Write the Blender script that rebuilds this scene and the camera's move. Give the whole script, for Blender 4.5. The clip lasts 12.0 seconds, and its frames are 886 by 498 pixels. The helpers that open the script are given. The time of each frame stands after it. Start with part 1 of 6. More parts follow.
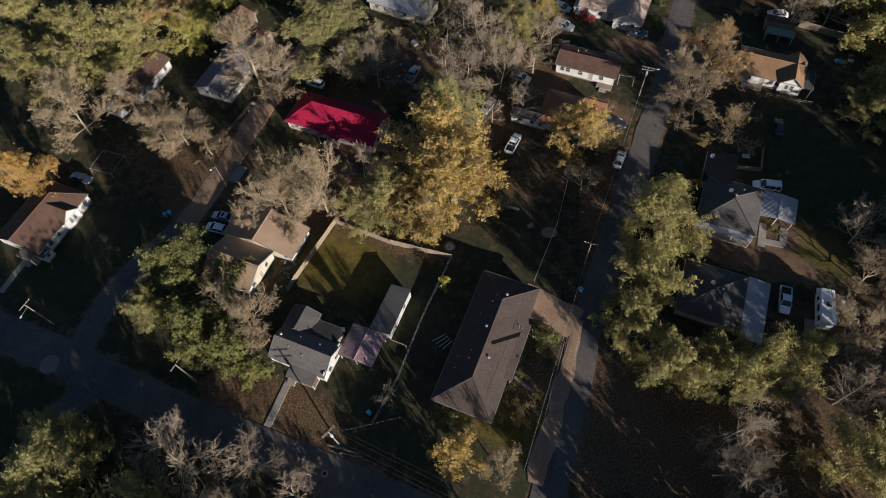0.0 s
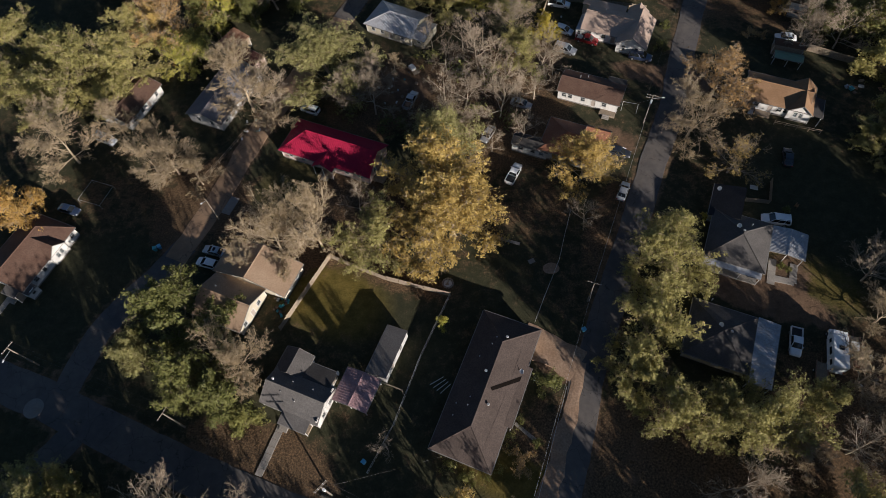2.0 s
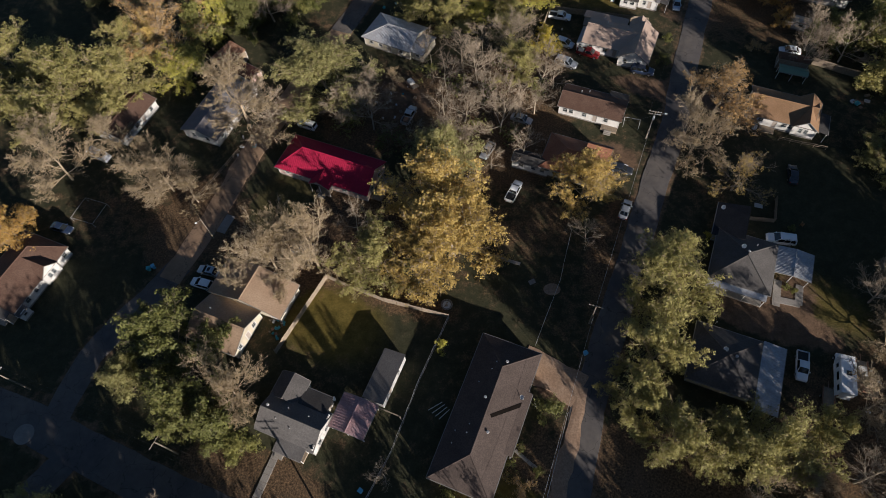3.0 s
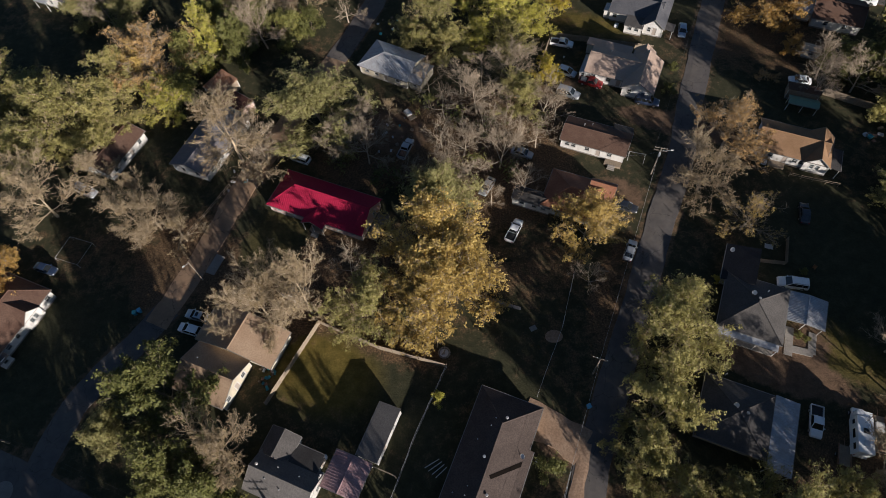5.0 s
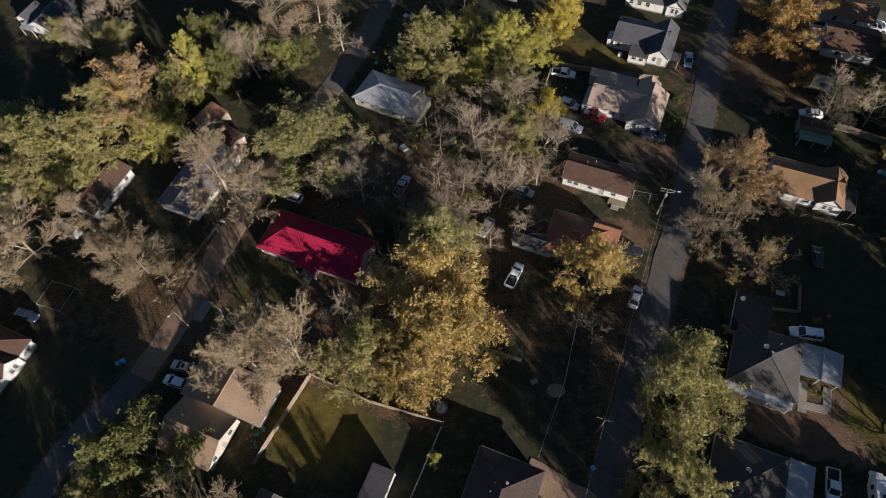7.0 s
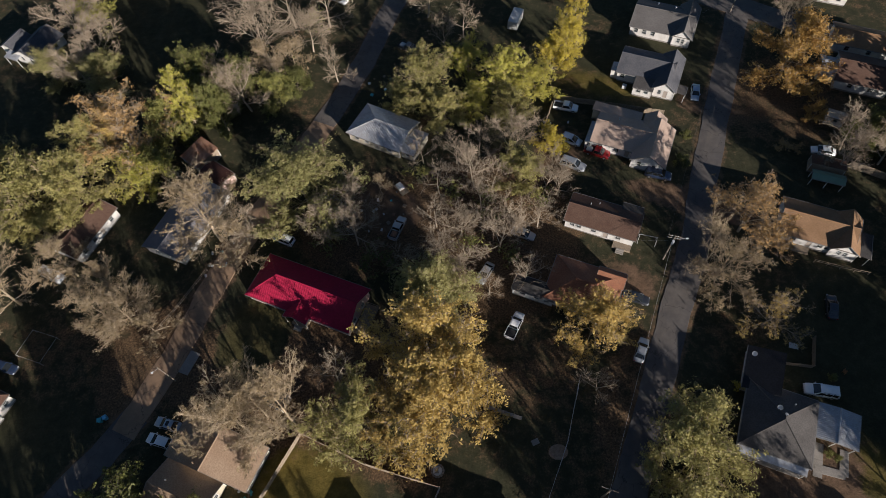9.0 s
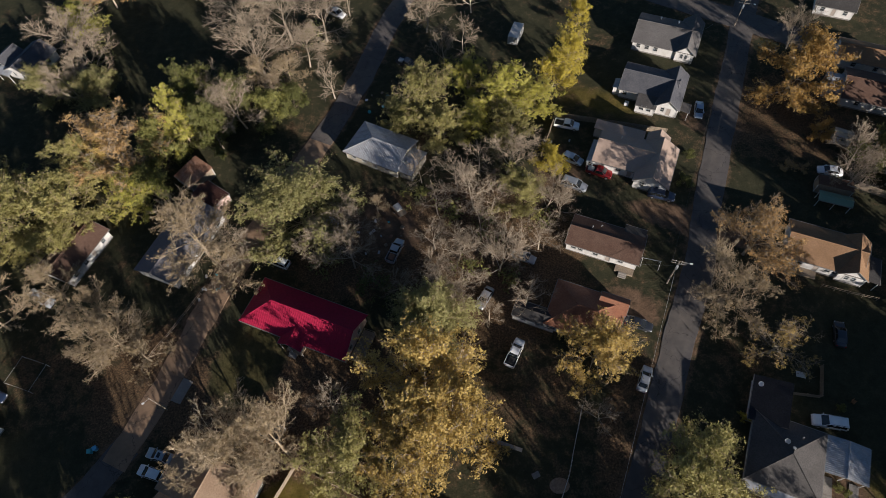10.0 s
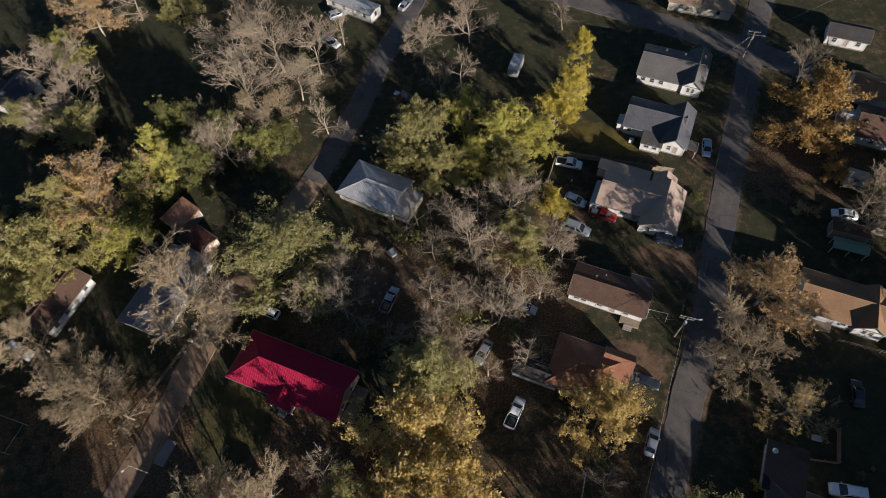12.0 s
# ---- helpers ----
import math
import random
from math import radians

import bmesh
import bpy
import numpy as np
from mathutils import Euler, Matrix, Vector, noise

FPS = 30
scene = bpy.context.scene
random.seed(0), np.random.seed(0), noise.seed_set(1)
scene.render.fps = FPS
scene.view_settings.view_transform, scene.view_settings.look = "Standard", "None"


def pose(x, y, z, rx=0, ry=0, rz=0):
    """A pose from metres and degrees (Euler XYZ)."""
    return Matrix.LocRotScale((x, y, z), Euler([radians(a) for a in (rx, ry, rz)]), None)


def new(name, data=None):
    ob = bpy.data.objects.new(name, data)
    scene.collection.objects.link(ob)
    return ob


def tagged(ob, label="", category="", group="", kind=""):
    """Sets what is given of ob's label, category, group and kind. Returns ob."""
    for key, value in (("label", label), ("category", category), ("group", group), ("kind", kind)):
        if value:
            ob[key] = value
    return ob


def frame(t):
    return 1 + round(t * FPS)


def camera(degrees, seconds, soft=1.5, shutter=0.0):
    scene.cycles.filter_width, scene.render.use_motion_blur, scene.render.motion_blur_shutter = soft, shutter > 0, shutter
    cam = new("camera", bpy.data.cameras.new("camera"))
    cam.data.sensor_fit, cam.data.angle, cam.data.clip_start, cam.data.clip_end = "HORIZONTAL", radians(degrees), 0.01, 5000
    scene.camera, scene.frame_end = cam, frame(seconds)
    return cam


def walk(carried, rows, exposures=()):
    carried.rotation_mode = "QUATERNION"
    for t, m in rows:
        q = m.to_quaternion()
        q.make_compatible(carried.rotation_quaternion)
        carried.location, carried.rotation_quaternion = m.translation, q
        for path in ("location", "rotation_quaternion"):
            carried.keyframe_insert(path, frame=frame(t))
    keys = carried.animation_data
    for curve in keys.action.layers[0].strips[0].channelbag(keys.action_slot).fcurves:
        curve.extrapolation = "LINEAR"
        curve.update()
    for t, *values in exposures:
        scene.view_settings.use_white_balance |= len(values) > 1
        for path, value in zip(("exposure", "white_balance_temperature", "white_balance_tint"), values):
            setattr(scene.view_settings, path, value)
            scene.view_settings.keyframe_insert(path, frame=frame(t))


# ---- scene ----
cam = camera(72.35, 12.0, soft=0.6)
ROWS = [
    (0.0, 0.00, 0.00, -60.24, -4.58, 0.00),
    (0.5, 0.26, 1.77, -60.21, -4.64, 0.05),
    (1.0, 0.53, 3.63, -60.19, -4.69, 0.11),
    (1.5, 0.82, 5.56, -60.17, -4.75, 0.16),
    (2.0, 1.11, 7.55, -60.15, -4.80, 0.22),
    (2.5, 1.41, 9.61, -60.12, -4.86, 0.27),
    (3.0, 1.73, 11.73, -60.10, -4.91, 0.32),
    (5.0, 3.03, 20.62, -60.01, -5.13, 0.54),
    (5.5, 3.37, 22.93, -59.99, -5.19, 0.59),
    (6.0, 3.72, 25.26, -59.97, -5.24, 0.65),
    (6.5, 4.06, 27.62, -59.94, -5.30, 0.70),
    (7.0, 4.41, 30.00, -59.92, -5.35, 0.75),
    (9.0, 5.84, 39.69, -59.83, -5.57, 0.97),
    (9.5, 6.20, 42.14, -59.81, -5.63, 1.02),
    (10.0, 6.56, 44.62, -59.79, -5.68, 1.08),
    (10.5, 6.93, 47.10, -59.77, -5.74, 1.13),
    (11.0, 7.30, 49.61, -59.74, -5.79, 1.18),
    (11.5, 7.67, 52.13, -59.72, -5.84, 1.24),
    (12.0, 8.04, 54.67, -59.70, -5.90, 1.29),
]
ALTITUDE = 100.0
EXPOSURE = 0.65
walk(cam, [(t, pose(x, y, ALTITUDE, 90 + pitch, 0, yaw) @ pose(0, 0, 0, 0, 0, roll)) for t, x, y, pitch, roll, yaw in ROWS])
scene.view_settings.exposure = EXPOSURE

# ---- sky and sun: a low winter afternoon ----
SUN_UP = 14.5
SUN_FROM = Vector((0.53, -0.85, 0)).normalized()
world = bpy.data.worlds.new("sky")
scene.world = world
world.use_nodes = True
wn = world.node_tree.nodes
sky = wn.new("ShaderNodeTexSky")
sky.sky_type, sky.sun_disc = "NISHITA", False
sky.sun_elevation, sky.sun_rotation = radians(SUN_UP), math.atan2(SUN_FROM.x, SUN_FROM.y)
sky.air_density, sky.dust_density, sky.altitude = 0.95, 0.4, 200
sky.ozone_density = 3.5
world.node_tree.links.new(sky.outputs["Color"], wn["Background"].inputs["Color"])
wn["Background"].inputs["Strength"].default_value = 0.044
sun = new("sun", bpy.data.lights.new("sun", "SUN"))
sun.data.energy, sun.data.angle, sun.data.color = 5.0, radians(0.53), (1.0, 0.91, 0.835)
sun_dir = SUN_FROM * math.cos(radians(SUN_UP)) + Vector((0, 0, math.sin(radians(SUN_UP))))
sun.matrix_world = Matrix.Translation((60, -100, 120)) @ sun_dir.to_track_quat("Z", "Y").to_matrix().to_4x4()

# ---- materials ----
def nodes_of(name):
    m = bpy.data.materials.new(name)
    m.use_nodes = True
    nt = m.node_tree
    return m, nt.nodes, nt.links, nt.nodes["Principled BSDF"]


def noise_node(nd, lk, src, scale, detail=4.0, rough=0.6):
    n = nd.new("ShaderNodeTexNoise")
    n.inputs["Scale"].default_value, n.inputs["Detail"].default_value, n.inputs["Roughness"].default_value = scale, detail, rough
    lk.new(src, n.inputs["Vector"])
    return n.outputs["Fac"]


def ramp_node(nd, lk, fac, stops):
    r = nd.new("ShaderNodeValToRGB")
    while len(r.color_ramp.elements) < len(stops):
        r.color_ramp.elements.new(0.5)
    for el, (at, col) in zip(r.color_ramp.elements, stops):
        el.position, el.color = at, (*col, 1) if len(col) == 3 else col
    lk.new(fac, r.inputs["Fac"])
    return r.outputs["Color"]


def mix_node(nd, lk, fac, a, b, blend="MIX"):
    m = nd.new("ShaderNodeMix")
    m.data_type, m.blend_type = "RGBA", blend
    for sock, val in ((m.inputs["Factor"], fac), (m.inputs["A"], a), (m.inputs["B"], b)):
        if isinstance(val, (int, float)):
            sock.default_value = val
        elif isinstance(val, tuple):
            sock.default_value = (*val, 1)
        else:
            lk.new(val, sock)
    return m.outputs["Result"]


def math_node(nd, lk, op, a, b=0.5):
    m = nd.new("ShaderNodeMath")
    m.operation = op
    for sock, val in zip(m.inputs, (a, b)):
        if isinstance(val, (int, float)):
            sock.default_value = val
        else:
            lk.new(val, sock)
    return m.outputs["Value"]


def place_node(nd, lk, stretch=(1, 1, 1), turn=0.0, shift=True):
    co = nd.new("ShaderNodeTexCoord")
    mp = nd.new("ShaderNodeMapping")
    mp.inputs["Scale"].default_value, mp.inputs["Rotation"].default_value = stretch, (0, 0, turn)
    lk.new(co.outputs["Object"], mp.inputs["Vector"])
    if shift:
        info = nd.new("ShaderNodeObjectInfo")
        sc = nd.new("ShaderNodeVectorMath")
        sc.operation = "SCALE"
        sc.inputs[0].default_value = (37, 19, 11)
        lk.new(info.outputs["Random"], sc.inputs["Scale"])
        lk.new(sc.outputs["Vector"], mp.inputs["Location"])
    return mp.outputs["Vector"]


def bump_node(nd, lk, bs, height, strength, dist=0.05):
    b = nd.new("ShaderNodeBump")
    b.inputs["Strength"].default_value, b.inputs["Distance"].default_value = strength, dist
    lk.new(height, b.inputs["Height"])
    lk.new(b.outputs["Normal"], bs.inputs["Normal"])


def surface(name, base, worn, dirt=None, big=0.35, fine=6.0, rough=0.8, metal=0.0, bump=0.3, stretch=(1, 1, 1), turn=0.0, spec=0.3, blotch=0.5):
    """A weathered surface: base colour, worn patches at a large scale, dirt or grain at a fine one."""
    m, nd, lk, bs = nodes_of(name)
    p = place_node(nd, lk, stretch, turn)
    n1, n2 = noise_node(nd, lk, p, big, 5, 0.65), noise_node(nd, lk, p, fine, 3, 0.7)
    col = ramp_node(nd, lk, n1, [(0.5 - 0.22 * blotch - 0.05, base), (0.5 + 0.22 * blotch + 0.05, worn)])
    dk = dirt or tuple(0.55 * c for c in base)
    f = ramp_node(nd, lk, n2, [(0.36, (1, 1, 1)), (0.62, (0, 0, 0))])
    fac = math_node(nd, lk, "MULTIPLY", f, 0.55)
    col = mix_node(nd, lk, fac, col, dk)
    lk.new(col, bs.inputs["Base Color"])
    bs.inputs["Roughness"].default_value, bs.inputs["Metallic"].default_value = rough, metal
    bs.inputs["Specular IOR Level"].default_value = spec
    bump_node(nd, lk, bs, n2, bump)
    return m


def plain(name, col, rough=0.5, metal=0.0, coat=0.0, trans=0.0, spec=0.5, dust=0.25):
    m, nd, lk, bs = nodes_of(name)
    p = place_node(nd, lk)
    n = noise_node(nd, lk, p, 1.7, 4)
    f = ramp_node(nd, lk, n, [(0.42, (0, 0, 0)), (0.72, (1, 1, 1))])
    fac = math_node(nd, lk, "MULTIPLY", f, dust)
    lk.new(mix_node(nd, lk, fac, col, tuple(0.55 * c + 0.06 for c in col)), bs.inputs["Base Color"])
    bs.inputs["Roughness"].default_value, bs.inputs["Metallic"].default_value = rough, metal
    bs.inputs["Coat Weight"].default_value, bs.inputs["Transmission Weight"].default_value = coat, trans
    bs.inputs["Specular IOR Level"].default_value = spec
    return m


def leaf_material(name, stops, thin=0.28):
    """Leaves in a range of tints, different from leaf to leaf and a little from tree to tree, that let light through."""
    m, nd, lk, bs = nodes_of(name)
    geo = nd.new("ShaderNodeNewGeometry")
    info = nd.new("ShaderNodeObjectInfo")
    co = nd.new("ShaderNodeTexCoord")
    clump = noise_node(nd, lk, co.outputs["Object"], 1.6, 4, 0.75)
    f = math_node(nd, lk, "MULTIPLY", geo.outputs["Random Per Island"], 0.28)
    f = math_node(nd, lk, "ADD", f, math_node(nd, lk, "MULTIPLY", clump, 1.1))
    f = math_node(nd, lk, "ADD", f, math_node(nd, lk, "MULTIPLY", info.outputs["Random"], 0.3))
    f = math_node(nd, lk, "SUBTRACT", f, 0.33)
    col = ramp_node(nd, lk, f, stops)
    lk.new(col, bs.inputs["Base Color"])
    bs.inputs["Roughness"].default_value, bs.inputs["Specular IOR Level"].default_value = 0.55, 0.25
    tr = nd.new("ShaderNodeBsdfTranslucent")
    lk.new(col, tr.inputs["Color"])
    mx = nd.new("ShaderNodeMixShader")
    mx.inputs["Fac"].default_value = thin
    lk.new(bs.outputs["BSDF"], mx.inputs[1])
    lk.new(tr.outputs["BSDF"], mx.inputs[2])
    lk.new(mx.outputs["Shader"], nd["Material Output"].inputs["Surface"])
    return m


def siding_material(name, col, dirty):
    """Painted lap siding: boards 0.2 m high with a shadow line, stains and dirt."""
    m, nd, lk, bs = nodes_of(name)
    p = place_node(nd, lk, shift=False)
    wv = nd.new("ShaderNodeTexWave")
    wv.wave_type, wv.bands_direction, wv.wave_profile = "BANDS", "Z", "SAW"
    wv.inputs["Scale"].default_value = 1.57
    lk.new(p, wv.inputs["Vector"])
    n = noise_node(nd, lk, place_node(nd, lk, (0.7, 0.7, 0.25)), 1.3, 5)
    f = ramp_node(nd, lk, n, [(0.45, (0, 0, 0)), (0.75, (1, 1, 1))])
    c = mix_node(nd, lk, math_node(nd, lk, "MULTIPLY", f, 0.6), col, dirty)
    lk.new(c, bs.inputs["Base Color"])
    bs.inputs["Roughness"].default_value = 0.65
    bump_node(nd, lk, bs, wv.outputs["Fac"], 0.5, 0.03)
    return m


def ground_material():
    """Winter lawn, fallen leaves and bare earth, mixed by the two painted zones, a sunlit-yard zone and noise."""
    m, nd, lk, bs = nodes_of("winter_lawn")
    p = place_node(nd, lk, shift=False)
    la, da = nd.new("ShaderNodeAttribute"), nd.new("ShaderNodeAttribute")
    la.attribute_name, da.attribute_name = "litter", "earth"
    ya = nd.new("ShaderNodeAttribute")
    ya.attribute_name = "sunlit_dry"
    big, mid, fine = noise_node(nd, lk, p, 0.06, 5), noise_node(nd, lk, p, 0.5, 5, 0.7), noise_node(nd, lk, p, 3.2, 4, 0.75)
    grass = ramp_node(nd, lk, mid, [(0.3, (0.04, 0.042, 0.025)), (0.52, (0.058, 0.058, 0.033)), (0.75, (0.088, 0.075, 0.046))])
    # dry yards brighter and yellower where sun falls; sunlight put into their colour
    sunlit_hay = ramp_node(nd, lk, mid, [(0.3, (0.095, 0.078, 0.02)), (0.58, (0.18, 0.137, 0.038)), (0.8, (0.27, 0.185, 0.06))])
    grass = mix_node(nd, lk, ya.outputs["Fac"], grass, sunlit_hay)
    leaf = ramp_node(nd, lk, fine, [(0.3, (0.055, 0.04, 0.026)), (0.5, (0.13, 0.087, 0.052)), (0.7, (0.27, 0.168, 0.092))])
    soil = ramp_node(nd, lk, mid, [(0.3, (0.11, 0.072, 0.047)), (0.7, (0.24, 0.155, 0.10))])
    lf = math_node(nd, lk, "ADD", la.outputs["Fac"], math_node(nd, lk, "MULTIPLY", math_node(nd, lk, "SUBTRACT", mid, 0.5), 1.6))
    lf = math_node(nd, lk, "ADD", lf, math_node(nd, lk, "MULTIPLY", math_node(nd, lk, "SUBTRACT", big, 0.5), 1.2))
    c = mix_node(nd, lk, ramp_node(nd, lk, lf, [(0.25, (0, 0, 0)), (0.6, (1, 1, 1))]), grass, leaf)
    ef = math_node(nd, lk, "ADD", da.outputs["Fac"], math_node(nd, lk, "MULTIPLY", math_node(nd, lk, "SUBTRACT", mid, 0.5), 0.9))
    c = mix_node(nd, lk, ramp_node(nd, lk, ef, [(0.35, (0, 0, 0)), (0.65, (1, 1, 1))]), c, soil)
    c = mix_node(nd, lk, 0.5, c, ramp_node(nd, lk, fine, [(0.25, (0.35, 0.35, 0.35)), (0.7, (1, 1, 1))]), "MULTIPLY")
    lk.new(c, bs.inputs["Base Color"])
    bs.inputs["Roughness"].default_value, bs.inputs["Specular IOR Level"].default_value = 0.95, 0.1
    bump_node(nd, lk, bs, math_node(nd, lk, "ADD", fine, mid), 0.9, 0.12)
    return m


def road_material(name, base, dusty, crack=0.5):
    m, nd, lk, bs = nodes_of(name)
    p = place_node(nd, lk, shift=False)
    big, mid, fine = noise_node(nd, lk, p, 0.09, 4), noise_node(nd, lk, p, 0.6, 6, 0.7), noise_node(nd, lk, p, 9, 3)
    c = mix_node(nd, lk, ramp_node(nd, lk, big, [(0.35, (0, 0, 0)), (0.66, (1, 1, 1))]), base, dusty)
    c = mix_node(nd, lk, 0.7, c, ramp_node(nd, lk, mid, [(0.25, (0.6, 0.6, 0.6)), (0.75, (1.15, 1.12, 1.08))]), "MULTIPLY")
    vo = nd.new("ShaderNodeTexVoronoi")
    vo.feature = "DISTANCE_TO_EDGE"
    vo.inputs["Scale"].default_value = 0.22
    wob = nd.new("ShaderNodeVectorMath")
    nz = nd.new("ShaderNodeTexNoise")
    nz.inputs["Scale"].default_value = 0.7
    lk.new(p, nz.inputs["Vector"])
    wob.operation = "MULTIPLY_ADD"
    wob.inputs[1].default_value = (2.2, 2.2, 2.2)
    lk.new(nz.outputs["Color"], wob.inputs[0])
    lk.new(p, wob.inputs[2])
    lk.new(wob.outputs["Vector"], vo.inputs["Vector"])
    line = ramp_node(nd, lk, vo.outputs["Distance"], [(0.004, (1, 1, 1)), (0.012, (0, 0, 0))])
    c = mix_node(nd, lk, math_node(nd, lk, "MULTIPLY", line, crack), c, (0.02, 0.02, 0.02))
    lk.new(c, bs.inputs["Base Color"])
    bs.inputs["Roughness"].default_value, bs.inputs["Specular IOR Level"].default_value = 0.85, 0.25
    bump_node(nd, lk, bs, math_node(nd, lk, "ADD", fine, mid), 0.4, 0.02)
    return m


GROUND = ground_material()
ASPHALT = road_material("worn_asphalt", (0.092, 0.088, 0.091), (0.155, 0.138, 0.124))
LANE = road_material("dusty_sunlit_lane", (0.235, 0.162, 0.11), (0.36, 0.24, 0.155))
CONCRETE = surface("concrete", (0.34, 0.31, 0.28), (0.24, 0.22, 0.19), rough=0.9)
EARTH = surface("bare_earth", (0.30, 0.195, 0.13), (0.38, 0.265, 0.185), big=0.4, fine=3, rough=0.95)
SHINGLE_GREY = surface("grey_shingles", (0.076, 0.07, 0.067), (0.108, 0.1, 0.095), (0.038, 0.037, 0.037), fine=4.5, rough=0.9)
SHINGLE_TAUPE = surface("taupe_shingles", (0.072, 0.054, 0.047), (0.102, 0.077, 0.067), (0.034, 0.027, 0.024), fine=4.5, rough=0.9)
SHINGLE_DARK = surface("charcoal_shingles", (0.045, 0.042, 0.041), (0.072, 0.068, 0.065), (0.024, 0.024, 0.025), fine=4.5, rough=0.9)
SHINGLE_NAVY = surface("blue_black_shingles", (0.019, 0.021, 0.027), (0.03, 0.032, 0.038), (0.011, 0.012, 0.015), fine=4.5, rough=0.95, spec=0.15)
SHINGLE_BROWN = surface("brown_shingles", (0.105, 0.058, 0.041), (0.145, 0.088, 0.064), (0.05, 0.03, 0.023), fine=4.5, rough=0.9)
SHINGLE_RUST = surface("rust_orange_shingles", (0.25, 0.105, 0.06), (0.31, 0.15, 0.09), (0.14, 0.06, 0.04), fine=4.5, rough=0.9)
SHINGLE_TAN = surface("tan_shingles", (0.29, 0.20, 0.135), (0.36, 0.26, 0.18), (0.19, 0.128, 0.083), fine=4.5, rough=0.9)
SHINGLE_AMBER = surface("amber_brown_shingles", (0.23, 0.135, 0.072), (0.29, 0.175, 0.10), (0.145, 0.085, 0.048), fine=4.5, rough=0.9)
DARK_STRIP = plain("black_roof_strip", (0.010, 0.008, 0.007), 1.0, spec=0.02, dust=0.02)
SHINGLE_BEIGE = surface("beige_shingles", (0.38, 0.28, 0.225), (0.43, 0.33, 0.27), (0.29, 0.21, 0.165), fine=4.5, rough=0.9)
SHINGLE_BLUE = surface("blue_grey_shingles", (0.075, 0.078, 0.09), (0.12, 0.12, 0.13), (0.04, 0.042, 0.05), fine=4.5, rough=0.9)
METAL_RED = surface("red_painted_metal", (0.39, 0.014, 0.056), (0.31, 0.013, 0.048), (0.2, 0.014, 0.033), fine=2.0, rough=0.6, bump=0.08, spec=0.2)
METAL_SILVER = surface("galvanised_metal", (0.46, 0.48, 0.52), (0.36, 0.38, 0.41), (0.26, 0.24, 0.22), fine=1.6, rough=0.5, metal=0.25, bump=0.08, spec=0.5)
METAL_PINK = surface("faded_mauve_metal", (0.40, 0.27, 0.28), (0.31, 0.20, 0.21), (0.19, 0.11, 0.11), fine=1.6, rough=0.5, metal=0.1, bump=0.08)
METAL_OXIDE = surface("dark_oxide_metal", (0.085, 0.036, 0.028), (0.12, 0.05, 0.038), (0.045, 0.022, 0.018), big=0.8, fine=3, rough=0.85, bump=0.2)
METAL_CREAM = surface("cream_painted_metal", (0.62, 0.55, 0.42), (0.5, 0.43, 0.33), (0.34, 0.28, 0.2), fine=1.6, rough=0.6, bump=0.08)
SHINGLE_SLATE = surface("slate_grey_shingles", (0.118, 0.11, 0.106), (0.155, 0.145, 0.14), (0.065, 0.062, 0.06), fine=4.5, rough=0.9)
SHINGLE_LAVENDER = surface("lavender_grey_shingles", (0.17, 0.163, 0.178), (0.22, 0.21, 0.22), (0.09, 0.086, 0.09), fine=4.5, rough=0.9)
RUSSET = surface("russet_wood", (0.3, 0.13, 0.05), (0.36, 0.18, 0.08), (0.16, 0.07, 0.03), fine=3, rough=0.8)
METAL_RUST = surface("rusted_metal", (0.26, 0.12, 0.065), (0.36, 0.24, 0.18), (0.12, 0.05, 0.03), big=0.8, fine=3, rough=0.85, bump=0.2)
SIDING_WHITE = siding_material("white_siding", (0.60, 0.585, 0.56), (0.40, 0.37, 0.325))
SIDING_CREAM = siding_material("cream_siding", (0.50, 0.45, 0.35), (0.34, 0.29, 0.22))
SIDING_GREY = siding_material("grey_siding", (0.45, 0.45, 0.44), (0.30, 0.28, 0.26))
SIDING_PINK = siding_material("pink_siding", (0.62, 0.45, 0.40), (0.40, 0.30, 0.26))
SIDING_YELLOW = siding_material("yellow_siding", (0.55, 0.49, 0.33), (0.38, 0.32, 0.22))
TRIM = plain("white_trim", (0.52, 0.51, 0.49), 0.5)
FASCIA = plain("weathered_fascia_paint", (0.20, 0.19, 0.175), 0.7, dust=0.5)
BLOCK = surface("foundation_block", (0.28, 0.26, 0.24), (0.2, 0.18, 0.16), rough=0.95)
GLASS = plain("window_glass", (0.55, 0.62, 0.66), 0.06, trans=0.92, dust=0.0)
CAR_GLASS = plain("tinted_car_glass", (0.015, 0.018, 0.02), 0.06, coat=0.5, dust=0.05)
DOOR_PAINT = plain("door_paint", (0.35, 0.30, 0.26), 0.5)
WOOD = surface("weathered_boards", (0.34, 0.27, 0.19), (0.26, 0.21, 0.16), (0.13, 0.10, 0.075), big=0.8, fine=7, rough=0.9)
POLE_WOOD = surface("pole_wood", (0.22, 0.18, 0.14), (0.30, 0.26, 0.21), (0.1, 0.08, 0.06), fine=7, stretch=(1, 1, 0.15), rough=0.9)
STEEL = plain("galvanised_steel", (0.5, 0.5, 0.5), 0.45, 0.6)
DISH = plain("dish_grey", (0.62, 0.63, 0.64), 0.4)
WIRE = plain("wire_black", (0.06, 0.055, 0.05), 0.6)
RUBBER = plain("tyre_rubber", (0.02, 0.02, 0.02), 0.85)
RIM = plain("alloy_rim", (0.5, 0.5, 0.52), 0.3, 0.8)
LAMP_CLEAR = plain("headlight_lens", (0.75, 0.78, 0.8), 0.1, coat=1.0)
LAMP_RED = plain("tail_light_lens", (0.35, 0.015, 0.01), 0.15, coat=1.0)
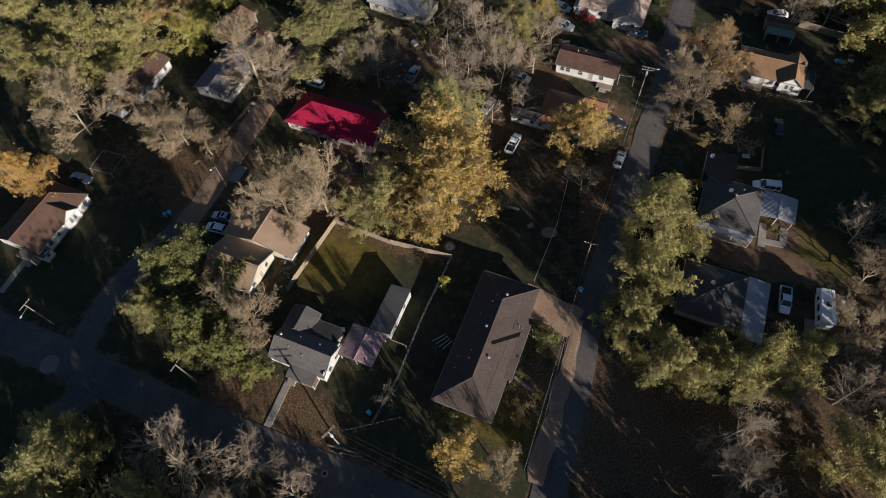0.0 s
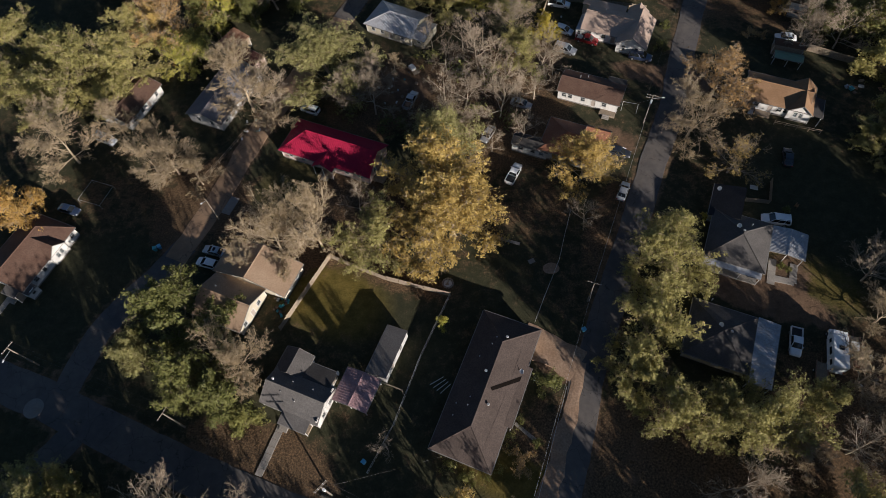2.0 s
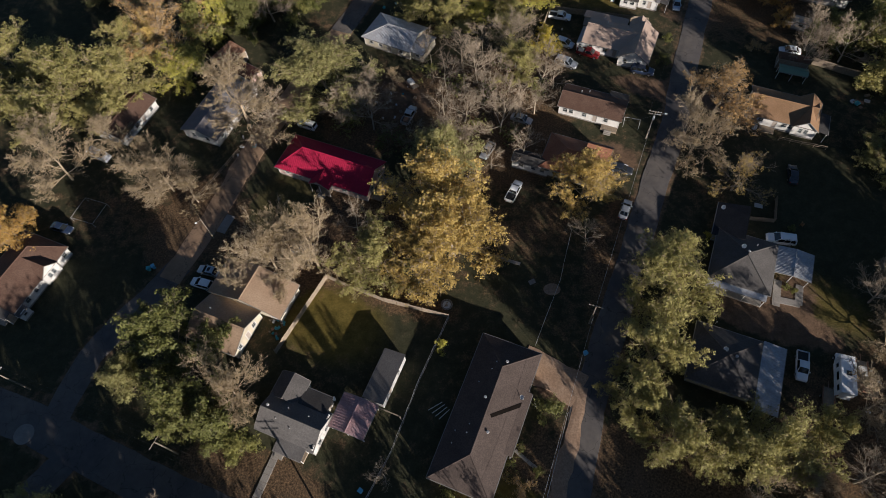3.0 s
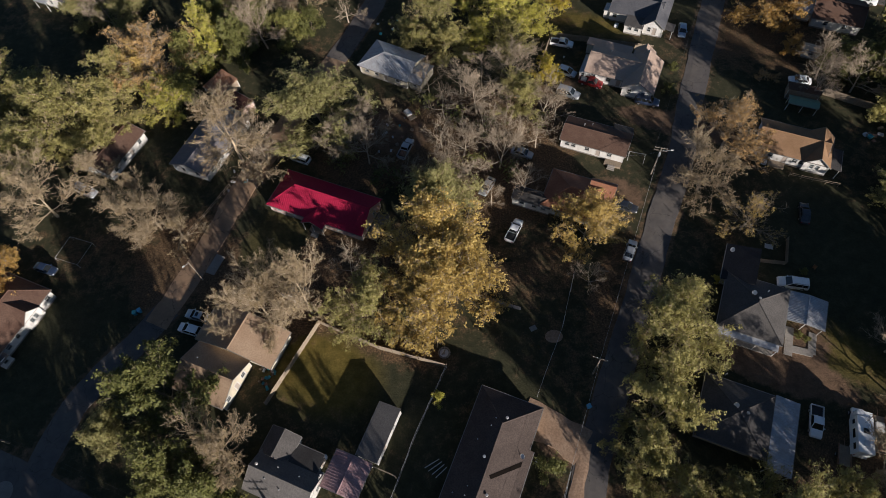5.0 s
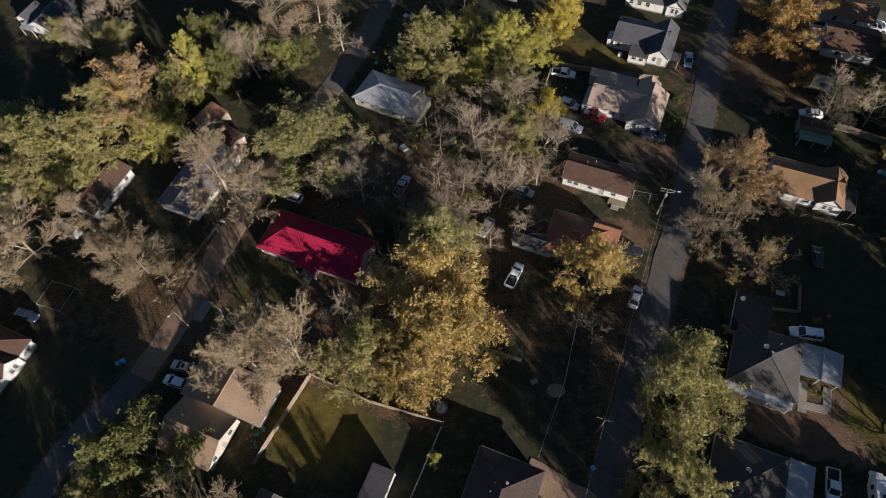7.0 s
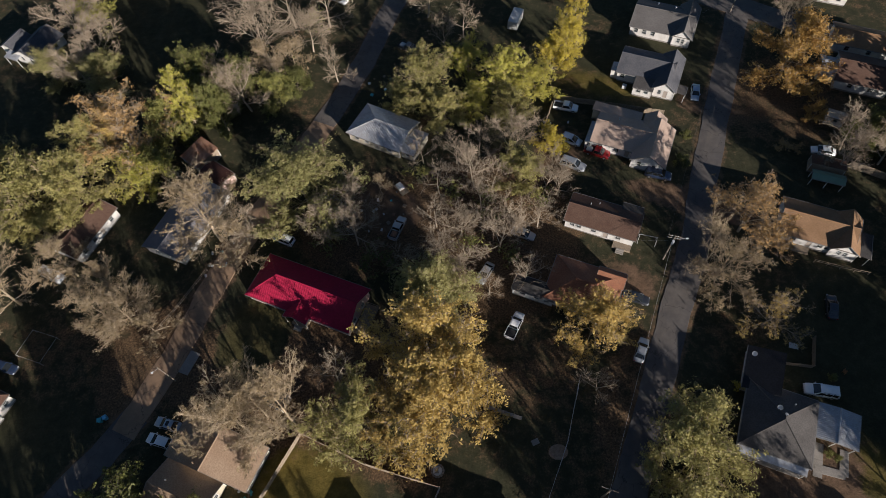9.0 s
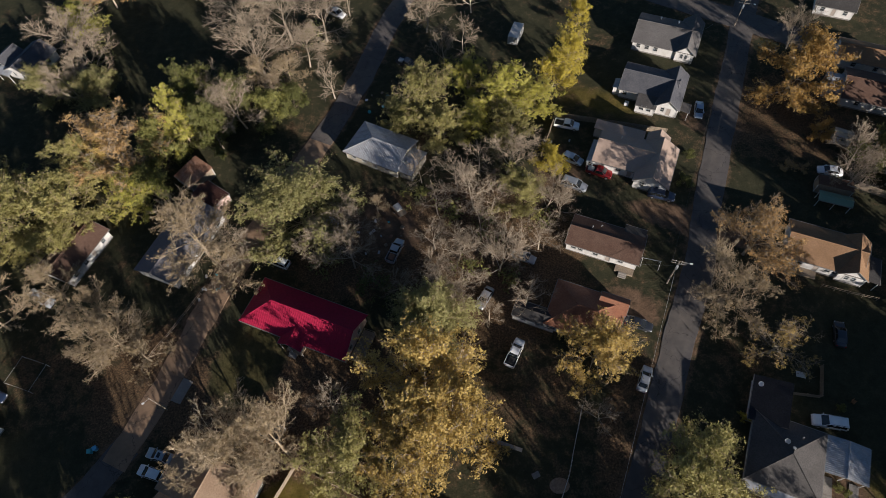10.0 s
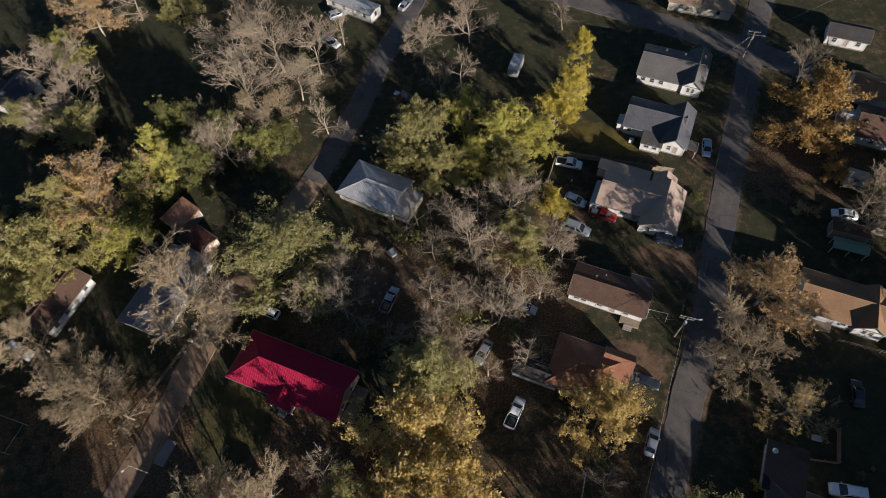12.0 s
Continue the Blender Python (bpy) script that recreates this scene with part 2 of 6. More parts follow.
BLACK = plain("black_plastic", (0.02, 0.02, 0.022), 0.6)
PLASTIC_BLUE = plain("light_blue_plastic", (0.12, 0.42, 0.62), 0.45)
PLASTIC_TEAL = plain("teal_plastic", (0.05, 0.36, 0.40), 0.45)
TARP = surface("faded_blue_grey_tarpaulin", (0.34, 0.38, 0.43), (0.26, 0.29, 0.33), (0.15, 0.16, 0.18), fine=3.0, rough=0.6, bump=0.3)
PLASTIC_GREEN = plain("green_tarpaulin", (0.15, 0.24, 0.17), 0.6)
BARK_PALE = surface("pale_bark", (0.47, 0.395, 0.30), (0.37, 0.31, 0.235), (0.16, 0.13, 0.10), big=1.0, fine=8, rough=0.95)
BARK_TAN = surface("tan_bark", (0.48, 0.385, 0.27), (0.38, 0.30, 0.205), (0.17, 0.128, 0.088), big=1.0, fine=8, rough=0.95)
BARK_DARK = surface("dark_bark", (0.17, 0.14, 0.105), (0.24, 0.20, 0.15), (0.08, 0.065, 0.05), big=1.0, fine=8, rough=0.95)
TWIG_BROWN = surface("brown_twigs", (0.35, 0.28, 0.205), (0.265, 0.21, 0.152), (0.11, 0.087, 0.064), big=1.0, fine=8, rough=0.95)
TWIG_TAN = surface("tan_twigs", (0.41, 0.325, 0.225), (0.32, 0.25, 0.165), (0.14, 0.105, 0.067), big=1.0, fine=8, rough=0.95)
LEAF_OLIVE = leaf_material("olive_leaves", [(0.1, (0.09, 0.09, 0.034)), (0.5, (0.292, 0.265, 0.095)), (0.9, (0.50, 0.445, 0.175))])
LEAF_FADED = leaf_material("faded_olive_leaves", [(0.1, (0.105, 0.10, 0.04)), (0.5, (0.29, 0.272, 0.11)), (0.9, (0.47, 0.435, 0.2))])
LEAF_EVERGREEN = leaf_material("evergreen_leaves", [(0.1, (0.06, 0.066, 0.022)), (0.5, (0.14, 0.145, 0.045)), (0.9, (0.31, 0.29, 0.09))], 0.2)
LEAF_YELLOWGREEN = leaf_material("yellow_green_leaves", [(0.1, (0.11, 0.113, 0.03)), (0.5, (0.35, 0.335, 0.07)), (0.9, (0.60, 0.54, 0.12))])
LEAF_GOLD = leaf_material("golden_leaves", [(0.1, (0.14, 0.108, 0.042)), (0.5, (0.45, 0.32, 0.10)), (0.9, (0.70, 0.53, 0.185))])
LEAF_AMBER = leaf_material("amber_leaves", [(0.1, (0.15, 0.095, 0.035)), (0.5, (0.40, 0.245, 0.075)), (0.9, (0.58, 0.38, 0.12))])
LEAF_ORANGE = leaf_material("orange_brown_leaves", [(0.1, (0.2, 0.125, 0.055)), (0.5, (0.40, 0.255, 0.11)), (0.9, (0.56, 0.37, 0.16))])
LEAF_YELLOW = leaf_material("bright_yellow_leaves", [(0.1, (0.17, 0.14, 0.03)), (0.5, (0.50, 0.405, 0.06)), (0.9, (0.74, 0.62, 0.12))])
LEAF_TAN = leaf_material("dry_tan_leaves", [(0.1, (0.16, 0.118, 0.066)), (0.5, (0.27, 0.205, 0.118)), (0.9, (0.38, 0.30, 0.185))])

# ---- mesh tools ----
class Shape:
    """Vertices and faces of one part, gathered and then turned into a mesh."""

    def __init__(self):
        self.v, self.f, self.smooth = [], [], False

    def add(self, verts, faces, m=None):
        o = len(self.v)
        self.v += [tuple(m @ Vector(p)) if m else tuple(p) for p in verts]
        self.f += [tuple(i + o for i in f) for f in faces]
        return self

    def box(self, x0, x1, y0, y1, z0, z1, m=None, cut=0.0):
        c = cut
        if c <= 0:
            vs = [(x, y, z) for z in (z0, z1) for x, y in ((x0, y0), (x1, y0), (x1, y1), (x0, y1))]
            fs = [(3, 2, 1, 0), (4, 5, 6, 7), (0, 1, 5, 4), (1, 2, 6, 5), (2, 3, 7, 6), (3, 0, 4, 7)]
            return self.add(vs, fs, m)
        ring = lambda d: [(x0 + d, y0 + c), (x0 + c, y0 + d), (x1 - c, y0 + d), (x1 - d, y0 + c), (x1 - d, y1 - c), (x1 - c, y1 - d), (x0 + c, y1 - d), (x0 + d, y1 - c)]
        rows = [(z0, ring(c * 0.6)), (z0 + c, ring(0)), (z1 - c, ring(0)), (z1, ring(c * 0.6))]
        return self.loft([[(x, y, z) for x, y in r] for z, r in rows], m)

    def loft(self, rings, m=None, caps=True):
        n, fs = len(rings[0]), []
        for k in range(len(rings) - 1):
            fs += [(k * n + i, k * n + (i + 1) % n, (k + 1) * n + (i + 1) % n, (k + 1) * n + i) for i in range(n)]
        if caps:
            fs += [tuple(range(n - 1, -1, -1)), tuple(range((len(rings) - 1) * n, len(rings) * n))]
        return self.add([p for r in rings for p in r], fs, m)

    def prism(self, poly, drop, m=None):
        """A plate: a polygon in space and the same one lowered by drop."""
        low = [(x, y, z - drop) for x, y, z in poly]
        n = len(poly)
        fs = [tuple(range(n)), tuple(range(2 * n - 1, n - 1, -1))] + [(i, i + n, (i + 1) % n + n, (i + 1) % n) for i in range(n)]
        return self.add(list(poly) + low, fs, m)

    def tube(self, a, b, r0, r1, n=6, caps=True):
        a, b = Vector(a), Vector(b)
        d = (b - a).normalized()
        s = d.orthogonal().normalized()
        w = d.cross(s)
        ring = lambda p, r: [tuple(p + (s * math.cos(6.28319 * i / n) + w * math.sin(6.28319 * i / n)) * r) for i in range(n)]
        return self.loft([ring(a, r0), ring(b, r1)], None, caps)

    def wheel(self, x, y, r, w, n=14):
        prof = [(-w / 2, r * 0.86), (-w * 0.36, r), (w * 0.36, r), (w / 2, r * 0.86)]
        return self.loft([[(x + q * math.cos(6.28319 * i / n), y + d, r + q * math.sin(6.28319 * i / n)) for i in range(n)] for d, q in prof])

    def mesh(self, name, *mats):
        me = bpy.data.meshes.new(name)
        me.from_pydata(self.v, [], self.f)
        bm = bmesh.new()
        bm.from_mesh(me)
        bmesh.ops.recalc_face_normals(bm, faces=bm.faces)
        bm.to_mesh(me)
        bm.free()
        for m in mats:
            me.materials.append(m)
        if self.smooth:
            me.polygons.foreach_set("use_smooth", [True] * len(me.polygons))
        return me


def part(name, shape, material, parent, label=""):
    ob = new(name, shape.mesh(name, material))
    ob.parent = parent
    if label:
        ob["label"] = label
    return ob


def thing(name, label, category, m=None, group="", kind=""):
    ob = new(name)
    ob.empty_display_size = 0.3
    if m is not None:
        ob.matrix_basis = m
    return tagged(ob, label, category, group, kind)


def single(name, shape, material, label, category, m=None, group="", kind=""):
    ob = new(name, shape.mesh(name, material))
    if m is not None:
        ob.matrix_basis = m
    return tagged(ob, label, category, group, kind)


rng = random.Random(7)

# ---- ground and roads ----
def blob(x, y, cx, cy, rx, ry, turn):
    c, s = math.cos(radians(turn)), math.sin(radians(turn))
    u, w = ((x - cx) * c + (y - cy) * s) / rx, (-(x - cx) * s + (y - cy) * c) / ry
    d = np.sqrt(u * u + w * w)
    return np.clip((1.25 - d) / 0.5, 0, 1)


ROADS = {
    "street": ([(0, -18), (13.4, 12.8), (19, 25.5), (23, 37), (32, 55.5), (43, 77.5), (51.5, 93.5), (59.5, 113), (70, 136), (80, 158), (95, 190)], 5.2, 0.03, "ASPHALT", "narrow worn grey asphalt street without kerbs"),
    "corner": ([(-130, 69), (-81.6, 47.4), (-66, 40), (-50, 31.5), (-38, 25.7), (-23.7, 19.1), (-10, 12.5), (20, -3)], 6.4, 0.045, "ASPHALT", "worn asphalt street beside the white house"),
    # one lane, its light put into colour: tan where sunlit, grey where shaded
    "lane foot": ([(-67, 40), (-64.6, 47), (-62.6, 53), (-58.6, 58.6), (-53.6, 64.0), (-48.8, 70.4)], 4.8, 0.036, "ASPHALT", "grey asphalt foot of the lane in shade"),
    "lane": ([(-50.6, 67.2), (-47.6, 73.0), (-44.6, 79.6), (-41.9, 86.0), (-39.6, 92.0)], 4.6, 0.06, "LANE", "dusty tan asphalt lane, cracked"),
    "lane end": ([(-40.0, 91), (-36.6, 99.0), (-22, 126.7), (-18.6, 133.1)], 5.2, 0.052, "LANE", "grey-brown asphalt lane between the trees"),
    "lane beyond": ([(-19.2, 132.0), (-17.3, 135.5), (-10.2, 150), (-5, 164.3), (2, 180), (12, 202)], 5.2, 0.058, "ASPHALT", "dark grey asphalt lane running on between the trees"),
    "cross": ([(20, 196), (46.8, 180), (62, 170.5), (72, 163.8), (80, 158.5), (96, 147), (130, 128)], 6.6, 0.068, "ASPHALT", "grey asphalt cross street in part sun"),
    "side": ([(-60, 38), (-66.5, 31), (-72, 22)], 5.0, 0.055, "ASPHALT", "short asphalt side street in shade"),
}


def road_distance(x, y, line):
    best = np.full(x.shape, 1e9)
    for (x0, y0), (x1, y1) in zip(line[:-1], line[1:]):
        dx, dy = x1 - x0, y1 - y0
        k = np.clip(((x - x0) * dx + (y - y0) * dy) / (dx * dx + dy * dy), 0, 1)
        best = np.minimum(best, np.hypot(x - x0 - k * dx, y - y0 - k * dy))
    return best


def build_ground():
    """One sheet: fine where the town stands, coarse out to the horizon."""
    inner = np.arange(-140, 161, 1.5)
    far = np.array([60, 180, 500, 1200, 2500])
    xs = np.concatenate([inner[0] - far[::-1], inner, inner[-1] + far])
    ys = np.concatenate([-40 - far[::-1], np.arange(-40, 231, 1.5), 230 + far])
    gx, gy = np.meshgrid(xs, ys)
    gz = -0.05 - 0.05 * np.sin(gx * 0.31 + 1.3 * np.sin(gy * 0.17)) * np.cos(gy * 0.27 + gx * 0.05)
    nx, ny = len(xs), len(ys)
    idx = np.arange(nx * ny).reshape(ny, nx)
    quads = np.stack([idx[:-1, :-1], idx[:-1, 1:], idx[1:, 1:], idx[1:, :-1]], -1).reshape(-1, 4)
    me = bpy.data.meshes.new("ground")
    me.from_pydata(np.stack([gx, gy, gz], -1).reshape(-1, 3).tolist(), [], quads.tolist())
    me.polygons.foreach_set("use_smooth", [True] * len(me.polygons))
    litter, earth, sunlit_dry = np.full(gx.shape, 0.2), np.zeros(gx.shape), np.zeros(gx.shape)
    for cx, cy, rx, ry, turn, k in LITTER:
        litter = np.maximum(litter, k * blob(gx, gy, cx, cy, rx, ry, turn))
    for cx, cy, rx, ry, turn, k in DIRT:
        earth = np.maximum(earth, k * blob(gx, gy, cx, cy, rx, ry, turn))
    for line, width, *rest in ROADS.values():
        earth = np.maximum(earth, 0.55 * np.clip(1.2 - (road_distance(gx, gy, line) - width / 2) / 1.8, 0, 1))
    for cx, cy, rx, ry, turn, k in LAWN:
        litter = np.minimum(litter, 1 - k * blob(gx, gy, cx, cy, rx, ry, turn))
        sunlit_dry = np.maximum(sunlit_dry, k * blob(gx, gy, cx, cy, rx, ry, turn))
    for cx, cy, rx, ry, turn, k in GREEN:
        litter = np.minimum(litter, 1 - k * blob(gx, gy, cx, cy, rx, ry, turn))
    for key, val in (("litter", litter), ("earth", earth), ("sunlit_dry", sunlit_dry)):
        at = me.attributes.new(key, "FLOAT", "POINT")
        at.data.foreach_set("value", val.reshape(-1).astype(np.float32))
    me.materials.append(GROUND)
    return tagged(new("ground", me), "dull winter lawn with fallen leaves and bare earth", "ground", kind="structure")


# fallen leaves, bare earth, clean lawn in a brighter sunlit tone: centre, half sizes, turn, amount
LITTER = [(-30, 28, 14, 6, -26, 0.9), (-58, 84, 13, 18, 60, 0.4), (-48, 80, 12, 8, 60, 1.0), (-36, 76, 9, 9, -26, 1.0), (-30, 72, 16, 10, -26, 0.9), (8, 66, 18, 10, -26, 0.3),
          (-8, 105, 16, 12, 0, 0.9), (14, 100, 18, 20, 0, 0.8), (10, 78, 20, 12, -26, 0.45), (-14, 78, 14, 10, -26, 0.8), (34, 66, 6, 14, -26, 0.6), (-12, 62, 16, 3, -26, 0.9), (80, 128, 16, 14, 0, 0.6), (30, 20, 12, 24, 64, 0.8), (70, 20, 20, 24, 0, 0.8)]
DIRT = [(21, 40, 3.4, 6.5, 64, 1.0), (57, 50, 12, 4, -26, 0.9), (63.8, 47.6, 6.5, 1.9, -59, 1.0), (54, 104, 14, 3.5, -26, 0.8), (64, 128, 4, 8, 64, 0.6), (38, 88, 6, 4, -26, 0.7),
        (-18, 19, 9, 2.0, -26, 0.9), (-6.0, 108.4, 7.5, 5.5, -20, 1.0), (63, 54, 4, 5, -26, 0.7), (30, 118, 6, 9, -26, 0.6), (32, 32, 4, 16, -26, 0.4)]
LAWN = [(-20, 56, 10, 7, -26, 1.0), (9, 23, 4, 9, 64, 0.9), (42, 137, 9, 3, -26, 0.8), (-30.1, 83.2, 8, 5.5, 64, 0.3), (68, 52, 9, 4, -42, 0.7)]
GREEN = [(-30.1, 83.2, 8.5, 6, 64, 1.3), (-68, 60, 16, 14, -26, 1.2), (-60, 165, 18, 26, 0, 1.2), (72, 70, 14, 14, 0, 1.2), (-66, 34, 12, 9, -26, 1.2), (60, 150, 14, 12, -26, 1.0)]
build_ground()


def strip(name, line, width, top, material, label, ragged=0.14, seed=1, category="road"):
    """A road along a line of points, with a ragged edge and a small step down to the ground."""
    r = random.Random(seed)
    pts = []
    for (x0, y0), (x1, y1) in zip(line[:-1], line[1:]):
        n = max(1, int(math.hypot(x1 - x0, y1 - y0) / 1.6))
        pts += [(x0 + (x1 - x0) * i / n, y0 + (y1 - y0) * i / n) for i in range(n)]
    pts.append(line[-1])
    rings, wl, wr = [], 0.0, 0.0
    for i, (x, y) in enumerate(pts):
        a, b = pts[max(0, i - 2)], pts[min(len(pts) - 1, i + 2)]
        d = Vector((b[0] - a[0], b[1] - a[1])).normalized()
        nrm = Vector((-d.y, d.x))
        wl, wr = 0.6 * wl + r.uniform(-1, 1) * ragged, 0.6 * wr + r.uniform(-1, 1) * ragged
        w = width / 2
        row = []
        for s, z in ((-w + wr - 0.15, -0.22), (-w + wr, top - 0.02), (-w * 0.4, top + 0.03), (w * 0.4, top + 0.03), (w + wl, top - 0.02), (w + wl + 0.15, -0.22)):
            row.append((x + nrm.x * s, y + nrm.y * s, z))
        rings.append(row)
    sh = Shape()
    n = 6
    fs = [(k * n + i, k * n + i + 1, (k + 1) * n + i + 1, (k + 1) * n + i) for k in range(len(rings) - 1) for i in range(n - 1)]
    sh.add([p for row in rings for p in row], fs)
    return single(name, sh, material, label, category, kind="structure")


for k, (line, width, top, mat, label) in enumerate(ROADS.values()):
    strip("road", line, width, top, {"LANE": LANE}.get(mat, ASPHALT), label, seed=k + 2)


strip("driveway", [(13.6, 46.4), (18.0, 43.6), (22.4, 40.0)], 6.2, 0.068, EARTH, "sunlit tan dirt driveway beside the long house", 0.5, 31, "driveway")
strip("road_verge", [(22.8, 40.6), (20.6, 34.6), (18.2, 29.6), (15.4, 23.0), (11.6, 14.0)], 2.6, 0.074, EARTH, "tan dirt washed over the worn street edge", 0.4, 32, "dirt strip")


def slab(cx, cy, lx, ly, turn, material, label, top=0.06, name="path", category="path"):
    sh = Shape().box(-lx / 2, lx / 2, -ly / 2, ly / 2, -0.15, top, cut=0.03)
    return single(name, sh, material, label, category, pose(cx, cy, 0, 0, 0, turn), kind="structure")


def paved(cx, cy, count, along, across, turn, label):
    """A path of separate concrete slabs with joints."""
    walk_path = thing("path", label, "path", pose(cx, cy, 0, 0, 0, turn), kind="structure")
    me = Shape().box(-along / 2 + 0.02, along / 2 - 0.02, -across / 2, across / 2, -0.12, 0.05, cut=0.02).mesh("slab", CONCRETE)
    for i in range(count):
        ob = new("slab", me)
        ob.parent = walk_path
        ob.matrix_basis = pose(i * along, rng.uniform(-0.03, 0.03), rng.uniform(-0.01, 0.015), 0, 0, rng.uniform(-0.8, 0.8))


paved(-31.0, 26.8, 8, 1.2, 1.25, 67, "pale concrete path to the porch steps")
paved(-81, 62, 7, 1.1, 1.2, -114, "pale concrete walk before the brown-roofed house")
paved(10.6, 31.0, 5, 0.85, 0.6, -45, "short concrete walk from the side door")
paved(9.4, 67.4, 5, 1.5, 0.6, -24, "curved garden path of worn slabs")
slab(-41.2, 79.0, 1.9, 4.2, -24, CONCRETE, "pale concrete apron beside the lane")
paved(60.9, 56.6, 4, 1.35, 1.35, -113, "cracked concrete wheel track by the carport")
paved(64.3, 55.2, 3, 1.35, 1.3, -113, "cracked concrete wheel track beside the first")
slab(61.2, 52.9, 4.4, 1.3, -20, CONCRETE, "worn concrete apron across the wheel tracks")
single("path", Shape().tube((0, 0, -0.15), (0, 0, 0.02), 1.5, 1.35, 18), EARTH, "round worn earth patch in the grass", "path", pose(20.6, 59.0, 0) @ Matrix.Diagonal((1.1, 0.85, 1, 1)), kind="structure")
slab(17.2, 60.8, 1.2, 0.9, 20, BLOCK, "small concrete step stone in the grass")

# ---- houses ----
def wall_shape(length, height, thick, holes, peak=None):
    """A wall standing on y=0..thick from x=0 to length, with openings (x, sill, width, height); peak: (x, z) of a gable top."""
    sh = Shape()
    xs = sorted({0.0, length, *[h[0] for h in holes], *[h[0] + h[2] for h in holes]})
    zs = sorted({0.0, height, *[h[1] for h in holes], *[h[1] + h[3] for h in holes]})
    inside = lambda x, z: any(h[0] < x < h[0] + h[2] and h[1] < z < h[1] + h[3] for h in holes)
    for x0, x1 in zip(xs[:-1], xs[1:]):
        for z0, z1 in zip(zs[:-1], zs[1:]):
            if not inside((x0 + x1) / 2, (z0 + z1) / 2):
                sh.add([(x0, 0, z0), (x1, 0, z0), (x1, 0, z1), (x0, 0, z1)], [(0, 1, 2, 3)])
                sh.add([(x0, thick, z0), (x1, thick, z0), (x1, thick, z1), (x0, thick, z1)], [(3, 2, 1, 0)])
    for x, z, w, h in holes:
        a = [(x, z), (x + w, z), (x + w, z + h), (x, z + h)]
        for (p, q), (r, s) in zip(a, a[1:] + a[:1]):
            sh.add([(p, 0, q), (r, 0, s), (r, thick, s), (p, thick, q)], [(0, 1, 2, 3)])
    rim = [(0, 0), (length, 0), (length, height)] + ([peak] if peak else []) + [(0, height)]
    for (p, q), (r, s) in zip(rim, rim[1:] + rim[:1]):
        sh.add([(p, 0, q), (r, 0, s), (r, thick, s), (p, thick, q)], [(3, 2, 1, 0)])
    if peak:
        sh.add([(0, 0, height), (length, 0, height), (peak[0], 0, peak[1])], [(0, 1, 2)])
        sh.add([(0, thick, height), (length, thick, height), (peak[0], thick, peak[1])], [(2, 1, 0)])
    return sh


def raw_part(name, shape, material, parent, m=None, label=""):
    """A part whose faces keep the side they were given."""
    me = bpy.data.meshes.new(name)
    me.from_pydata([tuple(m @ Vector(p)) if m else p for p in shape.v], [], shape.f)
    me.materials.append(material)
    ob = new(name, me)
    ob.parent = parent
    if label:
        ob["label"] = label
    return ob


def opening(parent, m, x, sill, w, h, kind):
    """A window with frame, bar and pane, or a panelled door, set into its wall."""
    sh = Shape()
    for a, b, c, d in ((x - 0.08, x + 0.06, sill - 0.08, sill + h + 0.08), (x + w - 0.06, x + w + 0.08, sill - 0.08, sill + h + 0.08), (x + 0.06, x + w - 0.06, sill - 0.08, sill + 0.06), (x + 0.06, x + w - 0.06, sill + h - 0.06, sill + h + 0.08)):
        sh.box(a, b, -0.045, 0.09, c, d, m)
    if kind == "window":
        sh.box(x + 0.06, x + w - 0.06, 0.01, 0.06, sill + h / 2 - 0.025, sill + h / 2 + 0.025, m)
        fr = part("window", sh, TRIM, parent)
        part("pane", Shape().box(x + 0.06, x + w - 0.06, 0.03, 0.042, sill + 0.06, sill + h - 0.06, m), GLASS, fr)
        part("window_sill", Shape().box(x - 0.12, x + w + 0.12, -0.10, -0.046, sill - 0.13, sill - 0.07, m), TRIM, fr)
    else:
        fr = part("door_frame", sh, TRIM, parent)
        leaf = Shape().box(x + 0.06, x + w - 0.06, 0.03, 0.075, sill + 0.02, sill + h - 0.06, m)
        for z0, z1 in ((0.15, 0.9), (1.05, 1.85)):
            leaf.box(x + 0.2, x + w - 0.2, 0.015, 0.03, sill + z0, sill + z1, m)
        part("door", leaf, DOOR_PAINT, fr)


def ribs_on(poly, spacing, wide, high):
    """Standing ribs up the slope of a roof plane whose first edge is its eave."""
    sh = Shape()
    p0, p1 = Vector(poly[0]), Vector(poly[1])
    e = (p1 - p0).normalized()
    nrm = e.cross(Vector(poly[2]) - p0).normalized()
    if nrm.z < 0:
        nrm = -nrm
    s = nrm.cross(e)
    flat = [((Vector(p) - p0).dot(e), (Vector(p) - p0).dot(s)) for p in poly]
    lo, hi = min(q[0] for q in flat), max(q[0] for q in flat)
    k = lo + spacing / 2
    while k < hi:
        cuts = []
        for (a, b), (c, d) in zip(flat, flat[1:] + flat[:1]):
            if (a - k) * (c - k) < 0:
                cuts.append(b + (d - b) * (k - a) / (c - a))
        if len(cuts) == 2 and abs(cuts[0] - cuts[1]) > 0.15:
            a, b = p0 + e * k + s * min(cuts), p0 + e * k + s * max(cuts)
            h, w = nrm * high, e * wide / 2
            sh.add([a - w, a + w, b + w, b - w, a - w * 0.5 + h, a + w * 0.5 + h, b + w * 0.5 + h, b - w * 0.5 + h], [(4, 5, 6, 7), (0, 1, 5, 4), (1, 2, 6, 5), (2, 3, 7, 6), (3, 0, 4, 7)])
        k += spacing
    return sh


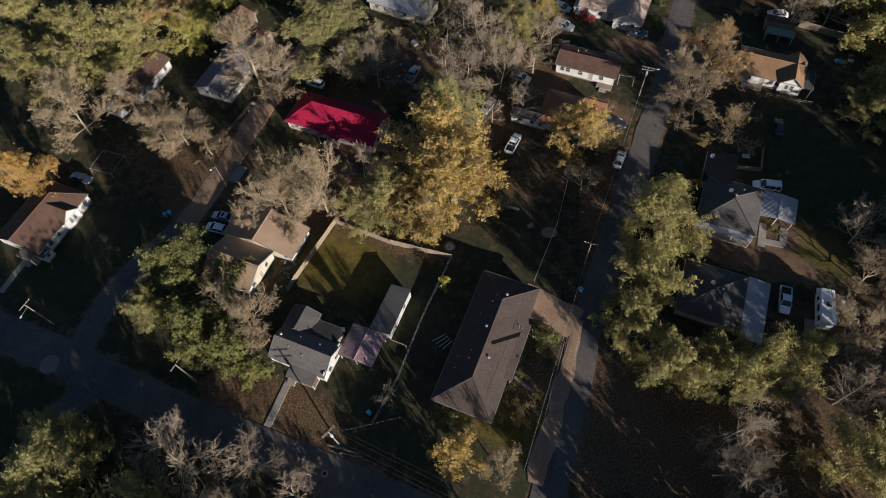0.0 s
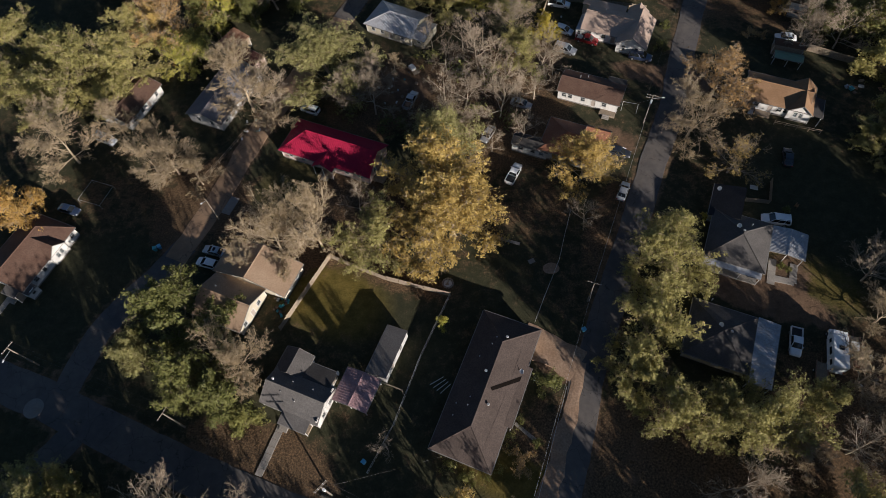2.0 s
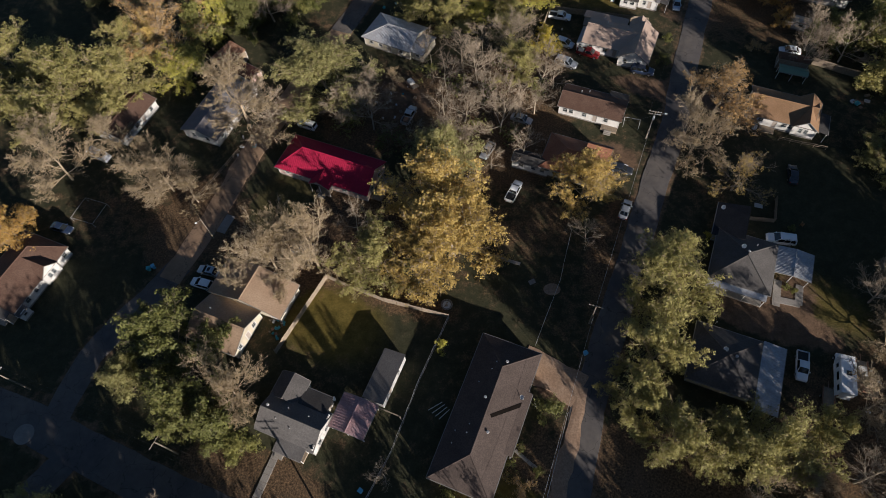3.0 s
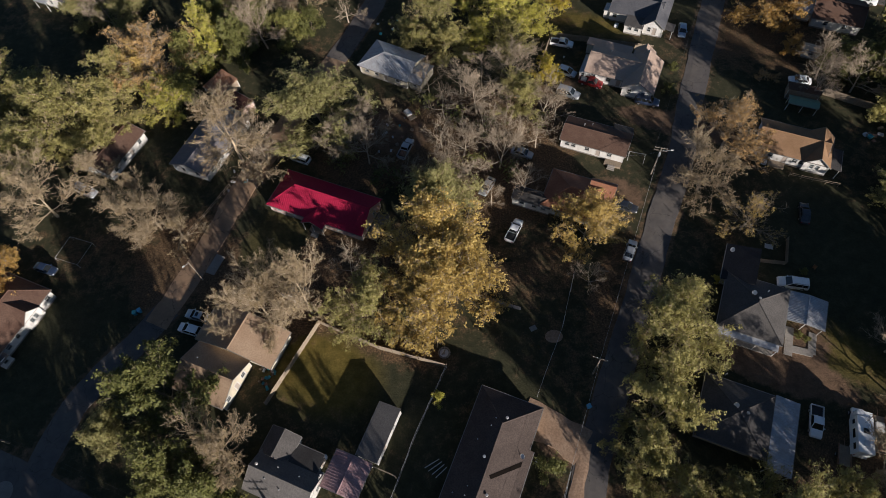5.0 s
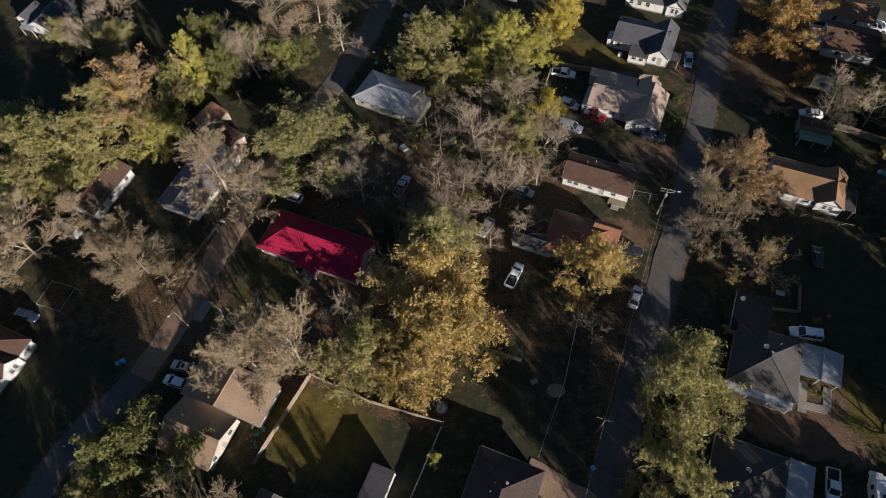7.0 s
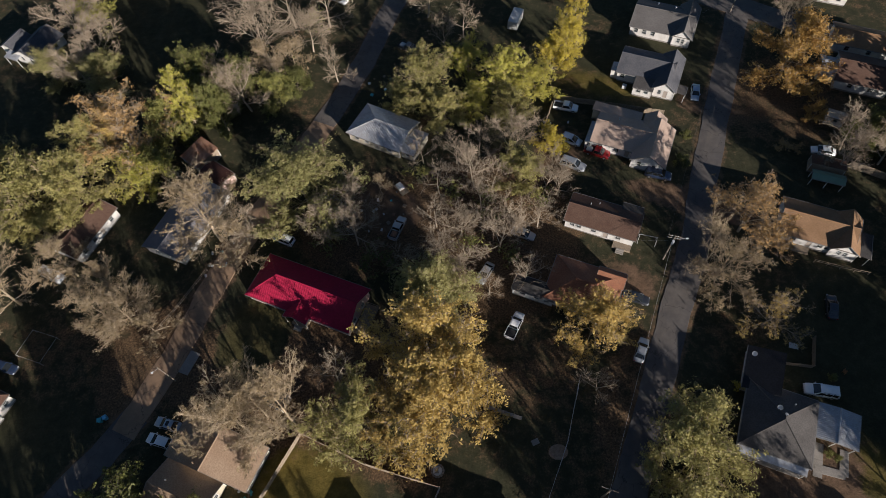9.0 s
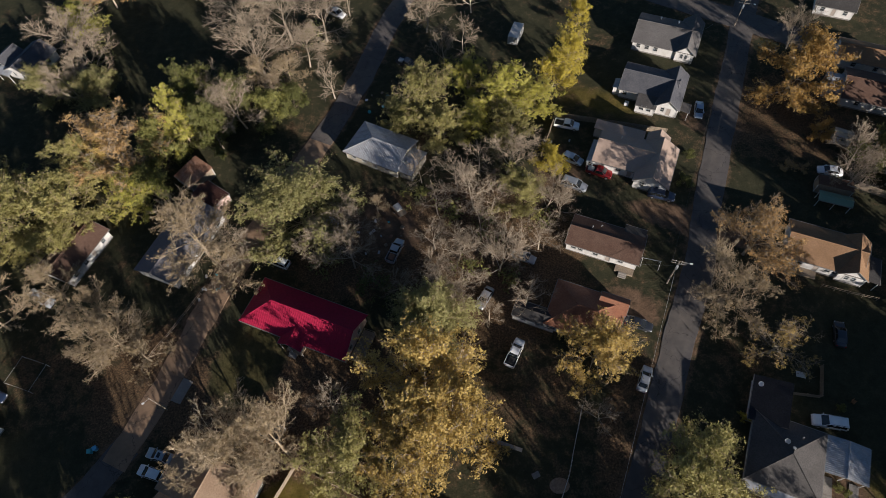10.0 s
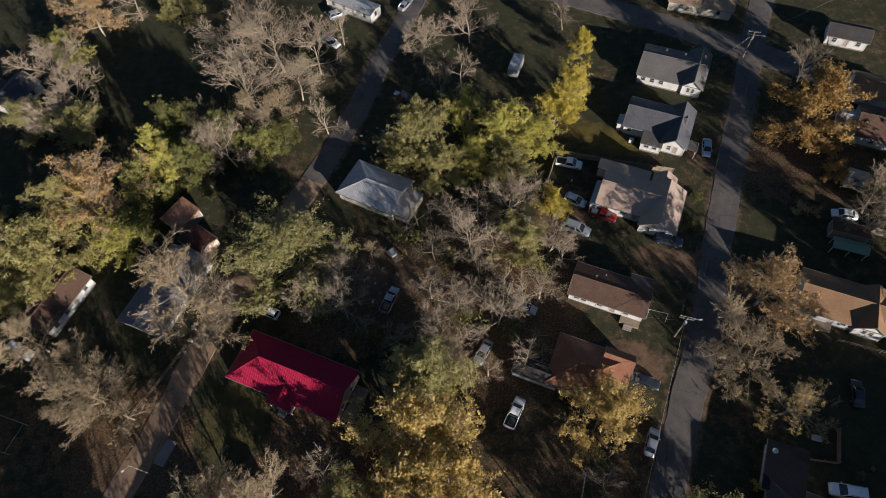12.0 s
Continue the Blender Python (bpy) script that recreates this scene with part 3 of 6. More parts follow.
def roof_planes(u0, u1, v0, v1, z, rise, kind):
    """The planes of a roof over a rectangle, each with its eave edge first, and its ridge and hip lines."""
    um, vm, t = (u0 + u1) / 2, (v0 + v1) / 2, z + rise
    if kind == "gable_u":
        return [[(u0, v0, z), (u1, v0, z), (u1, vm, t), (u0, vm, t)], [(u1, v1, z), (u0, v1, z), (u0, vm, t), (u1, vm, t)]], [((u0, vm, t), (u1, vm, t))]
    if kind == "gable_v":
        return [[(u1, v0, z), (u1, v1, z), (um, v1, t), (um, v0, t)], [(u0, v1, z), (u0, v0, z), (um, v0, t), (um, v1, t)]], [((um, v0, t), (um, v1, t))]
    if kind == "shed_s":
        return [[(u0, v0, z), (u1, v0, z), (u1, v1, t), (u0, v1, t)]], []
    if kind == "shed_n":
        return [[(u1, v1, z), (u0, v1, z), (u0, v0, t), (u1, v0, t)]], []
    if kind == "shed_e":
        return [[(u1, v0, z), (u1, v1, z), (u0, v1, t), (u0, v0, t)]], []
    if kind == "shed_w":
        return [[(u0, v1, z), (u0, v0, z), (u1, v0, t), (u1, v1, t)]], []
    h = min(u1 - u0, v1 - v0) / 2
    if kind == "hip_w":
        a, b = (u0 + h * 1.1, vm, t), (u1, vm, t)
        return [[(u0, v0, z), (u1, v0, z), b, a], [(u1, v1, z), (u0, v1, z), a, b], [(u0, v1, z), (u0, v0, z), a]], [(a, b), ((u0, v0, z), a), ((u0, v1, z), a)]
    if kind == "hip_n":
        a, b = (um, v0, t), (um, v1 - h * 0.6, t)
        return [[(u1, v0, z), (u1, v1, z), b, a], [(u0, v1, z), (u0, v0, z), a, b], [(u1, v1, z), (u0, v1, z), b]], [(a, b), ((u0, v1, z), b), ((u1, v1, z), b)]
    if u1 - u0 > v1 - v0:
        a, b = (u0 + h, vm, t), (u1 - h, vm, t)
    else:
        a, b = (um, v0 + h, t), (um, v1 - h, t)
    c = [(u0, v0, z), (u1, v0, z), (u1, v1, z), (u0, v1, z)]
    if abs((u1 - u0) - (v1 - v0)) < 0.4:
        a = b = (um, vm, t)
        return [[c[i], c[(i + 1) % 4], a] for i in range(4)], [(p, a) for p in c]
    if u1 - u0 > v1 - v0:
        return [[c[0], c[1], b, a], [c[1], c[2], b], [c[2], c[3], a, b], [c[3], c[0], a]], [(a, b), (c[0], a), (c[3], a), (c[1], b), (c[2], b)]
    return [[c[0], c[1], a], [c[1], c[2], b, a], [c[2], c[3], b], [c[3], c[0], a, b]], [(a, b), (c[0], a), (c[1], a), (c[2], b), (c[3], b)]


def block(home, u, v, eave, rise, kind, roof, wall, over=0.4, ribs=0.0, openings=(), posts=False, base=0.35, deep=0.11):
    """One block of a house: walls inside the eaves rectangle u x v, a roof of the given kind, its trims."""
    (u0, u1), (v0, v1) = u, v
    planes, lines = roof_planes(u0, u1, v0, v1, eave, rise, kind)
    for pl in planes:
        sh = Shape().prism(pl, deep)
        ob = part("roof_slope", sh, roof, home)
        if ribs:
            part("roof_ribs", ribs_on(pl, ribs, 0.07, 0.045), roof, ob)
    for a, b in lines:
        cap = Shape()
        a, b = Vector(a) + Vector((0, 0, 0.0)), Vector(b)
        cap.tube(a, b, 0.10, 0.10, 6)
        part("ridge_cap", cap, roof, home)
    for pl in planes:
        a, b = Vector(pl[0]), Vector(pl[1])
        e = (b - a).normalized()
        out = Vector((e.y, -e.x, 0))
        q = [a + out * 0.003, b + out * 0.003, b + out * 0.12, a + out * 0.12]
        part("gutter", Shape().prism([tuple(p - Vector((0, 0, 0.03))) for p in q], 0.12), FASCIA, home)
    if kind in ("gable_u", "gable_v"):
        for pl in planes:
            for a, b in ((pl[1], pl[2]), (pl[3], pl[0])):
                a, b = Vector(a), Vector(b)
                out = Vector((1, 0, 0)) if kind == "gable_u" else Vector((0, 1, 0))
                if (a - Vector(((u0 + u1) / 2, (v0 + v1) / 2, 0))).dot(out) < 0:
                    out = -out
                q = [a + out * 0.003, b + out * 0.003, b + out * 0.05, a + out * 0.05]
                part("fascia", Shape().prism([tuple(p + Vector((0, 0, 0.015))) for p in q], 0.17), FASCIA, home)
    w0, w1, y0, y1 = u0 + over, u1 - over, v0 + over, v1 - over
    slope = rise / max(0.1, {"gable_u": (v1 - v0) / 2, "gable_v": (u1 - u0) / 2}.get(kind, min(u1 - u0, v1 - v0) / 2 if kind.startswith("hip") else 1e6))
    top = eave - deep + over * slope
    if posts:
        n = max(2, int(round((u1 - u0) / 3.0)) + 1)
        for yy in (y0, y1):
            for i in range(n):
                x = w0 + (w1 - w0) * i / (n - 1)
                zt = top if not kind.startswith("shed") else eave - deep + rise * {"shed_s": (yy - v0) / (v1 - v0), "shed_n": (v1 - yy) / (v1 - v0), "shed_e": (u1 - x) / (u1 - u0), "shed_w": (x - u0) / (u1 - u0)}[kind]
                part("post", Shape().box(x - 0.06, x + 0.06, yy - 0.06, yy + 0.06, -0.1, zt), TRIM, home)
        return
    part("foundation", Shape().box(w0 + 0.04, w1 - 0.04, y0 + 0.04, y1 - 0.04, -0.15, base), BLOCK, home)
    ht, t = top - base, 0.16
    um, vm = (w0 + w1) / 2, (y0 + y1) / 2
    peak_u = ht + slope * (y1 - y0) / 2 if kind in ("gable_u", "hip_w") else None
    peak_v = ht + slope * (w1 - w0) / 2 if kind in ("gable_v", "hip_n") else None
    high = {k: ht for k in "senw"}
    if kind.startswith("shed"):
        high[{"s": "n", "n": "s", "e": "w", "w": "e"}[kind[-1]]] = ht + rise * 0.92
    sides = {"s": (pose(w0, y0, base), w1 - w0, peak_v), "n": (pose(w1, y1, base, 0, 0, 180), w1 - w0, peak_v),
             "e": (pose(w1, y0 + t, base, 0, 0, 90), y1 - y0 - 2 * t, peak_u), "w": (pose(w0, y1 - t, base, 0, 0, -90), y1 - y0 - 2 * t, peak_u)}
    for key, (m, ln, pk) in sides.items():
        holes = [(f * ln - w / 2, 0.02 if k == "door" else s, w, h) for sd, f, w, h, s, k in openings if sd == key]
        peak = (ln / 2, pk) if pk and (kind, key) not in (("hip_w", "w"), ("hip_n", "n")) else None
        if kind.startswith("shed") and high[key] == ht and key not in kind[-1]:
            lowleft = {"shed_s": key == "e", "shed_n": key == "w", "shed_e": key == "n", "shed_w": key == "s"}[kind]
            peak = (ln - 0.001 if lowleft else 0.001, ht + rise * 0.92)
        raw_part("wall", wall_shape(ln, high[key], t, holes, peak), wall, home, m)
        for sd, f, w, h, s, k in openings:
            if sd == key:
                opening(home, m, f * ln - w / 2, 0.02 if k == "door" else s, w, h, k)
    for x, y in ((w0, y0), (w1, y0), (w1, y1), (w0, y1)):
        part("corner_board", Shape().box(x - 0.06, x + 0.06, y - 0.06, y + 0.06, base - 0.02, top), TRIM, home)


def vent(home, u, v, z, big=False):
    r = 0.16 if big else 0.07
    sh = Shape().tube((u, v, z - 0.4), (u, v, z + 0.35), r, r, 8)
    sh.tube((u, v, z + 0.33), (u, v, z + 0.45), r * 1.7, r * 1.2, 8)
    part("roof_vent", sh, STEEL, home, "galvanised roof vent")


def dish(home, u, v, z, turn=-40):
    m = pose(u, v, z + 0.55, 0, 0, turn) @ pose(0, 0, 0, 55, 0, 0)
    rings = []
    for k in range(5):
        r = 0.02 + 0.38 * k / 4
        rings.append([(r * math.cos(6.2832 * i / 16), r * 1.1 * math.sin(6.2832 * i / 16), 0.5 * r * r) for i in range(16)])
    back = [[(x, y, zz - 0.02) for x, y, zz in r] for r in reversed(rings)]
    bowl = part("satellite_dish", Shape().loft(rings + back, m), DISH, home, "pale grey satellite dish")
    part("dish_mast", Shape().tube((u, v, z - 0.1), (u, v, z + 0.5), 0.03, 0.03, 6), STEEL, bowl)
    part("dish_arm", Shape().tube(m @ Vector((0, -0.3, 0.03)), m @ Vector((0, -0.05, 0.5)), 0.015, 0.015, 5), STEEL, bowl)


def chimney(home, u, v, z0, z1, w=0.7):
    sh = Shape().box(u - w / 2, u + w / 2, v - w / 2, v + w / 2, z0, z1, cut=0.03)
    sh.box(u - w / 2 - 0.06, u + w / 2 + 0.06, v - w / 2 - 0.06, v + w / 2 + 0.06, z1, z1 + 0.12, cut=0.02)
    part("chimney", sh, BLOCK, home, "plain masonry chimney")


def cooler(home, u, v, z):
    sh = Shape().box(u - 0.45, u + 0.45, v - 0.4, v + 0.4, z, z + 0.8, cut=0.04)
    for i in range(5):
        sh.box(u - 0.38, u + 0.38, v - 0.425, v - 0.4, z + 0.12 + i * 0.12, z + 0.17 + i * 0.12)
    part("air_conditioner", sh, DISH, home, "boxy grey air conditioner")


def steps(home, u, v, down=-90, n=3, wide=1.5):
    m = pose(u, v, 0, 0, 0, down + 90)
    for i in range(n):
        part("step", Shape().box(-wide / 2, wide / 2, -0.3 * (i + 1), -0.3 * i + 0.02, -0.1, 0.15 * (n - i), m, cut=0.015), CONCRETE, home)


W = lambda side, f, w=1.0, h=1.25, sill=0.75: (side, f, w, h, sill, "window")
D = lambda side, f: (side, f, 0.95, 2.05, 0.02, "door")


def home_at(label, x, y, yaw=-26, name="house", category="house", group="houses of the neighbourhood"):
    return thing(name, label, category, pose(x, y, 0, 0, 0, yaw), group)


# white house with grey roof at the corner
h = home_at("white siding house with grey shingle roof and front porch", -24.4, 39.2)
block(h, (-5.3, 5.5), (-4.5, 2.1), 2.7, 1.95, "gable_u", SHINGLE_SLATE, SIDING_WHITE, 0.15, openings=[W("s", 0.15), W("s", 0.86), D("s", 0.5), W("e", 0.3), W("e", 0.68), W("e", 0.5, 0.6, 0.6, 2.5)])
block(h, (-5.6, -0.4), (1.2, 5.7), 2.7, 1.3, "gable_v", SHINGLE_GREY, SIDING_WHITE, openings=[W("e", 0.7)])
block(h, (-0.5, 4.6), (1.6, 4.6), 2.55, 0.5, "shed_n", SHINGLE_DARK, SIDING_WHITE, openings=[D("e", 0.6), W("n", 0.5)])
block(h, (-0.9, 4.2), (-6.4, -4.3), 2.45, 0.35, "shed_s", SHINGLE_SLATE, SIDING_WHITE, over=0.2, posts=True)
part("porch_floor", Shape().box(-0.7, 4.0, -6.2, -4.12, -0.1, 0.4, cut=0.02), WOOD, h)
steps(h, -0.3, -6.2)
dish(h, 4.9, 4.4, 2.7)
for u, v, z in ((-4.4, -0.6, 4.2), (-1.1, 0.2, 3.9), (2.6, 0.2, 3.9), (-2.2, -2.0, 3.9), (0.6, -2.6, 3.7)):
    vent(h, u, v, z, u < -4)
# open carport and long shed behind it
h = home_at("open carport with faded mauve metal roof", -15.2, 38.4, name="carport", category="carport", group="")
block(h, (-3.0, 3.2), (-3.1, 2.9), 2.3, 0.6, "gable_v", METAL_PINK, SIDING_WHITE, 0.25, 0.42, posts=True)
part("beam", Shape().box(3.2, 7.2, 2.5, 2.66, 2.1, 2.28), WOOD, h)
part("post", Shape().box(7.04, 7.2, 2.5, 2.66, -0.1, 2.1), WOOD, h)
h = home_at("long narrow shed with grey roll roofing", -15.2, 38.4, name="shed", category="shed", group="")
block(h, (0.2, 4.0), (3.1, 12.2), 2.6, 0.5, "shed_w", SHINGLE_SLATE, SIDING_GREY, 0.2, openings=[D("e", 0.3), W("e", 0.7)])
# long hipped house by the street
h = home_at("long house with taupe shingle hip roof", 6.3, 36.9)
block(h, (-5.2, 5.2), (-12.6, 12.6), 2.7, 2.3, "hip", SHINGLE_TAUPE, SIDING_CREAM, 0.5, openings=[W("s", 0.3, 1.6), W("s", 0.7, 1.6), W("e", 0.15), W("e", 0.3), D("e", 0.42), W("e", 0.6), W("e", 0.8), W("w", 0.3), W("w", 0.7)])
block(h, (4.6, 5.9), (-5.0, 5.6), 2.58, 0.4, "shed_e", SHINGLE_TAUPE, SIDING_CREAM, 0.2, posts=True)
# thin black plate tapering up the east slope
patch = [(5.0, 3.9), (5.2, 3.2), (1.1, -0.9), (0.7, -0.5)]
part("roof_patch", Shape().prism([(u, v, 2.73 + 2.3 * (5.2 - u) / 5.2) for u, v in patch], 0.02), DARK_STRIP, h, "dark tapering strip on the shingles")
dish(h, 4.5, 4.2, 3.0)
cooler(h, 7.0, 5.0, -0.05)
for u, v, z in ((-1.5, 6.6, 4.3), (-1.2, 8.0, 4.2), (0.4, 8.6, 4.4), (-2.8, 4.0, 3.7), (-0.9, 1.8, 4.5), (-1.8, -3.0, 4.1), (-1.7, -4.4, 4.2), (-3.6, -4.6, 3.4), (-3.4, -6.6, 3.5), (1.3, -3.2, 4.4)):
    vent(h, u, v, z, u > -1)
# tan-roofed house among trees
h = home_at("cream house with worn tan shingle roof under trees", -37.0, 60.0)
block(h, (-4.6, 5.7), (-8.4, 0.6), 2.7, 2.1, "gable_u", SHINGLE_TAN, SIDING_CREAM, openings=[W("e", 0.18), D("e", 0.5), W("e", 0.75), W("s", 0.3), W("s", 0.7)])
block(h, (-5.6, 9.6), (0.4, 7.6), 2.65, 2.45, "gable_v", SHINGLE_TAN, SIDING_CREAM, openings=[W("e", 0.3), W("e", 0.7), W("s", 0.9)])
vent(h, -2.2, -2.6, 4.2)
h = home_at("small grey-roofed shed under the trees", -25.0, 70.8, -28, "shed", "shed", "")
block(h, (-2.2, 2.2), (-1.4, 1.4), 2.1, 0.4, "shed_s", SHINGLE_GREY, WOOD, 0.15, openings=[D("s", 0.5)])
# white house with brown roof
h = home_at("white house with brown shingle roof and small gables", -77.2, 68.8)
block(h, (-7.1, 3.6), (-6.4, 8.5), 2.7, 2.2, "hip_n", SHINGLE_BROWN, SIDING_WHITE, 0.3, openings=[W("s", 0.55, 0.8), D("s", 0.75), W("e", 0.2), W("e", 0.36, 0.8), W("e", 0.93)])
block(h, (-1.6, 3.95), (0.9, 5.1), 2.7, 1.9, "gable_u", SHINGLE_BROWN, SIDING_WHITE, 0.25, openings=[W("e", 0.38, 0.8), W("e", 0.66, 0.8)])
block(h, (2.6, 4.7), (-6.6, -4.3), 2.3, 0.3, "shed_e", SHINGLE_GREY, SIDING_WHITE, 0.15, openings=[W("e", 0.5, 0.8)])
block(h, (-0.6, 2.6), (-7.9, -6.3), 2.35, 0.25, "shed_s", SHINGLE_GREY, SIDING_WHITE, 0.12, posts=True)
part("porch_floor", Shape().box(-0.5, 2.5, -7.8, -6.12, -0.1, 0.35, cut=0.02), WOOD, h)
steps(h, 0.6, -7.8)
# red metal roof
h = home_at("white house with bright red ribbed metal roof", -20.1, 89.7)
block(h, (-10.5, 10.6), (-4.6, 4.5), 2.7, 3.15, "hip_w", METAL_RED, SIDING_PINK, 0.45, 0.42, openings=[W("s", 0.1), W("s", 0.25), W("s", 0.4), D("s", 0.58), W("s", 0.75), W("s", 0.9), W("e", 0.3), W("e", 0.7)])
block(h, (-1.9, 2.7), (-5.9, -1.0), 2.7, 1.5, "gable_v", METAL_RED, SIDING_WHITE, 0.2, 0.42, posts=True)
part("porch_floor", Shape().box(-0.8, 2.2, -5.8, -4.2, -0.1, 0.4, cut=0.02), WOOD, h)
steps(h, 0.7, -5.8)
part("deck", Shape().box(10.4, 12.8, -3.4, 2.6, 0.35, 0.5, cut=0.02), WOOD, h, "weathered wooden deck")
for u, v in ((10.6, -3.3), (12.7, -3.3), (12.7, -0.4), (12.7, 2.5), (10.6, 2.5)):
    part("deck_post", Shape().box(u - 0.06, u + 0.06, v - 0.06, v + 0.06, -0.1, 1.4), WOOD, h)
for v in (-3.3, 2.5):
    part("deck_rail", Shape().box(10.5, 12.8, v - 0.04, v + 0.04, 1.3, 1.38), WOOD, h)
part("deck_rail", Shape().box(12.66, 12.74, -3.3, 2.5, 1.38, 1.46), WOOD, h)
vent(h, 1.0, 1.4, 4.2)
# brown roof with pale end wall
h = home_at("white house with dark brown roof under bare trees", -65.6, 107.3)
block(h, (-4.4, 3.6), (-5.6, 6.9), 2.8, 1.4, "gable_v", SHINGLE_BROWN, SIDING_WHITE, openings=[W("e", 0.15), W("e", 0.4), D("e", 0.6), W("e", 0.85), W("s", 0.5)])
# blue-grey roof with white side
h = home_at("white and pink house with blue-grey shingle roof", -44.8, 108.1)
block(h, (-4.5, 4.6), (-8.6, 8.4), 2.75, 1.7, "gable_v", SHINGLE_LAVENDER, SIDING_WHITE, openings=[W("s", 0.3), W("s", 0.7), W("e", 0.12), W("e", 0.35), D("e", 0.5), W("e", 0.7), W("e", 0.9)])
# rusty sheds
h = home_at("rusty corrugated metal shed, roof stained and uneven", -44.6, 124.6, -41, "shed", "shed", "rusty sheds")
block(h, (-2.7, 2.7), (-3.0, 3.0), 2.5, 0.5, "shed_s", METAL_RUST, WOOD, 0.2, 0.3)
h = home_at("low shed with dark rusted metal roof", -40.4, 118.5, -39, "shed", "shed", "rusty sheds")
block(h, (-3.2, 3.2), (-2.3, 2.3), 2.4, 0.7, "gable_u", METAL_OXIDE, SIDING_PINK, 0.2, 0.45)
# silver metal roof
h = home_at("white house with silver corrugated metal hip roof", -4.7, 126.4, -31)
block(h, (-7.8, 5.2), (-4.4, 4.6), 2.7, 1.9, "hip_w", METAL_SILVER, SIDING_CREAM, 0.45, 0.36, openings=[W("s", 0.15), W("s", 0.35), D("s", 0.55), W("s", 0.8), W("w", 0.5)])
block(h, (4.9, 8.2), (-3.8, 2.8), 2.4, 0.8, "gable_u", METAL_SILVER, SIDING_CREAM, 0.3, 0.36, openings=[W("s", 0.5)])
# brown roof, white side wall
h = home_at("white house with mottled brown shingle roof", 35.7, 100.4)
block(h, (-6.9, 6.8), (-3.4, 3.4), 2.8, 1.3, "gable_u", SHINGLE_BROWN, SIDING_WHITE, openings=[W("s", 0.1), W("s", 0.2), W("s", 0.42), D("s", 0.6), W("s", 0.78), W("e", 0.5)])
block(h, (2.6, 6.6), (1.4, 4.4), 2.8, 0.5, "shed_n", SHINGLE_DARK, SIDING_WHITE, 0.3)
part("porch_floor", Shape().box(3.0, 6.4, -4.4, -3.02, -0.1, 0.4, cut=0.02), WOOD, h)
steps(h, 4.6, -4.4)
vent(h, -3.0, 1.0, 3.9)
vent(h, -1.5, 2.0, 3.4)
# orange roof with long white wing
h = home_at("white house with rust-orange shingle roof and long wing", 30.1, 85.8)
block(h, (-7.2, 5.4), (-4.6, 4.6), 2.8, 2.0, "hip", SHINGLE_RUST, SIDING_WHITE, 0.45, openings=[W("s", 0.25), W("s", 0.5), D("s", 0.7), W("e", 0.5), W("e", 0.8)])
block(h, (0.6, 5.6), (1.6, 4.9), 2.9, 1.3, "gable_u", SHINGLE_RUST, SIDING_WHITE, 0.3, openings=[W("e", 0.5)])
block(h, (-12.8, -5.0), (-4.8, -1.6), 2.6, 0.7, "gable_u", SHINGLE_DARK, SIDING_WHITE, 0.25, openings=[W("s", 0.25), W("s", 0.6), W("s", 0.85)])
# beige cross-gabled house
h = home_at("pale house with beige shingle cross-gabled roof", 43.9, 120.3)
block(h, (-6.0, 6.0), (-4.6, 4.2), 2.75, 2.0, "gable_u", SHINGLE_BEIGE, SIDING_WHITE, openings=[W("s", 0.15), W("s", 0.45), D("s", 0.65), W("w", 0.5)])
block(h, (2.6, 9.6), (-6.6, 4.0), 2.75, 2.3, "gable_v", SHINGLE_BEIGE, SIDING_WHITE, openings=[W("s", 0.25, 0.8), W("s", 0.72, 0.8), W("e", 0.2), D("e", 0.5), W("e", 0.8)])
block(h, (2.9, 7.4), (3.2, 6.4), 2.75, 1.7, "gable_v", SHINGLE_BEIGE, SIDING_WHITE, 0.3, openings=[W("n", 0.5)])
block(h, (-7.8, 2.4), (3.6, 6.6), 2.5, 0.5, "shed_n", SHINGLE_BEIGE, SIDING_WHITE, 0.25)
block(h, (-7.0, -5.4), (-4.8, 1.2), 2.3, 0.4, "shed_w", METAL_SILVER, SIDING_WHITE, 0.15, 0.4, openings=[W("s", 0.5, 0.8)])
vent(h, -1.8, 2.0, 3.9)
cooler(h, 1.0, 7.2, -0.05)
# white gabled houses up the street
h = home_at("white house with dark shingle roof and front gable", 53.5, 139.2)
block(h, (-6.2, 5.6), (-5.0, 3.6), 2.75, 1.9, "gable_u", SHINGLE_BLUE, SIDING_WHITE, openings=[W("w", 0.4), W("s", 0.1), W("e", 0.3), W("e", 0.7)])
block(h, (2.2, 7.2), (-7.2, 3.8), 2.75, 2.0, "gable_v", SHINGLE_BLUE, SIDING_WHITE, openings=[W("s", 0.3, 0.8), D("s", 0.6), W("e", 0.4), W("e", 0.8)])
block(h, (-1.8, 2.6), (-8.0, -4.4), 2.4, 0.5, "shed_s", SHINGLE_GREY, SIDING_WHITE, 0.25, openings=[W("s", 0.3), W("s", 0.7)])
block(h, (-7.4, -5.4), (-4.4, -1.6), 2.3, 0.35, "shed_w", METAL_SILVER, SIDING_WHITE, 0.15, openings=[W("w", 0.5)])
block(h, (6.8, 9.2), (-6.6, -4.0), 2.3, 0.3, "shed_e", SHINGLE_GREY, SIDING_WHITE, 0.15, posts=True)
cooler(h, -3.6, -6.2, -0.05)
h = home_at("white house with charcoal shingle roof at the crossing", 60.5, 152.8)
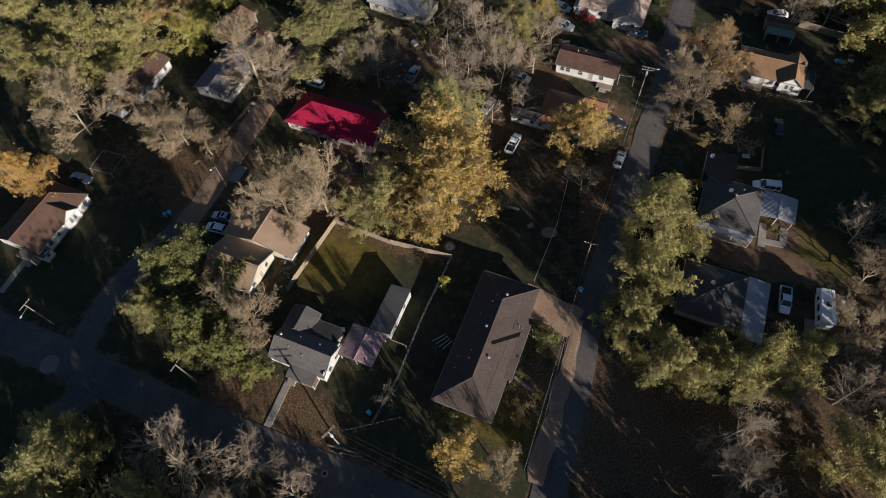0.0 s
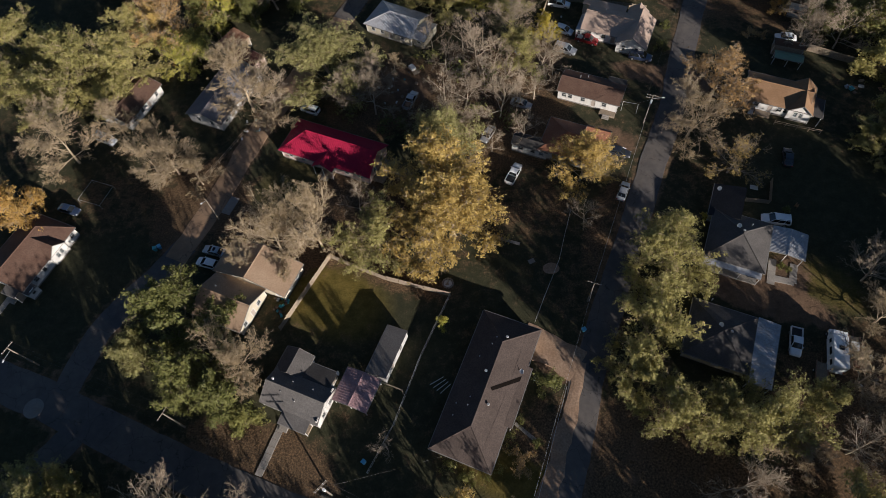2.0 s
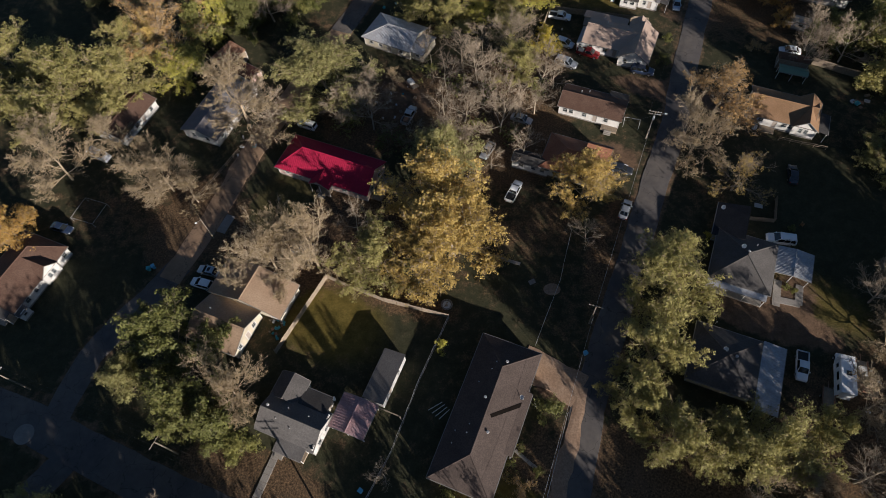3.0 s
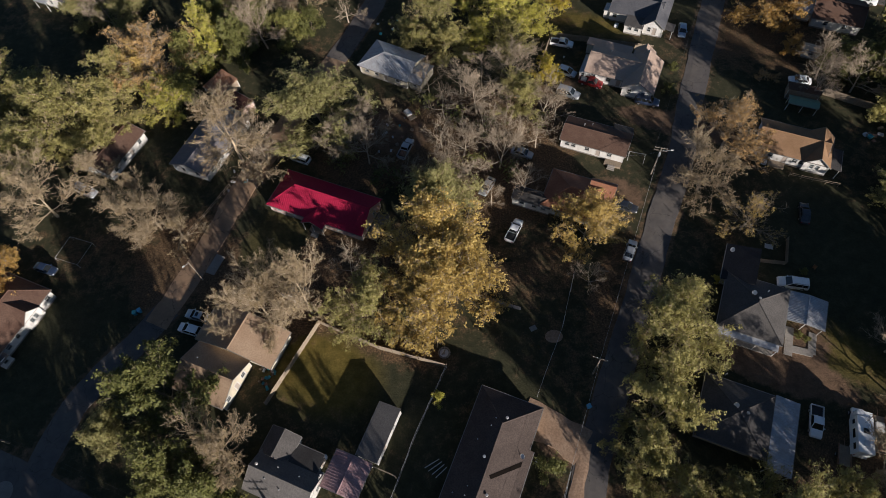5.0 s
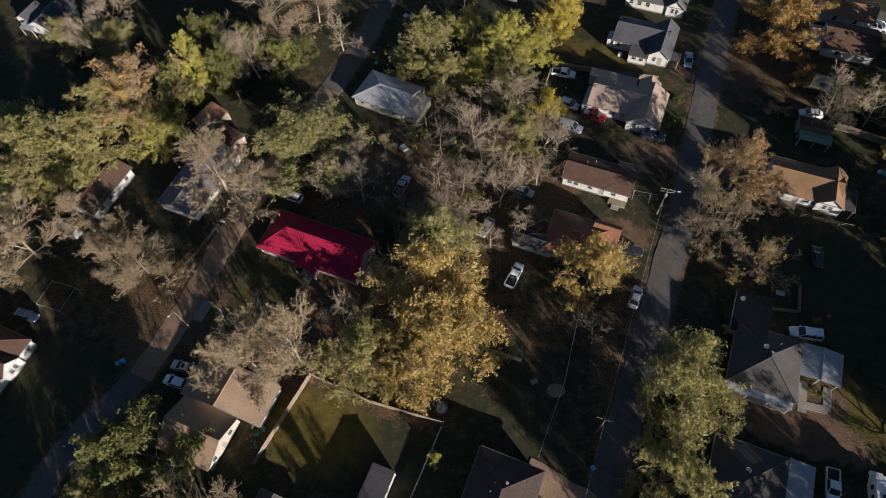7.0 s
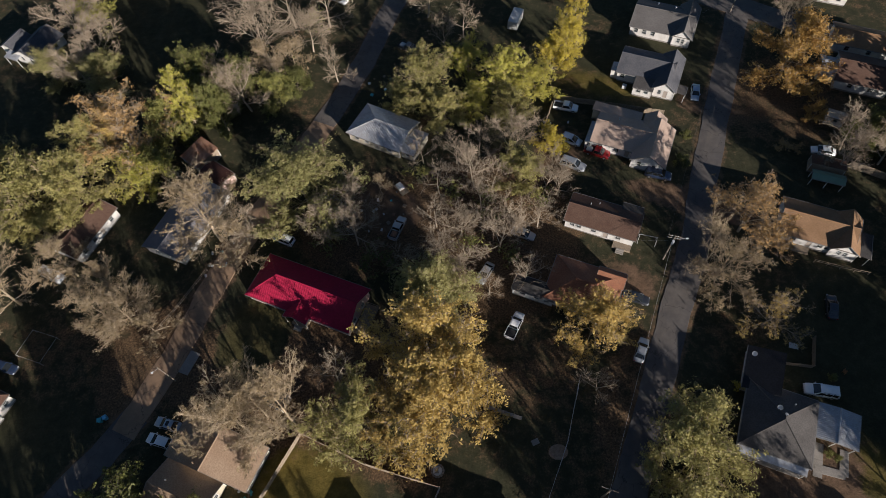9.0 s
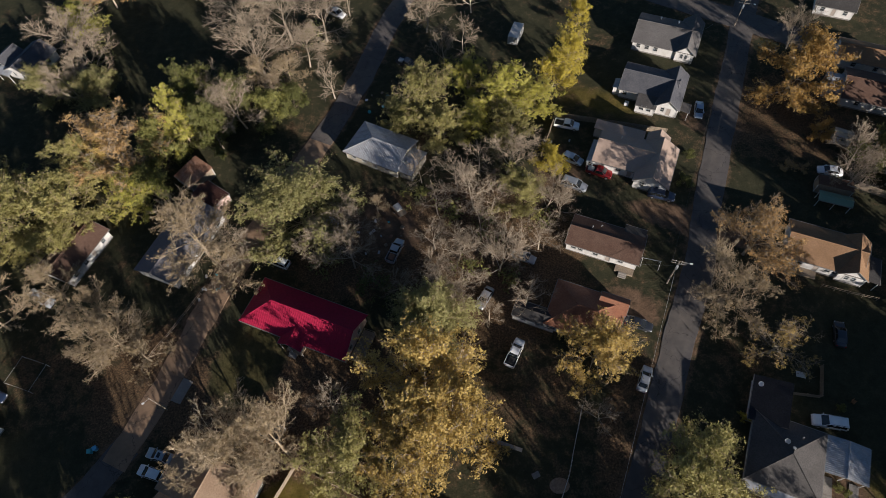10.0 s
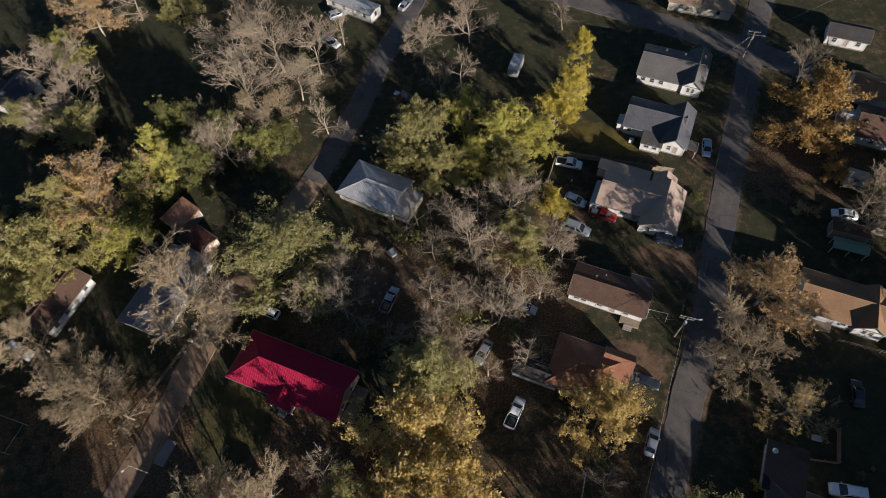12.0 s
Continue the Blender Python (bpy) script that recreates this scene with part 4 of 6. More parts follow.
block(h, (-7.3, 6.4), (-5.0, 5.2), 2.75, 2.1, "gable_u", SHINGLE_SLATE, SIDING_WHITE, openings=[W("s", 0.1), W("s", 0.25), W("s", 0.4), W("w", 0.5), W("e", 0.5)])
block(h, (2.4, 7.0), (-5.4, 6.2), 2.75, 2.0, "gable_v", SHINGLE_SLATE, SIDING_WHITE, openings=[W("s", 0.35, 0.7), W("s", 0.6, 0.7), W("e", 0.3), D("e", 0.6)])
vent(h, -2.6, 3.4, 3.6, True)
vent(h, 1.4, 3.0, 3.8, True)
# house with orange-brown roof and white gable
h = home_at("white house with orange-brown shingle roof and white gable", 74.6, 95.3)
block(h, (-7.0, 6.0), (-4.9, 3.6), 2.75, 1.9, "gable_u", SHINGLE_AMBER, SIDING_WHITE, openings=[W("s", 0.12), W("s", 0.22), W("s", 0.6), W("s", 0.7), D("s", 0.45), W("e", 0.5)])
block(h, (2.0, 7.0), (-5.3, 3.2), 2.75, 2.0, "gable_v", SHINGLE_AMBER, SIDING_WHITE, openings=[W("s", 0.35, 0.8), W("s", 0.6, 0.8), W("e", 0.4)])
block(h, (6.6, 8.9), (-5.0, 0.4), 2.5, 0.35, "shed_e", SHINGLE_DARK, SIDING_WHITE, 0.2, posts=True)
part("porch_floor", Shape().box(-3.6, -0.6, -6.0, -4.52, -0.1, 0.4, cut=0.02), WOOD, h)
cooler(h, -4.4, -5.6, -0.05)
# pyramid-roofed houses across the street
h = home_at("house with grey pyramid shingle roof and metal carport", 55.4, 60.8)
block(h, (-5.6, 5.0), (-6.2, 4.8), 2.75, 2.4, "hip", SHINGLE_GREY, SIDING_WHITE, 0.5, openings=[W("s", 0.15), W("s", 0.4), D("s", 0.6), W("s", 0.85), W("e", 0.3)])
block(h, (-6.4, -0.9), (3.0, 10.6), 2.6, 1.3, "shed_w", SHINGLE_NAVY, SIDING_WHITE, openings=[W("n", 0.5)])
block(h, (5.1, 11.3), (-0.9, 4.9), 2.45, 0.4, "gable_v", METAL_SILVER, SIDING_WHITE, 0.25, 0.3, posts=True)
block(h, (-5.4, 4.6), (-7.4, -5.8), 2.5, 0.22, "shed_s", METAL_SILVER, SIDING_WHITE, 0.15, posts=True)
part("porch_floor", Shape().box(-5.3, 4.5, -7.3, -5.72, -0.1, 0.35, cut=0.02), CONCRETE, h)
vent(h, -0.2, 0.0, 4.7, True)
dish(h, -1.2, 0.7, 4.5)
dish(h, -5.6, 8.8, 3.2)
vent(h, 1.2, 2.4, 3.9)
h = home_at("house with charcoal hip roof and long metal lean-to", 47.7, 41.6)
block(h, (-7.2, 3.6), (-5.2, 5.4), 2.75, 2.0, "hip", SHINGLE_GREY, SIDING_YELLOW, 0.5, openings=[W("s", 0.2), W("s", 0.55), D("s", 0.75)])
block(h, (3.7, 7.4), (-6.4, 5.7), 2.4, 0.35, "shed_e", METAL_SILVER, SIDING_WHITE, 0.2, 0.42, posts=True)
dish(h, -2.4, 1.0, 4.2)
vent(h, -0.6, 0.4, 4.4, True)
vent(h, -4.0, 6.6, 2.0)

# ---- trees ----
REACH, TALL = 7.0, 14.0


def turned(r, d, a):
    s = d.orthogonal().normalized()
    s.rotate(Matrix.Rotation(r.uniform(0, 6.2832), 3, d))
    return (d * math.cos(a) + s * math.sin(a)).normalized()


def grow(seed, levels, limbs=7, full=1.0, lean=1.0):
    """Branch pieces (start, end, two radii, level, limb number) of one broadleaf tree, REACH wide and TALL high,
    and its sprays (start, end, middle of the bough that bears them)."""
    r = random.Random(seed)
    segs, sprays = [], []
    pieces, wob, rise = (0, 7, 4, 2 if levels > 3 else 1, 1), (0, 0.13, 0.16, 0.2, 0.2), (0, 0.03, 0.05, 0.04, 0.0)

    def branch(p, d, ln, rad, lvl, own, heart):
        n, r0 = pieces[lvl], rad
        for i in range(n):
            d = (d + Vector((r.gauss(0, wob[lvl]), r.gauss(0, wob[lvl]), r.gauss(0, wob[lvl]) + rise[lvl]))).normalized()
            q = p + d * ln / n
            r1 = rad * (1 - 0.78 * (i + 1) / n)
            segs.append((p, q, r0, r1, lvl, own))
            if lvl >= 2:
                sprays.append((p, q, heart))
            if lvl < levels:
                for c in range((0, 2, 2, 3)[lvl] if lvl > 1 or i > 1 else r.choice((0, 1, 1))):
                    if r.random() > full:
                        continue
                    k = r.random()
                    way = turned(r, d, r.uniform(0.5, 1.05))
                    if lvl < 3 and way.z < -0.25:
                        way.z *= -0.4
                    size = ln * r.uniform(0.4, 0.62) * (1.15 - 0.5 * (i + k) / n)
                    start = p.lerp(q, k)
                    branch(start, way.normalized(), size, max(0.012, r1 * 0.55), lvl + 1, own, start + way * size * 0.45 if lvl == 1 else heart)
            p, r0 = q, r1

    fork, p, d = TALL * (r.uniform(0.16, 0.24) if levels > 3 else r.uniform(0.08, 0.14)), Vector((0, 0, -0.3)), Vector((0, 0, 1))
    stem, marks = 0.017 * TALL, []
    for i in range(6):
        d = (d + Vector((r.gauss(0, 0.07), r.gauss(0, 0.07), 0.1))).normalized()
        q = p + d * (fork if i == 0 else (0.62 * TALL - fork) / 5)
        segs.append((p, q, stem * (1 - 0.15 * i), stem * (0.85 - 0.15 * i), 0, 0))
        marks.append((q, stem * (0.85 - 0.15 * i)))
        p = q
    for k in range(limbs + 1):
        at, thick = marks[min(5, int(k * 6 / (limbs + 1)))]
        a = (1.45 - 1.22 * k / limbs) * r.uniform(0.8, 1.15) * lean if k < limbs else r.uniform(0, 0.2)
        way = 2.4 * k + r.uniform(-0.5, 0.5) + seed
        d = Vector((math.sin(a) * math.cos(way), math.sin(a) * math.sin(way), math.cos(a)))
        high = TALL - at.z
        ln = r.uniform(0.78, 1.06) / math.sqrt((math.sin(a) / REACH) ** 2 + (math.cos(a) / high) ** 2)
        branch(at, d, ln, thick * r.uniform(0.5, 0.68), 1, k + 1, at)
    wide = sorted(math.hypot(s[1].x, s[1].y) for s in segs)[int(len(segs) * 0.95)]
    top = sorted(s[1].z for s in segs)[int(len(segs) * 0.985)]
    kx, kz = REACH / wide, TALL / top
    fix = lambda v: Vector((v.x * kx, v.y * kx, v.z * kz if v.z > 0 else v.z))
    return [(fix(a), fix(b), x, y, l, o) for a, b, x, y, l, o in segs], [(fix(a), fix(b), fix(h)) for a, b, h in sprays]


def branch_mesh(name, segs, least, sides, material, last=9):
    vs, fs = [], []
    for a, b, r0, r1, l, o_ in segs:
        d = (b - a).normalized()
        s = d.orthogonal().normalized()
        w = d.cross(s)
        r0, r1, o = max(r0, least), max(r1, least * 0.8), len(vs)
        if l >= last:
            vs += [tuple(a + (s * math.cos(6.28319 * i / 3) + w * math.sin(6.28319 * i / 3)) * r0) for i in range(3)] + [tuple(b)]
            fs += [(o, o + 1, o + 3), (o + 1, o + 2, o + 3), (o + 2, o, o + 3)]
            continue
        for p, q in ((a - d * r0 * 0.3, r0), (b, r1)):
            for i in range(sides):
                an = 6.28319 * i / sides
                vs.append(tuple(p + (s * math.cos(an) + w * math.sin(an)) * q))
        fs += [(o + i, o + (i + 1) % sides, o + sides + (i + 1) % sides, o + sides + i) for i in range(sides)]
    me = bpy.data.meshes.new(name)
    me.from_pydata(vs, [], fs)
    me.materials.append(material)
    if sides > 3:
        me.polygons.foreach_set("use_smooth", [True] * len(me.polygons))
    return me


def leaf_mesh(name, seed, sprays, count, size, scatter, material, facing=0.7):
    """Leaf sprays: blades along the outer twigs, turned outwards from the bough that bears them."""
    g = np.random.default_rng(seed)
    a0, b0, h0 = (np.array([tuple(s[k]) for s in sprays]) for k in range(3))
    tufts = max(1, count // 8)
    pick = g.integers(0, len(a0), tufts)
    k = g.uniform(0, 1, (tufts, 1))
    heart = a0[pick] * (1 - k) + b0[pick] * k + g.normal(0, scatter, (tufts, 3)) * (1, 1, 0.8)
    out = heart - h0[pick]
    out /= np.linalg.norm(out, axis=1, keepdims=True) + 1e-6
    face = out * facing + (0, 0, 0.1) + g.normal(0, 0.5, (tufts, 3))
    face /= np.linalg.norm(face, axis=1, keepdims=True)
    mine = g.integers(0, tufts, count)
    c = heart[mine] + g.normal(0, size * 0.75, (count, 3))
    nrm = face[mine] + g.normal(0, 0.38, (count, 3))
    nrm /= np.linalg.norm(nrm, axis=1, keepdims=True)
    a = np.cross(nrm, g.normal(0, 1, (count, 3)))
    a /= np.linalg.norm(a, axis=1, keepdims=True)
    b = np.cross(nrm, a)
    s = size * g.uniform(0.6, 1.4, (count, 1))
    vs = np.stack([c - a * s * 0.6 - b * s * 0.25, c - a * s * 0.1 + b * s * 0.42, c + a * s * 0.7 - b * s * 0.1], 1).reshape(-1, 3)
    me = bpy.data.meshes.new(name)
    me.from_pydata(vs.tolist(), [], np.arange(count * 3).reshape(-1, 3).tolist())
    me.materials.append(material)
    return me


KINDS = {
    # levels, limbs, fullness, lean, bark, leaf, leaves, leaf size, scatter, twig thickness, variants, label
    "bare": (4, 7, 0.88, 1.0, BARK_PALE, None, 0, 0, 0, 0.025, 5, "leafless pale grey tree with many fine twigs"),
    "twiggy": (4, 8, 0.92, 1.05, BARK_TAN, LEAF_TAN, 6000, 0.18, 0.25, 0.024, 3, "nearly leafless tan tree with dense fine twigs"),
    "olive": (3, 12, 0.97, 1.0, BARK_TAN, LEAF_OLIVE, 20000, 0.26, 0.26, 0.03, 4, "broad tree with dull olive-green leaves"),
    "spreading": (3, 18, 1.0, 1.0, BARK_TAN, LEAF_OLIVE, 32000, 0.23, 0.3, 0.03, 2, "broad round-crowned tree with olive-green leaves"),
    "faded": (3, 18, 1.0, 1.0, BARK_TAN, LEAF_FADED, 44000, 0.21, 0.36, 0.025, 2, "broad thinning tree with faded olive-tan leaves"),
    "evergreen": (3, 12, 0.95, 1.05, BARK_DARK, LEAF_EVERGREEN, 24000, 0.28, 0.3, 0.03, 2, "dense round evergreen tree with dark leaves"),
    "yellowgreen": (3, 12, 0.95, 1.0, BARK_TAN, LEAF_YELLOWGREEN, 16000, 0.25, 0.22, 0.03, 2, "tree with sunlit yellow-green leaves"),
    "golden": (3, 13, 1.0, 1.0, BARK_PALE, LEAF_GOLD, 21000, 0.24, 0.24, 0.035, 3, "tall autumn tree with golden yellow leaves"),
    "yellow": (3, 12, 1.0, 0.95, BARK_PALE, LEAF_YELLOW, 18000, 0.24, 0.24, 0.03, 2, "slim autumn tree with bright yellow leaves"),
    "amber": (3, 12, 1.0, 1.0, BARK_PALE, LEAF_AMBER, 23000, 0.25, 0.28, 0.03, 2, "broad autumn tree with amber-orange leaves"),
    "orange": (4, 8, 0.95, 0.95, BARK_PALE, LEAF_ORANGE, 10000, 0.22, 0.25, 0.02, 2, "autumn tree with thinning orange-brown leaves"),
    "dense": (2, 10, 0.9, 1.0, BARK_TAN, LEAF_OLIVE, 6000, 0.6, 0.75, 0.03, 2, "broad olive-green tree at the edge of the wood"),
    "yellowing": (4, 7, 0.85, 1.0, BARK_PALE, LEAF_GOLD, 3600, 0.22, 0.2, 0.02, 2, "half-bare tree with sparse yellow leaves"),
    "brush": (2, 7, 0.9, 1.1, BARK_DARK, LEAF_EVERGREEN, 1600, 0.6, 0.7, 0.05, 2, "dark green undergrowth bush beneath bare trees"),
}
TREE_MODELS = {}


def tree_models(kind, small):
    if (kind, small) not in TREE_MODELS:
        levels, limbs, full, lean, bark, leaf, leaves, size, scatter, thin, many, label = KINDS[kind]
        made = []
        for k in range(many):
            seed = 100 * (list(KINDS).index(kind) + 1) + k + 50 * small
            segs, sprays = grow(seed, levels, limbs - (limbs // 4) * small, full - (0, 0.17, 0.25)[small], lean)
            wood = [("trunk", branch_mesh("trunk", [s for s in segs if s[4] == 0], 0.05, 8, bark))]
            for k2 in sorted({s[5] for s in segs if s[5]}):
                wood.append(("limb", branch_mesh("limb", [s for s in segs if s[5] == k2 and s[4] in (1, 2)], 0.03, 3, bark)))
            wood.append(("twig_crown", branch_mesh("twig_crown", [s for s in segs if s[4] > 2], thin, 3, {BARK_PALE: TWIG_BROWN, BARK_TAN: TWIG_TAN}.get(bark, bark), 4 if levels > 3 else 3)))
            if leaf:
                grow_up = (1.0, 1.55, 2.6)[small]
                wood.append(("foliage", leaf_mesh("foliage", seed, sprays, int(leaves / (1, 2.4, 8)[small]), size * grow_up, scatter * grow_up, leaf)))
            made.append(wood)
        TREE_MODELS[kind, small] = made
    return TREE_MODELS[kind, small]


PLANTED = [0]


def plant(kind, x, y, reach, height):
    PLANTED[0] += 1
    models = tree_models(kind, 2 if height < 4 else int(reach < 4.8))
    r = random.Random(PLANTED[0] * 17)
    s = reach / REACH * 1.06
    tr = thing(("shrub" if height < 4 else kind + "_tree").replace("bare_", "leafless_"), KINDS[kind][-1], "shrub" if height < 4 else "tree",
               pose(x, y, 0, r.uniform(-2, 2), r.uniform(-2, 2), r.uniform(0, 360)) @ Matrix.Diagonal((s * r.uniform(0.92, 1.08), s * r.uniform(0.92, 1.08), height / TALL, 1)), "trees of the neighbourhood")
    for nm, me in models[PLANTED[0] % len(models)]:
        ob = new(nm, me)
        ob.parent = tr
        if nm in ("twig_crown", "foliage"):
            ob["kind"] = "stuff"
    return tr


plant("olive", -75.6, 114.3, 9.1, 16.0)
plant("olive", -84.2, 109.0, 6.7, 10.0)
plant("olive", -94.0, 124.0, 7.2, 13.0)
plant("olive", -92.0, 112.5, 6.2, 11.0)
plant("olive", -84.0, 122.0, 6.5, 12.0)
plant("olive", -67.4, 117.3, 7.5, 12.0)
plant("olive", -67.0, 112.0, 5.0, 8.0)
plant("olive", -72.5, 108.6, 5.2, 7.0)
plant("orange", -57.8, 127.4, 9.2, 15.0)
plant("golden", -62.4, 129.2, 4.8, 12.0)
plant("olive", -67.1, 128.6, 5.6, 11.0)
plant("yellowgreen", -47.8, 135.2, 5.6, 15.0)
plant("yellowgreen", -55.1, 120.2, 6.0, 9.0)
plant("twiggy", -38.3, 103.8, 11.0, 18.0)
plant("bare", -32.9, 102.5, 5.8, 12.1)
plant("twiggy", -75.1, 93.3, 7.5, 15.2)
plant("twiggy", -65.6, 98.6, 6.2, 11.0)
plant("twiggy", -57.1, 94.4, 4.8, 8.0)
plant("twiggy", -52.9, 88.1, 6.5, 9.0)
plant("twiggy", -47.4, 84.9, 4.7, 8.0)
plant("faded", -21.3, 110.7, 10.4, 14.0)
plant("twiggy", -57.2, 88.5, 5.3, 9.0)
plant("bare", -77.6, 162.8, 7.9, 15.9)
plant("bare", -71.2, 156.6, 6.7, 13.7)
plant("yellowgreen", -76.7, 171.0, 5.0, 10.7)
plant("bare", -35.5, 137.7, 7.3, 14.8)
plant("bare", -31.9, 151.3, 8.8, 17.0)
plant("bare", -27.0, 164.5, 9.3, 17.0)
plant("bare", -18.5, 163.2, 7.4, 15.0)
plant("bare", -16.2, 144.5, 4.5, 9.8)
plant("twiggy", -25.9, 148.8, 4.6, 10.0)
plant("bare", -37.7, 167.3, 7.6, 15.2)
plant("olive", -52.9, 185.7, 5.7, 12.0)
plant("orange", -73.7, 182.9, 6.7, 13.7)
plant("bare", -65.1, 187.8, 6.8, 13.9)
plant("bare", 5.6, 163.8, 6.0, 12.5)
plant("bare", 16.8, 169.4, 6.4, 13.1)
plant("bare", 13.7, 155.6, 4.7, 10.1)
plant("bare", 9.1, 152.3, 3.7, 8.4)
plant("olive", 3.8, 135.9, 7.1, 14.0)
plant("yellowgreen", 13.8, 142.4, 5.1, 9.0)
plant("yellowgreen", 21.1, 136.0, 6.0, 13.0)
plant("yellowgreen", 28.0, 135.2, 5.0, 8.0)
plant("olive", 7.7, 129.7, 5.8, 9.0)
plant("olive", -1.2, 135.0, 5.0, 7.0)
plant("yellowgreen", 14.0, 132.2, 5.0, 7.0)
plant("olive", 21.5, 128.6, 5.3, 9.0)
plant("yellow", 35.9, 145.9, 5.2, 12.0)
plant("yellow", 41.3, 161.1, 3.3, 7.7)
plant("yellow", 32.4, 141.7, 4.4, 10.0)
plant("bare", 39.1, 170.8, 3.4, 7.9)
plant("yellow", 28.5, 119.0, 4.0, 7.0)
plant("bare", 19.7, 119.5, 5.7, 12.1)
plant("olive", 21.1, 110.0, 5.0, 10.8)
plant("bare", 26.1, 109.4, 5.2, 11.1)
plant("bare", 12.2, 111.7, 5.6, 11.7)
plant("bare", 9.1, 117.9, 4.2, 9.4)
plant("bare", 5.0, 110.9, 4.3, 9.5)
plant("bare", 2.2, 118.9, 3.8, 8.7)
plant("bare", 15.5, 96.6, 5.5, 16.0)
plant("bare", 8.3, 100.2, 5.6, 11.7)
plant("bare", 23.4, 101.1, 4.4, 9.6)
plant("bare", -12.6, 106.4, 5.4, 10.0)
plant("bare", -11.4, 100.3, 5.7, 12.1)
plant("twiggy", -6.7, 112.2, 2.7, 6.0)
plant("bare", -18.5, 102.5, 4.9, 10.6)
plant("bare", 6.2, 92.4, 5.8, 10.0)
plant("faded", 1.9, 86.9, 5.4, 11.4)
plant("bare", 12.7, 87.4, 2.9, 7.2)
plant("bare", 19.3, 89.1, 4.4, 9.7)
plant("bare", 4.6, 96.5, 4.3, 9.5)
plant("golden", 29.4, 78.3, 6.4, 12.0)
plant("yellowing", 32.3, 78.8, 4.5, 9.0)
plant("bare", 28.4, 68.4, 3.5, 6.0)
plant("orange", 60.7, 96.4, 7.6, 14.0)
plant("twiggy", 53.3, 87.0, 7.2, 13.0)
plant("bare", 51.9, 89.3, 4.1, 9.2)
plant("yellowing", 58.8, 77.3, 5.7, 9.0)
plant("amber", 81.2, 133.8, 8.3, 15.0)
plant("amber", 83.8, 121.7, 2.4, 5.0)
plant("bare", 86.5, 113.3, 5.5, 10.5)
plant("bare", 92.4, 109.0, 6.0, 11.0)
plant("evergreen", 94.6, 112.0, 5.4, 10.0)
plant("evergreen", 90.5, 115.4, 4.0, 8.0)
plant("bare", 86.7, 147.9, 5.6, 11.8)
plant("bare", 82.8, 107.5, 4.9, 10.7)
plant("twiggy", -30.0, 147.4, 4.8, 10.3)
plant("bare", -22.3, 155.2, 5.8, 12.2)
plant("bare", -33.4, 171.7, 6.7, 13.7)
plant("bare", -42.0, 145.0, 5.3, 11.3)
plant("bare", -13.1, 172.0, 4.6, 10.0)
plant("olive", -43.5, 139.2, 4.7, 7.0)
plant("bare", 13.1, 105.4, 4.5, 9.8)
plant("bare", 20.2, 99.3, 4.3, 9.6)
plant("bare", 4.0, 102.9, 4.4, 9.7)
plant("bare", -2.2, 94.3, 3.8, 8.6)
plant("bare", 15.6, 109.9, 4.3, 9.5)
plant("bare", 28.6, 108.0, 3.4, 8.0)
plant("bare", 14.0, 119.8, 4.4, 9.8)
plant("golden", 0.2, 75.6, 10.2, 16.0)
plant("golden", 3.4, 67.6, 10.0, 15.0)
plant("golden", -3.0, 66.0, 6.6, 11.0)
plant("faded", 3.7, 86.5, 6.1, 14.0)
plant("twiggy", -29.6, 66.3, 7.5, 16.0)
plant("twiggy", -22.0, 67.1, 7.1, 17.0)
plant("twiggy", -26.4, 68.4, 5.8, 15.0)
plant("olive", -11.1, 65.6, 7.2, 10.0)
plant("twiggy", -36.2, 63.5, 3.2, 10.0)
plant("amber", -80.8, 78.2, 5.8, 13.2)
plant("spreading", 41.0, 56.0, 8.2, 10.4)
plant("olive", 33.8, 43.5, 5.8, 14.0)
plant("olive", 29.4, 36.0, 5.4, 13.0)
plant("olive", 34.4, 30.2, 5.5, 13.0)
plant("olive", 41.0, 28.5, 5.1, 11.0)
plant("olive", 48.3, 28.1, 6.6, 12.0)
plant("twiggy", 51.5, 23.2, 5.1, 8.0)
plant("bare", 42.0, 18.5, 5.6, 10.0)
plant("bare", 42.2, 11.3, 5.3, 10.0)
plant("olive", 57.5, 12.9, 6.4, 13.0)
plant("bare", 60.7, 22.6, 5.1, 12.0)
plant("twiggy", 65.9, 32.9, 5.2, 13.0)
plant("bare", 75.1, 51.5, 5.9, 12.0)
plant("olive", 89.9, 79.3, 5.9, 7.0)
plant("twiggy", 73.6, 43.3, 4.8, 10.4)
plant("olive", 58.0, 30.1, 3.6, 8.0)
plant("evergreen", -44.8, 52.8, 7.8, 16.0)
plant("evergreen", -41.2, 40.6, 5.6, 14.0)
plant("evergreen", -36.6, 37.5, 4.0, 13.0)
plant("twiggy", -34.7, 43.2, 7.1, 14.0)
plant("faded", -52.1, 46.9, 3.9, 10.0)
plant("evergreen", -33.8, 34.6, 2.9, 6.0)
plant("bare", -41.9, 19.8, 7.1, 16.0)
plant("twiggy", -47.8, 16.5, 5.0, 10.7)
plant("bare", -32.2, 19.2, 5.2, 11.1)
plant("bare", -25.4, 14.9, 4.5, 10.0)
plant("bare", -36.8, 14.9, 4.9, 10.6)
plant("faded", -61.5, 19.6, 6.6, 13.6)
plant("olive", -63.4, 26.1, 5.1, 9.0)
plant("olive", -59.5, 25.2, 3.6, 7.0)
plant("golden", -0.6, 18.0, 3.6, 14.0)
plant("bare", -10.5, 28.8, 2.5, 5.0)
plant("twiggy", 6.2, 16.4, 3.4, 13.0)
plant("yellowgreen", -0.2, 49.5, 1.3, 3.5)
plant("orange", 10.4, 25.1, 2.2, 2.6)
